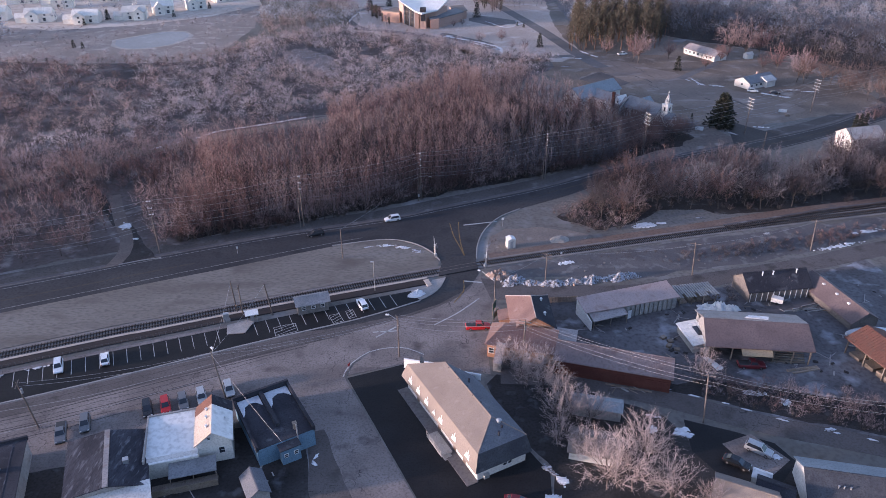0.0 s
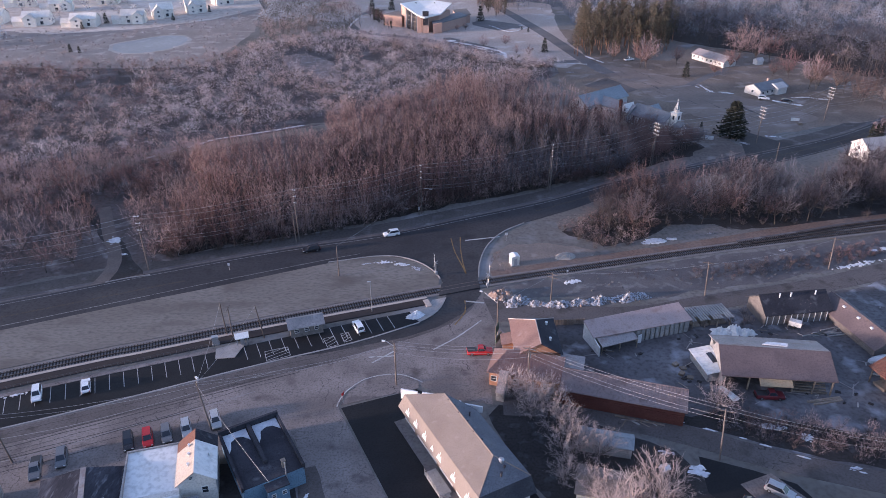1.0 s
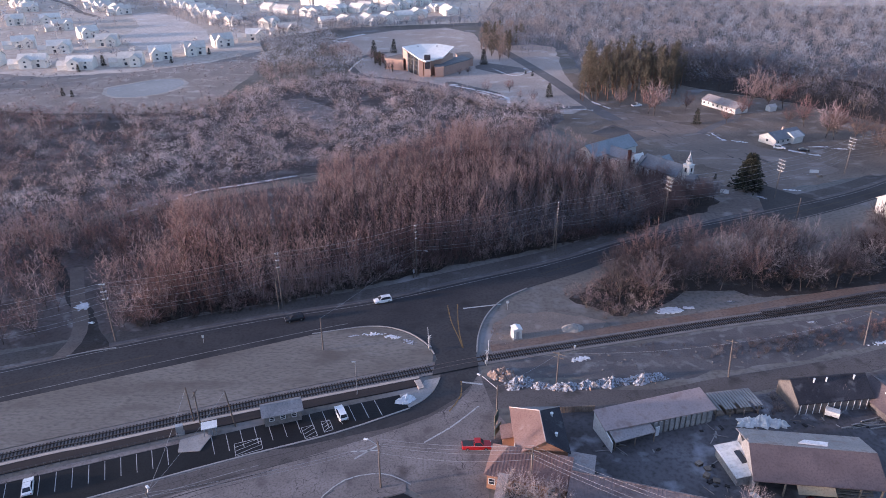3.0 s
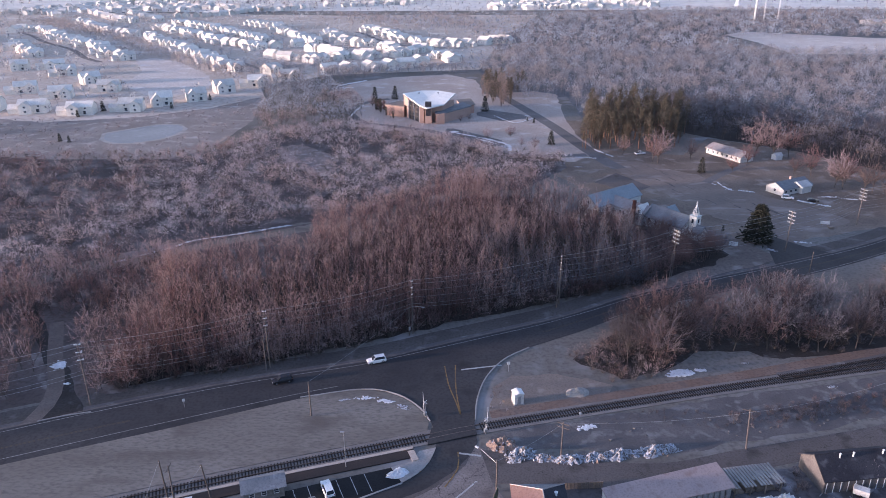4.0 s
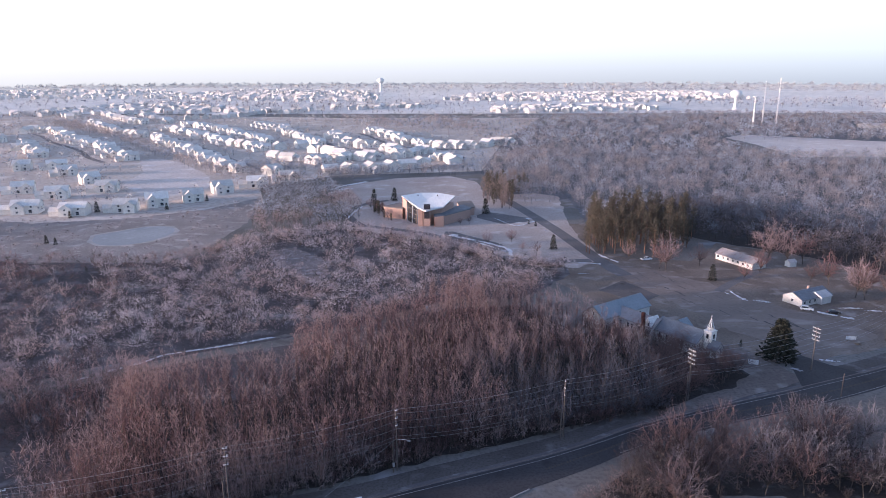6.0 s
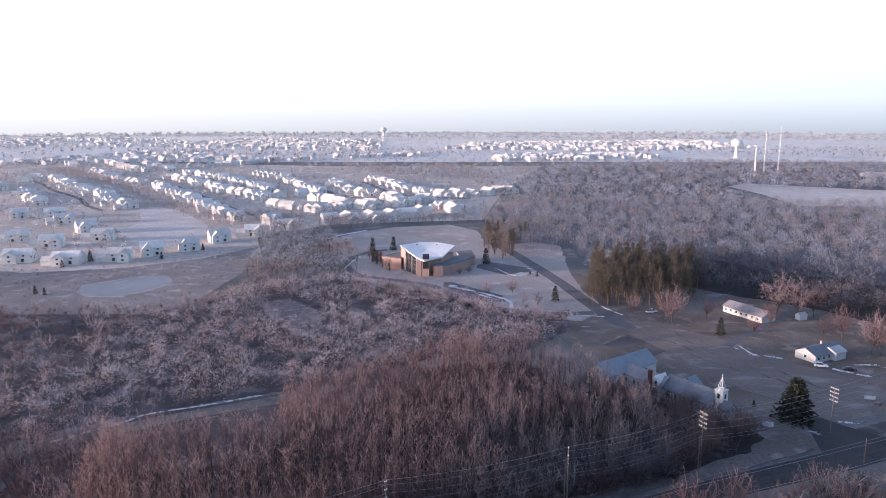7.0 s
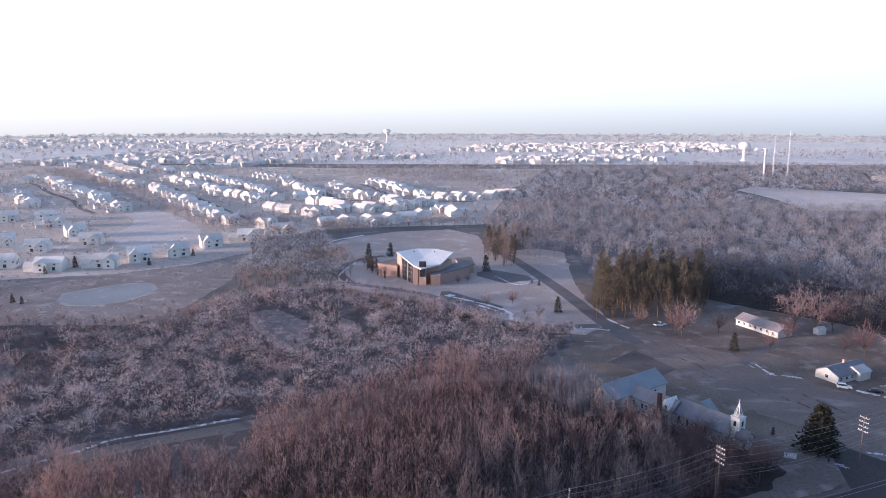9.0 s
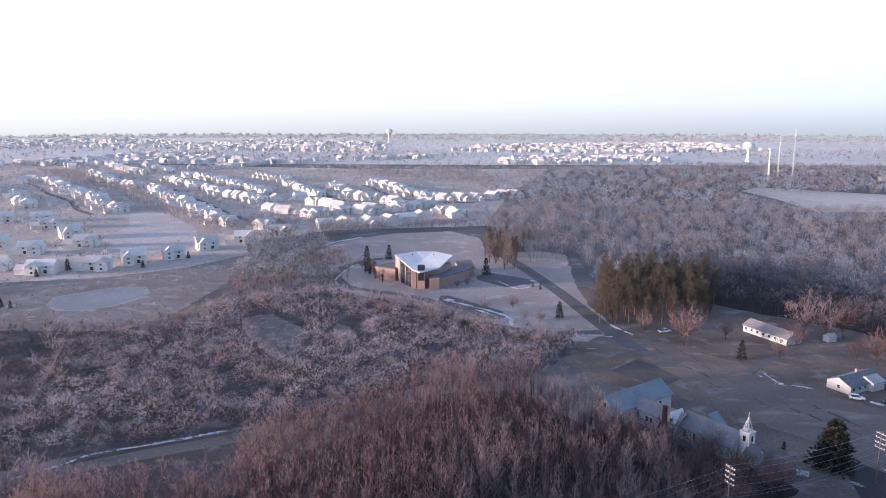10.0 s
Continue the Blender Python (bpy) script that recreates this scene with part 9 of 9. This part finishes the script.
for i, (x, y, rx, ry, r) in enumerate(((28.9, 136.2, 2.8, 0.9, 20), (-23.8, 145.8, 1.6, 0.5, 10), (-19.2, 146.6, 2.8, 0.7, 6), (-14.4, 145.4, 2.6, 0.8, -10), (-10.6, 143.2, 2.0, 0.8, -25), (57.5, 84.2, 2.6, 1.0, -14), (62.6, 81.6, 0.9, 1.6, 10), (36.0, 78.0, 1.4, 0.7, -20), (40.3, 73.6, 1.4, 1.6, 0), (34.8, 74.4, 1.2, 0.8, 30),
                                       (53.0, 70.2, 0.8, 1.8, 30), (54.6, 67.4, 1.8, 0.7, -40), (67.6, 62.9 + 11, 1.3, 0.5, 0), (14.4, 65.0, 2.0, 0.7, -40), (16.4, 62.4, 0.9, 1.6, 15), (14.2, 58.6, 1.4, 1.0, 0), (-14.9, 179.4, 1.3, 0.5, 20), (54.6, 157.2, 3.8, 1.6, 8), (60.0, 158.6, 1.6, 0.7, 0), (72, 161.6, 0.9, 0.5, 0), (104, 143.6, 9.0, 0.9, 16), (116, 152.0, 7.0, 0.8, 14), (88, 151.5, 1.2, 0.6, 0),
                                       (2.0, 409, 2.6, 1.4, -40), (18, 388, 12, 0.8, -52), (28.5, 375, 2.0, 3.0, 20), (46.8, 452, 2.2, 0.8, 0), (40, 441, 4.0, 0.5, 30), (54, 420, 3.0, 0.4, -70), (75.1, 365, 3.0, 0.5, -60), (64.5, 353.4, 2.2, 0.4, 0), (60.7, 335.7, 2.6, 0.7, 0), (114.6, 308, 1.6, 0.4, -60), (118.5, 300, 2.2, 0.4, -30), (123.5, 297, 1.0, 0.3, -20), (156, 290.5, 5, 0.7, 0), (163, 287.5, 4, 0.7, -10), (56, 357.6, 4.0, 0.4, -6), (-84, 556, 9, 3.0, 15), (34.5, 93.2 - 3.4, 1.8, 0.5, -18), (24.2, 93.0 - 1.8, 1.0, 0.5, 0), (-96, 160, 1.4, 2.6, 25), (-90, 152, 0.9, 0.5, 0), (108.5, 233.5, 2.4, 0.7, -50), (122, 240.5, 3.6, 0.7, -15), (-88.8, 94.6, 3.4, 0.5, 20), (-96, 91.8, 2, 0.5, 20))):
    snow_bits(x, y, rx, ry, r, 50 + i)
for i, (x, y) in enumerate(((27.4, 91.6), (40.6, 85.6), (45.5, 83.5), (51, 81.2), (54.2, 79.4), (60, 76.4), (68.5, 72.8), (74, 71.0))):
    heap("snow_patch", "narrow snow ridge along the street edge", "snow", x, y + 0.2, 0.7 + 0.25 * (i % 3), 0.2, 0.14, M_SNOW, -22, 100 + i, 0.9)

# ---- small things round the station and the crossing ----
fence = thing("platform_fence", "low dark metal fence along the platform", "fence")
pc = resample(PARK_FAR[1:5], 90)
pf = offset(pc, 2.0)
for i, (x, y) in enumerate(pf):
    part("post", Shape().box(x - 0.04, y - 0.04, 0.1, x + 0.04, y + 0.04, 1.15), M_BLACKMETAL, fence)
for z in (0.5, 1.1):
    s = Shape()
    for a, b in zip(pf, pf[1:]):
        s.tube((*a, z), (*b, z), 0.035, n=4, cap=False)
    part("rail", s, M_BLACKMETAL, fence)
pad = Shape().prism([(-53.0, 109.2), (-52.2, 105.8), (-48.2, 106.2), (-47.2, 110.6), (-49, 111.2)], -0.1, 0.2)
solid("station_pad", pad, M_CONC, "pale concrete pad beside the station lot", "pavement", kind="structure")
box = thing("ticket_kiosk", "small white-roofed ticket kiosk on the station pad", "kiosk", pose(-47.6, 111.0, 0, 0, 0, 18))
for x in (-1.1, 1.1):
    for y in (-0.6, 0.6):
        part("post", Shape().box(x - 0.06, y - 0.06, 0, x + 0.06, y + 0.06, 2.2), M_METAL, box)
part("roof", Shape().slab([(-1.5, -1.0, 2.3), (1.5, -1.0, 2.3), (1.5, 1.0, 2.5), (-1.5, 1.0, 2.5)], 0.15), M_TRIM, box)
part("machine", Shape().box(-0.4, -0.3, 0, 0.4, 0.3, 1.7), M_METAL, box)
cab = thing("control_cabinet", "grey steel control cabinet on a concrete base", "cabinet", pose(-53.6, 111.2, 0, 0, 0, 18))
part("base", Shape().box(-0.8, -0.6, 0, 0.8, 0.6, 0.3), M_CONC, cab)
part("body", Shape().box(-0.65, -0.45, 0.3, 0.65, 0.45, 2.1), M_METAL, cab)
part("door", Shape().box(-0.55, -0.5, 0.4, 0.55, -0.44, 2.0), M_METAL, cab)
hut = thing("signal_hut", "small white signal hut beside the track", "signal hut", pose(15.0, 145.2, 0, 0, 0, 14))
part("base", Shape().box(-1.2, -1.2, 0, 1.2, 1.2, 0.2), M_CONC, hut)
part("body", Shape().box(-1.05, -1.05, 0.2, 1.05, 1.05, 2.7), M_WHITE, hut)
part("roof", Shape().hexa([(-1.2, -1.2, 2.7), (1.2, -1.2, 2.7), (1.2, 1.2, 2.7), (-1.2, 1.2, 2.7), (-0.1, -1.2, 3.1), (0.1, -1.2, 3.1), (0.1, 1.2, 3.1), (-0.1, 1.2, 3.1)]), M_TRIM, hut)
part("door", Shape().box(-0.4, -1.1, 0.25, 0.4, -1.04, 2.2), M_METAL, hut)


def crossing_signal(x, y, rot):
    c = thing("crossing_signal", "railway crossing signal with white crossbuck and raised gate", "crossing signal", pose(x, y, 0, 0, 0, rot), "crossing signals")
    part("post", Shape().tube((0, 0, 0), (0, 0, 4.2), 0.09, n=8), M_METAL, c)
    for a in (45, -45):
        k = math.radians(a)
        part("crossbuck_board", Shape().hexa([(-0.62 * math.cos(k) - 0.08, -0.12, 3.8 - 0.62 * math.sin(k)), (-0.62 * math.cos(k) + 0.08, -0.12, 3.8 - 0.62 * math.sin(k)), (-0.62 * math.cos(k) + 0.08, -0.08, 3.8 - 0.62 * math.sin(k)), (-0.62 * math.cos(k) - 0.08, -0.08, 3.8 - 0.62 * math.sin(k)), (0.62 * math.cos(k) - 0.08, -0.12, 3.8 + 0.62 * math.sin(k)), (0.62 * math.cos(k) + 0.08, -0.12, 3.8 + 0.62 * math.sin(k)), (0.62 * math.cos(k) + 0.08, -0.08, 3.8 + 0.62 * math.sin(k)), (0.62 * math.cos(k) - 0.08, -0.08, 3.8 + 0.62 * math.sin(k))]), M_TRIM, c)
    for s in (-0.45, 0.45):
        part("signal_lamp", Shape().tube((s, -0.25, 2.8), (s, 0.0, 2.8), 0.22, n=12), M_BLACKMETAL, c)
    part("gate_arm", Shape().tube((0.3, 0.2, 1.1), (0.5, 0.2, 6.6), 0.06, 0.04, 6), M_TRIM, c)
    part("motor_box", Shape().box(-0.3, -0.25, 0.6, 0.3, 0.35, 1.3), M_METAL, c)


crossing_signal(-5.4, 139.6, 200)
crossing_signal(7.4, 133.8, 20)


def road_sign(x, y, rot, w, h, z, mat, label):
    s = thing("road_sign", label, "sign", pose(x, y, 0, 0, 0, rot))
    part("post", Shape().tube((0, 0, 0), (0, 0, z + h / 2), 0.05, n=6), M_METAL, s)
    part("panel", Shape().box(-w / 2, -0.08, z - h / 2, w / 2, -0.04, z + h / 2), mat, s)


M_SIGNRED = paint("red_sign_paint", (0.4, 0.02, 0.02), 0.5)
M_SIGNGREEN = paint("dark_green_sign_paint", (0.02, 0.06, 0.045), 0.5)
road_sign(13.9, 157.8, 190, 0.75, 0.75, 2.3, M_TRIM, "small stop sign seen from behind")
road_sign(-23.2, 91.8, 60, 0.75, 0.75, 2.2, M_SIGNRED, "red round sign at the motel corner")
road_sign(-59, 143, 200, 0.5, 0.7, 1.8, M_TRIM, "small white road sign on a post")
road_sign(28, 139.6, 10, 0.5, 0.6, 1.2, M_TRIM, "small white marker beside the track")
board = thing("billboard", "dark green board sign by the hall on two posts", "sign", pose(8.2, 113.0, 0, 0, 0, 70))
for x in (-0.9, 0.9):
    part("post", Shape().box(x - 0.08, -0.08, 0, x + 0.08, 0.08, 3.6), M_WOOD, board)
part("panel", Shape().box(-1.3, -0.15, 1.4, 1.3, -0.08, 3.5), M_SIGNGREEN, board)
sgn = thing("church_sign", "white church sign board on the lawn", "sign", pose(96.3, 236.3, 0, 0, 0, -20))
for x in (-1.2, 1.2):
    part("post", Shape().box(x - 0.08, -0.08, 0, x + 0.08, 0.08, 1.9), M_WOOD, sgn)
part("panel", Shape().box(-1.5, -0.16, 0.6, 1.5, -0.08, 2.1), M_TRIM, sgn)
sg2 = thing("lawn_sign", "low white sign on the lawn by the road", "sign", pose(137.4, 256.8, 0, 0, 0, -10))
for x in (-1.0, 1.0):
    part("post", Shape().box(x - 0.1, -0.1, 0, x + 0.1, 0.1, 1.5), M_WOOD, sg2)
part("panel", Shape().box(-1.6, -0.14, 0.7, 1.6, -0.02, 1.9), M_TRIM, sg2)
bench = thing("picnic_table", "weathered picnic table beside the lawn sign", "table", pose(138.5, 254.3, 0, 0, 0, 30))
part("tabletop", Shape().box(-1, -0.4, 0.7, 1, 0.4, 0.76), M_WOOD, bench)
for y in (-0.75, 0.75):
    part("bench_board", Shape().box(-1, y - 0.14, 0.42, 1, y + 0.14, 0.47), M_WOOD, bench)
for x in (-0.7, 0.7):
    part("leg", Shape().box(x - 0.05, -0.75, 0, x + 0.05, 0.75, 0.45).box(x - 0.05, -0.1, 0.4, x + 0.05, 0.1, 0.7), M_WOOD, bench)
# hatched no-parking bays
for bay in (((-42.2, 108.2), (-37.6, 109.9), (-36.4, 106.9), (-41.0, 104.8)), ((-30.2, 112.8), (-28.0, 113.7), (-26.6, 110.6), (-28.8, 109.6)), ((-26.6, 114.6), (-25.0, 115.2), (-23.8, 112.3), (-25.4, 111.5))):
    q = [Vector((*b, 0)) for b in bay]
    for i in range(4):
        a, b = q[i], q[(i + 1) % 4]
        line("bay_line", [tuple(a.xy), tuple(b.xy)], 0.12, M_LINE, 0.082, "white outline of a no-parking bay")
    for t in (0.3, 0.6, 0.9):
        a, b = q[0].lerp(q[3], t), q[1].lerp(q[2], max(0.0, t - 0.3))
        line("bay_stripe", [tuple(a.xy), tuple(b.xy)], 0.12, M_LINE, 0.082, "white hatch stripe of a no-parking bay")
# yard clutter
rs = np.random.RandomState(8)
for i, (x, y, a) in enumerate(((46.0, 101.4, 10), (45.2, 99.6, 50), (46.6, 98.4, -20), (44.8, 102.6, 30))):
    pl = thing("pallet_stack", "stack of weathered pallets in the yard", "pallets", pose(x, y, 0, 0, 0, a), "yard pallets")
    for k in range(3 + i % 2):
        part("deck", Shape().box(-0.6, -0.5, 0.16 * k + 0.1, 0.6, 0.5, 0.16 * k + 0.14), M_WOOD, pl)
        for u in (-0.5, 0, 0.5):
            part("bearer", Shape().box(u - 0.05, -0.5, 0.16 * k, u + 0.05, 0.5, 0.16 * k + 0.1), M_WOOD, pl)
for i, (x, y, rx, ry, h, r) in enumerate(((58.0, 114.2, 2.6, 1.4, 1.1, 10), (61.0, 114.4, 2.4, 1.6, 1.4, 0), (64.0, 113.6, 2.0, 1.2, 1.0, -10))):
    heap("tarpaulin_mound", "timber stack under a pale frosted tarpaulin", "tarp pile", x, y, rx, ry, h, M_ROOFPALE, r, 140 + i, 0.95)
for i in range(9):
    x, y = 78.5 + 6 * rs.rand(), 112.5 + 3 * rs.rand()
    bm_ = thing("steel_beam_pile", "pale beams lying in the yard", "beams", pose(x, y, 0, 0, 0, 8 + 10 * rs.rand()), "yard beams")
    part("beam", Shape().box(-3.2, -0.12, 0, 3.2, 0.12, 0.25), M_GREYWALL, bm_)
trailer = thing("trailer", "small pale box trailer in the yard", "trailer", pose(75.6, 116.2, 0, 0, 0, -30))
part("body", Shape().box(-1.3, -0.8, 0.5, 1.3, 0.8, 1.6), M_WHITE, trailer)
for y in (-0.8, 0.8):
    part("wheel", Shape().tube((0, y - 0.1, 0.3), (0, y + 0.1, 0.3), 0.3, n=12), M_TYRE, trailer)
tank = thing("covered_boat", "long shape under a white cover by the shed", "boat", pose(90.0, 103.6, 0, 0, 0, 6))
part("cover", loft([[(-4.6 + 1.15 * i, -1.0 * w, 0.0), (-4.6 + 1.15 * i, 1.0 * w, 0.0), (-4.6 + 1.15 * i, 0.9 * w, 1.0 * h), (-4.6 + 1.15 * i, 0, 1.5 * h), (-4.6 + 1.15 * i, -0.9 * w, 1.0 * h)] for i, (w, h) in enumerate(((0.4, 0.7), (0.8, 0.9), (1.0, 1.0), (1.1, 1.1), (1.1, 1.1), (1.1, 1.2), (1.0, 1.1), (0.9, 1.0), (0.7, 0.8)))]), M_SNOW, tank)
skiff = thing("pale_sheet_stack", "stack of pale roofing sheets on the ground", "sheets", pose(52.6, 93.6, 0, 0, 0, -70))
for k in range(4):
    part("sheet", Shape().block((0, 0.06 * k, 0.06 + 0.07 * k), (4.6, 1.1, 0.05), 3 * k), M_ROOFPALE, skiff)
fn = thing("board_fence", "low weathered board fence beside the street", "fence")
for i in range(12):
    x, y = 20.5 + i * 0.68, 117.3 + i * 0.05
    part("board", Shape().box(x, y, 0, x + 0.6, y + 0.06, 1.5), M_WOOD, fn)
for i, (x, y, a) in enumerate(((31, 86.8, -18), (35.5, 85.4, -17), (26, 89.6, -20))):
    pk = thing("timber_baulk", "old timber baulk lying by the red shed", "timber", pose(x, y, 0, 0, 0, a), "baulks")
    part("beam", Shape().box(-2.2, -0.14, 0, 2.2, 0.14, 0.26), M_WOOD, pk)
grove("yard_brush", scatter([(46, 83.6), (56, 79.6), (90, 68), (94, 76), (84, 80), (66, 85), (52, 89), (46, 87.5)], 1.7, 31, 0.9), BRUSH, (0.35, 0.85), [M_BARK] + [GREY[0], GREY[2], FROST[3]], "leafless brush along the street bank", "brush", seed=31)
grove("track_weeds", scatter([(60, 141), (84, 147), (112, 154.5), (112, 150), (86, 142), (62, 136)], 1.5, 32, 0.7, clump=0.0), BRUSH, (0.10, 0.28), [M_BARK, DEEP[1], GREY[2], DEEP[2]], "dry weeds on the gravel", "weeds", seed=32)
grove("shed_brush", scatter([(60.5, 116), (66.5, 117), (66, 123.5), (60, 122.5)], 1.6, 33, 0.8), BRUSH, (0.35, 0.6), [M_BARK] + BROWN, "tangled brush between the sheds", "brush", seed=33)
grove("verge_weeds", scatter([(-60, 122), (-20, 134), (-8, 136), (-8, 140), (-25, 140), (-60, 130)], 9, 34, 0.5), BRUSH, (0.08, 0.2), [M_BARK] + GREY, "scattered dry weeds on the verge", "weeds", seed=34)
grove("east_mound_brush", scatter([(8.6, 141), (15, 142), (14, 152), (9, 152)], 1.6, 35, 0.8), BRUSH, (0.12, 0.25), [M_BARK] + GREY, "dry weeds by the crossing", "weeds", seed=35)

# loose boards and scrap round the yard sheds
rq = np.random.RandomState(77)
SCRAP = [Shape().box(-1.4, -0.12, 0, 1.4, 0.12, 0.1).mesh("scrap_board", M_WOOD), Shape().box(-0.9, -0.2, 0, 0.9, 0.2, 0.16).mesh("scrap_board", M_GREYWALL), Shape().box(-0.6, -0.35, 0, 0.6, 0.35, 0.25).mesh("scrap_board", M_DARKYARD), Shape().box(-2.3, -0.1, 0, 2.3, 0.1, 0.14).mesh("scrap_board", M_ROOFTIN)]
for x0, y0, x1, y1, n in ((28, 105.4, 40, 108, 12), (42, 109, 60, 114, 22), (44, 96, 49, 104, 14), (54, 90.5, 76, 94.5, 20), (64, 112, 86, 117.5, 26), (76, 84, 80.5, 97, 16), (84, 98, 92, 106, 12), (88, 108, 104, 126, 24), (24, 86.5, 42, 84.5, 8), (-60, 55, -40, 61, 18), (-40, 62, -31, 66, 10)):
    for k in range(n * 2 // 3):
        ob = new("scrap_board", SCRAP[rq.randint(4)])
        ob.matrix_basis = pose(x0 + (x1 - x0) * rq.rand(), y0 + (y1 - y0) * rq.rand(), 0.04, 0, 0, 180 * rq.rand()) @ Matrix.Scale(0.4 + 0.5 * rq.rand(), 4)
        tagged(ob, "weathered scrap board lying on the ground", "board", "scrap boards")
notice = thing("notice_sign", "green notice board on posts beside the hall", "sign", pose(8.4, 110.6, 0, 0, 0, 60))
part("board", Shape().box(-1.3, -0.08, 0.9, 1.3, 0.08, 2.5), paint("green_sign_paint", (0.06, 0.10, 0.09)), notice)
for u in (-1.1, 1.1):
    part("post", Shape().box(u - 0.07, -0.07, 0, u + 0.07, 0.07, 2.6), M_POLE, notice)
for x, y, a, s in ((-13, 99.5, 40, 1.0), (-22, 66, -20, 1.2)):
    heap("snow_patch", "thin remnant of snow on the asphalt", "snow", -26.6, 68.6 if s > 1 else 66.9, 0.35, 0.8, 0.1, M_SNOW, a, 300 + int(a), 0.9)
SIDING_BRUSH = [(59, 136.2), (74, 138), (91, 140.6), (112, 147), (114, 153), (95.6, 149), (84, 146.4), (72.3, 142.4), (61, 141.6)]
grove("siding_brush", scatter(SIDING_BRUSH, 1.7, 133, 0.8), BRUSH, (0.22, 0.52), [M_BARK, DEEP[2], GREY[2], DEEP[1], RED[0], GREY[2]], "low leafless brush beside the siding", "brush", seed=133)
grove("siding_clods", scatter([(38, 139), (44.8, 137.2), (59, 135), (61, 140.4), (48.5, 142.2), (39.9, 142.4)], 1.4, 134, 0.7), BRUSH, (0.1, 0.24), [M_BARK, DEEP[0], DEEP[2], DEEP[1]], "dead grass tufts beside the siding", "weeds", seed=134)
stones = Shape()
ro = np.random.RandomState(91)
for x, y in scatter([(9, 131.5), (40, 127.6), (60, 132), (90, 139.5), (122, 150), (150, 158.6), (150, 163), (113, 157), (70, 148), (38, 140.6), (10, 134)], 1.3, 92, 0.6):
    if noise.noise((x * 0.16, y * 0.16, 5.0)) < 0.12:
        continue
    q = 0.06 + 0.2 * ro.rand() ** 3
    stones.block((x, y, 0.03 + q * 0.4), (q * 2, q * 1.4, q * 1.2), 180 * ro.rand())
solid("ground_stones", stones, surface("strewn_stones", (0.1, 0.094, 0.094), (0.17, 0.163, 0.163), 0.4, 3, island=0.3, bump=0.2), "stones and clods strewn over bare ground", "stones", kind="stuff")
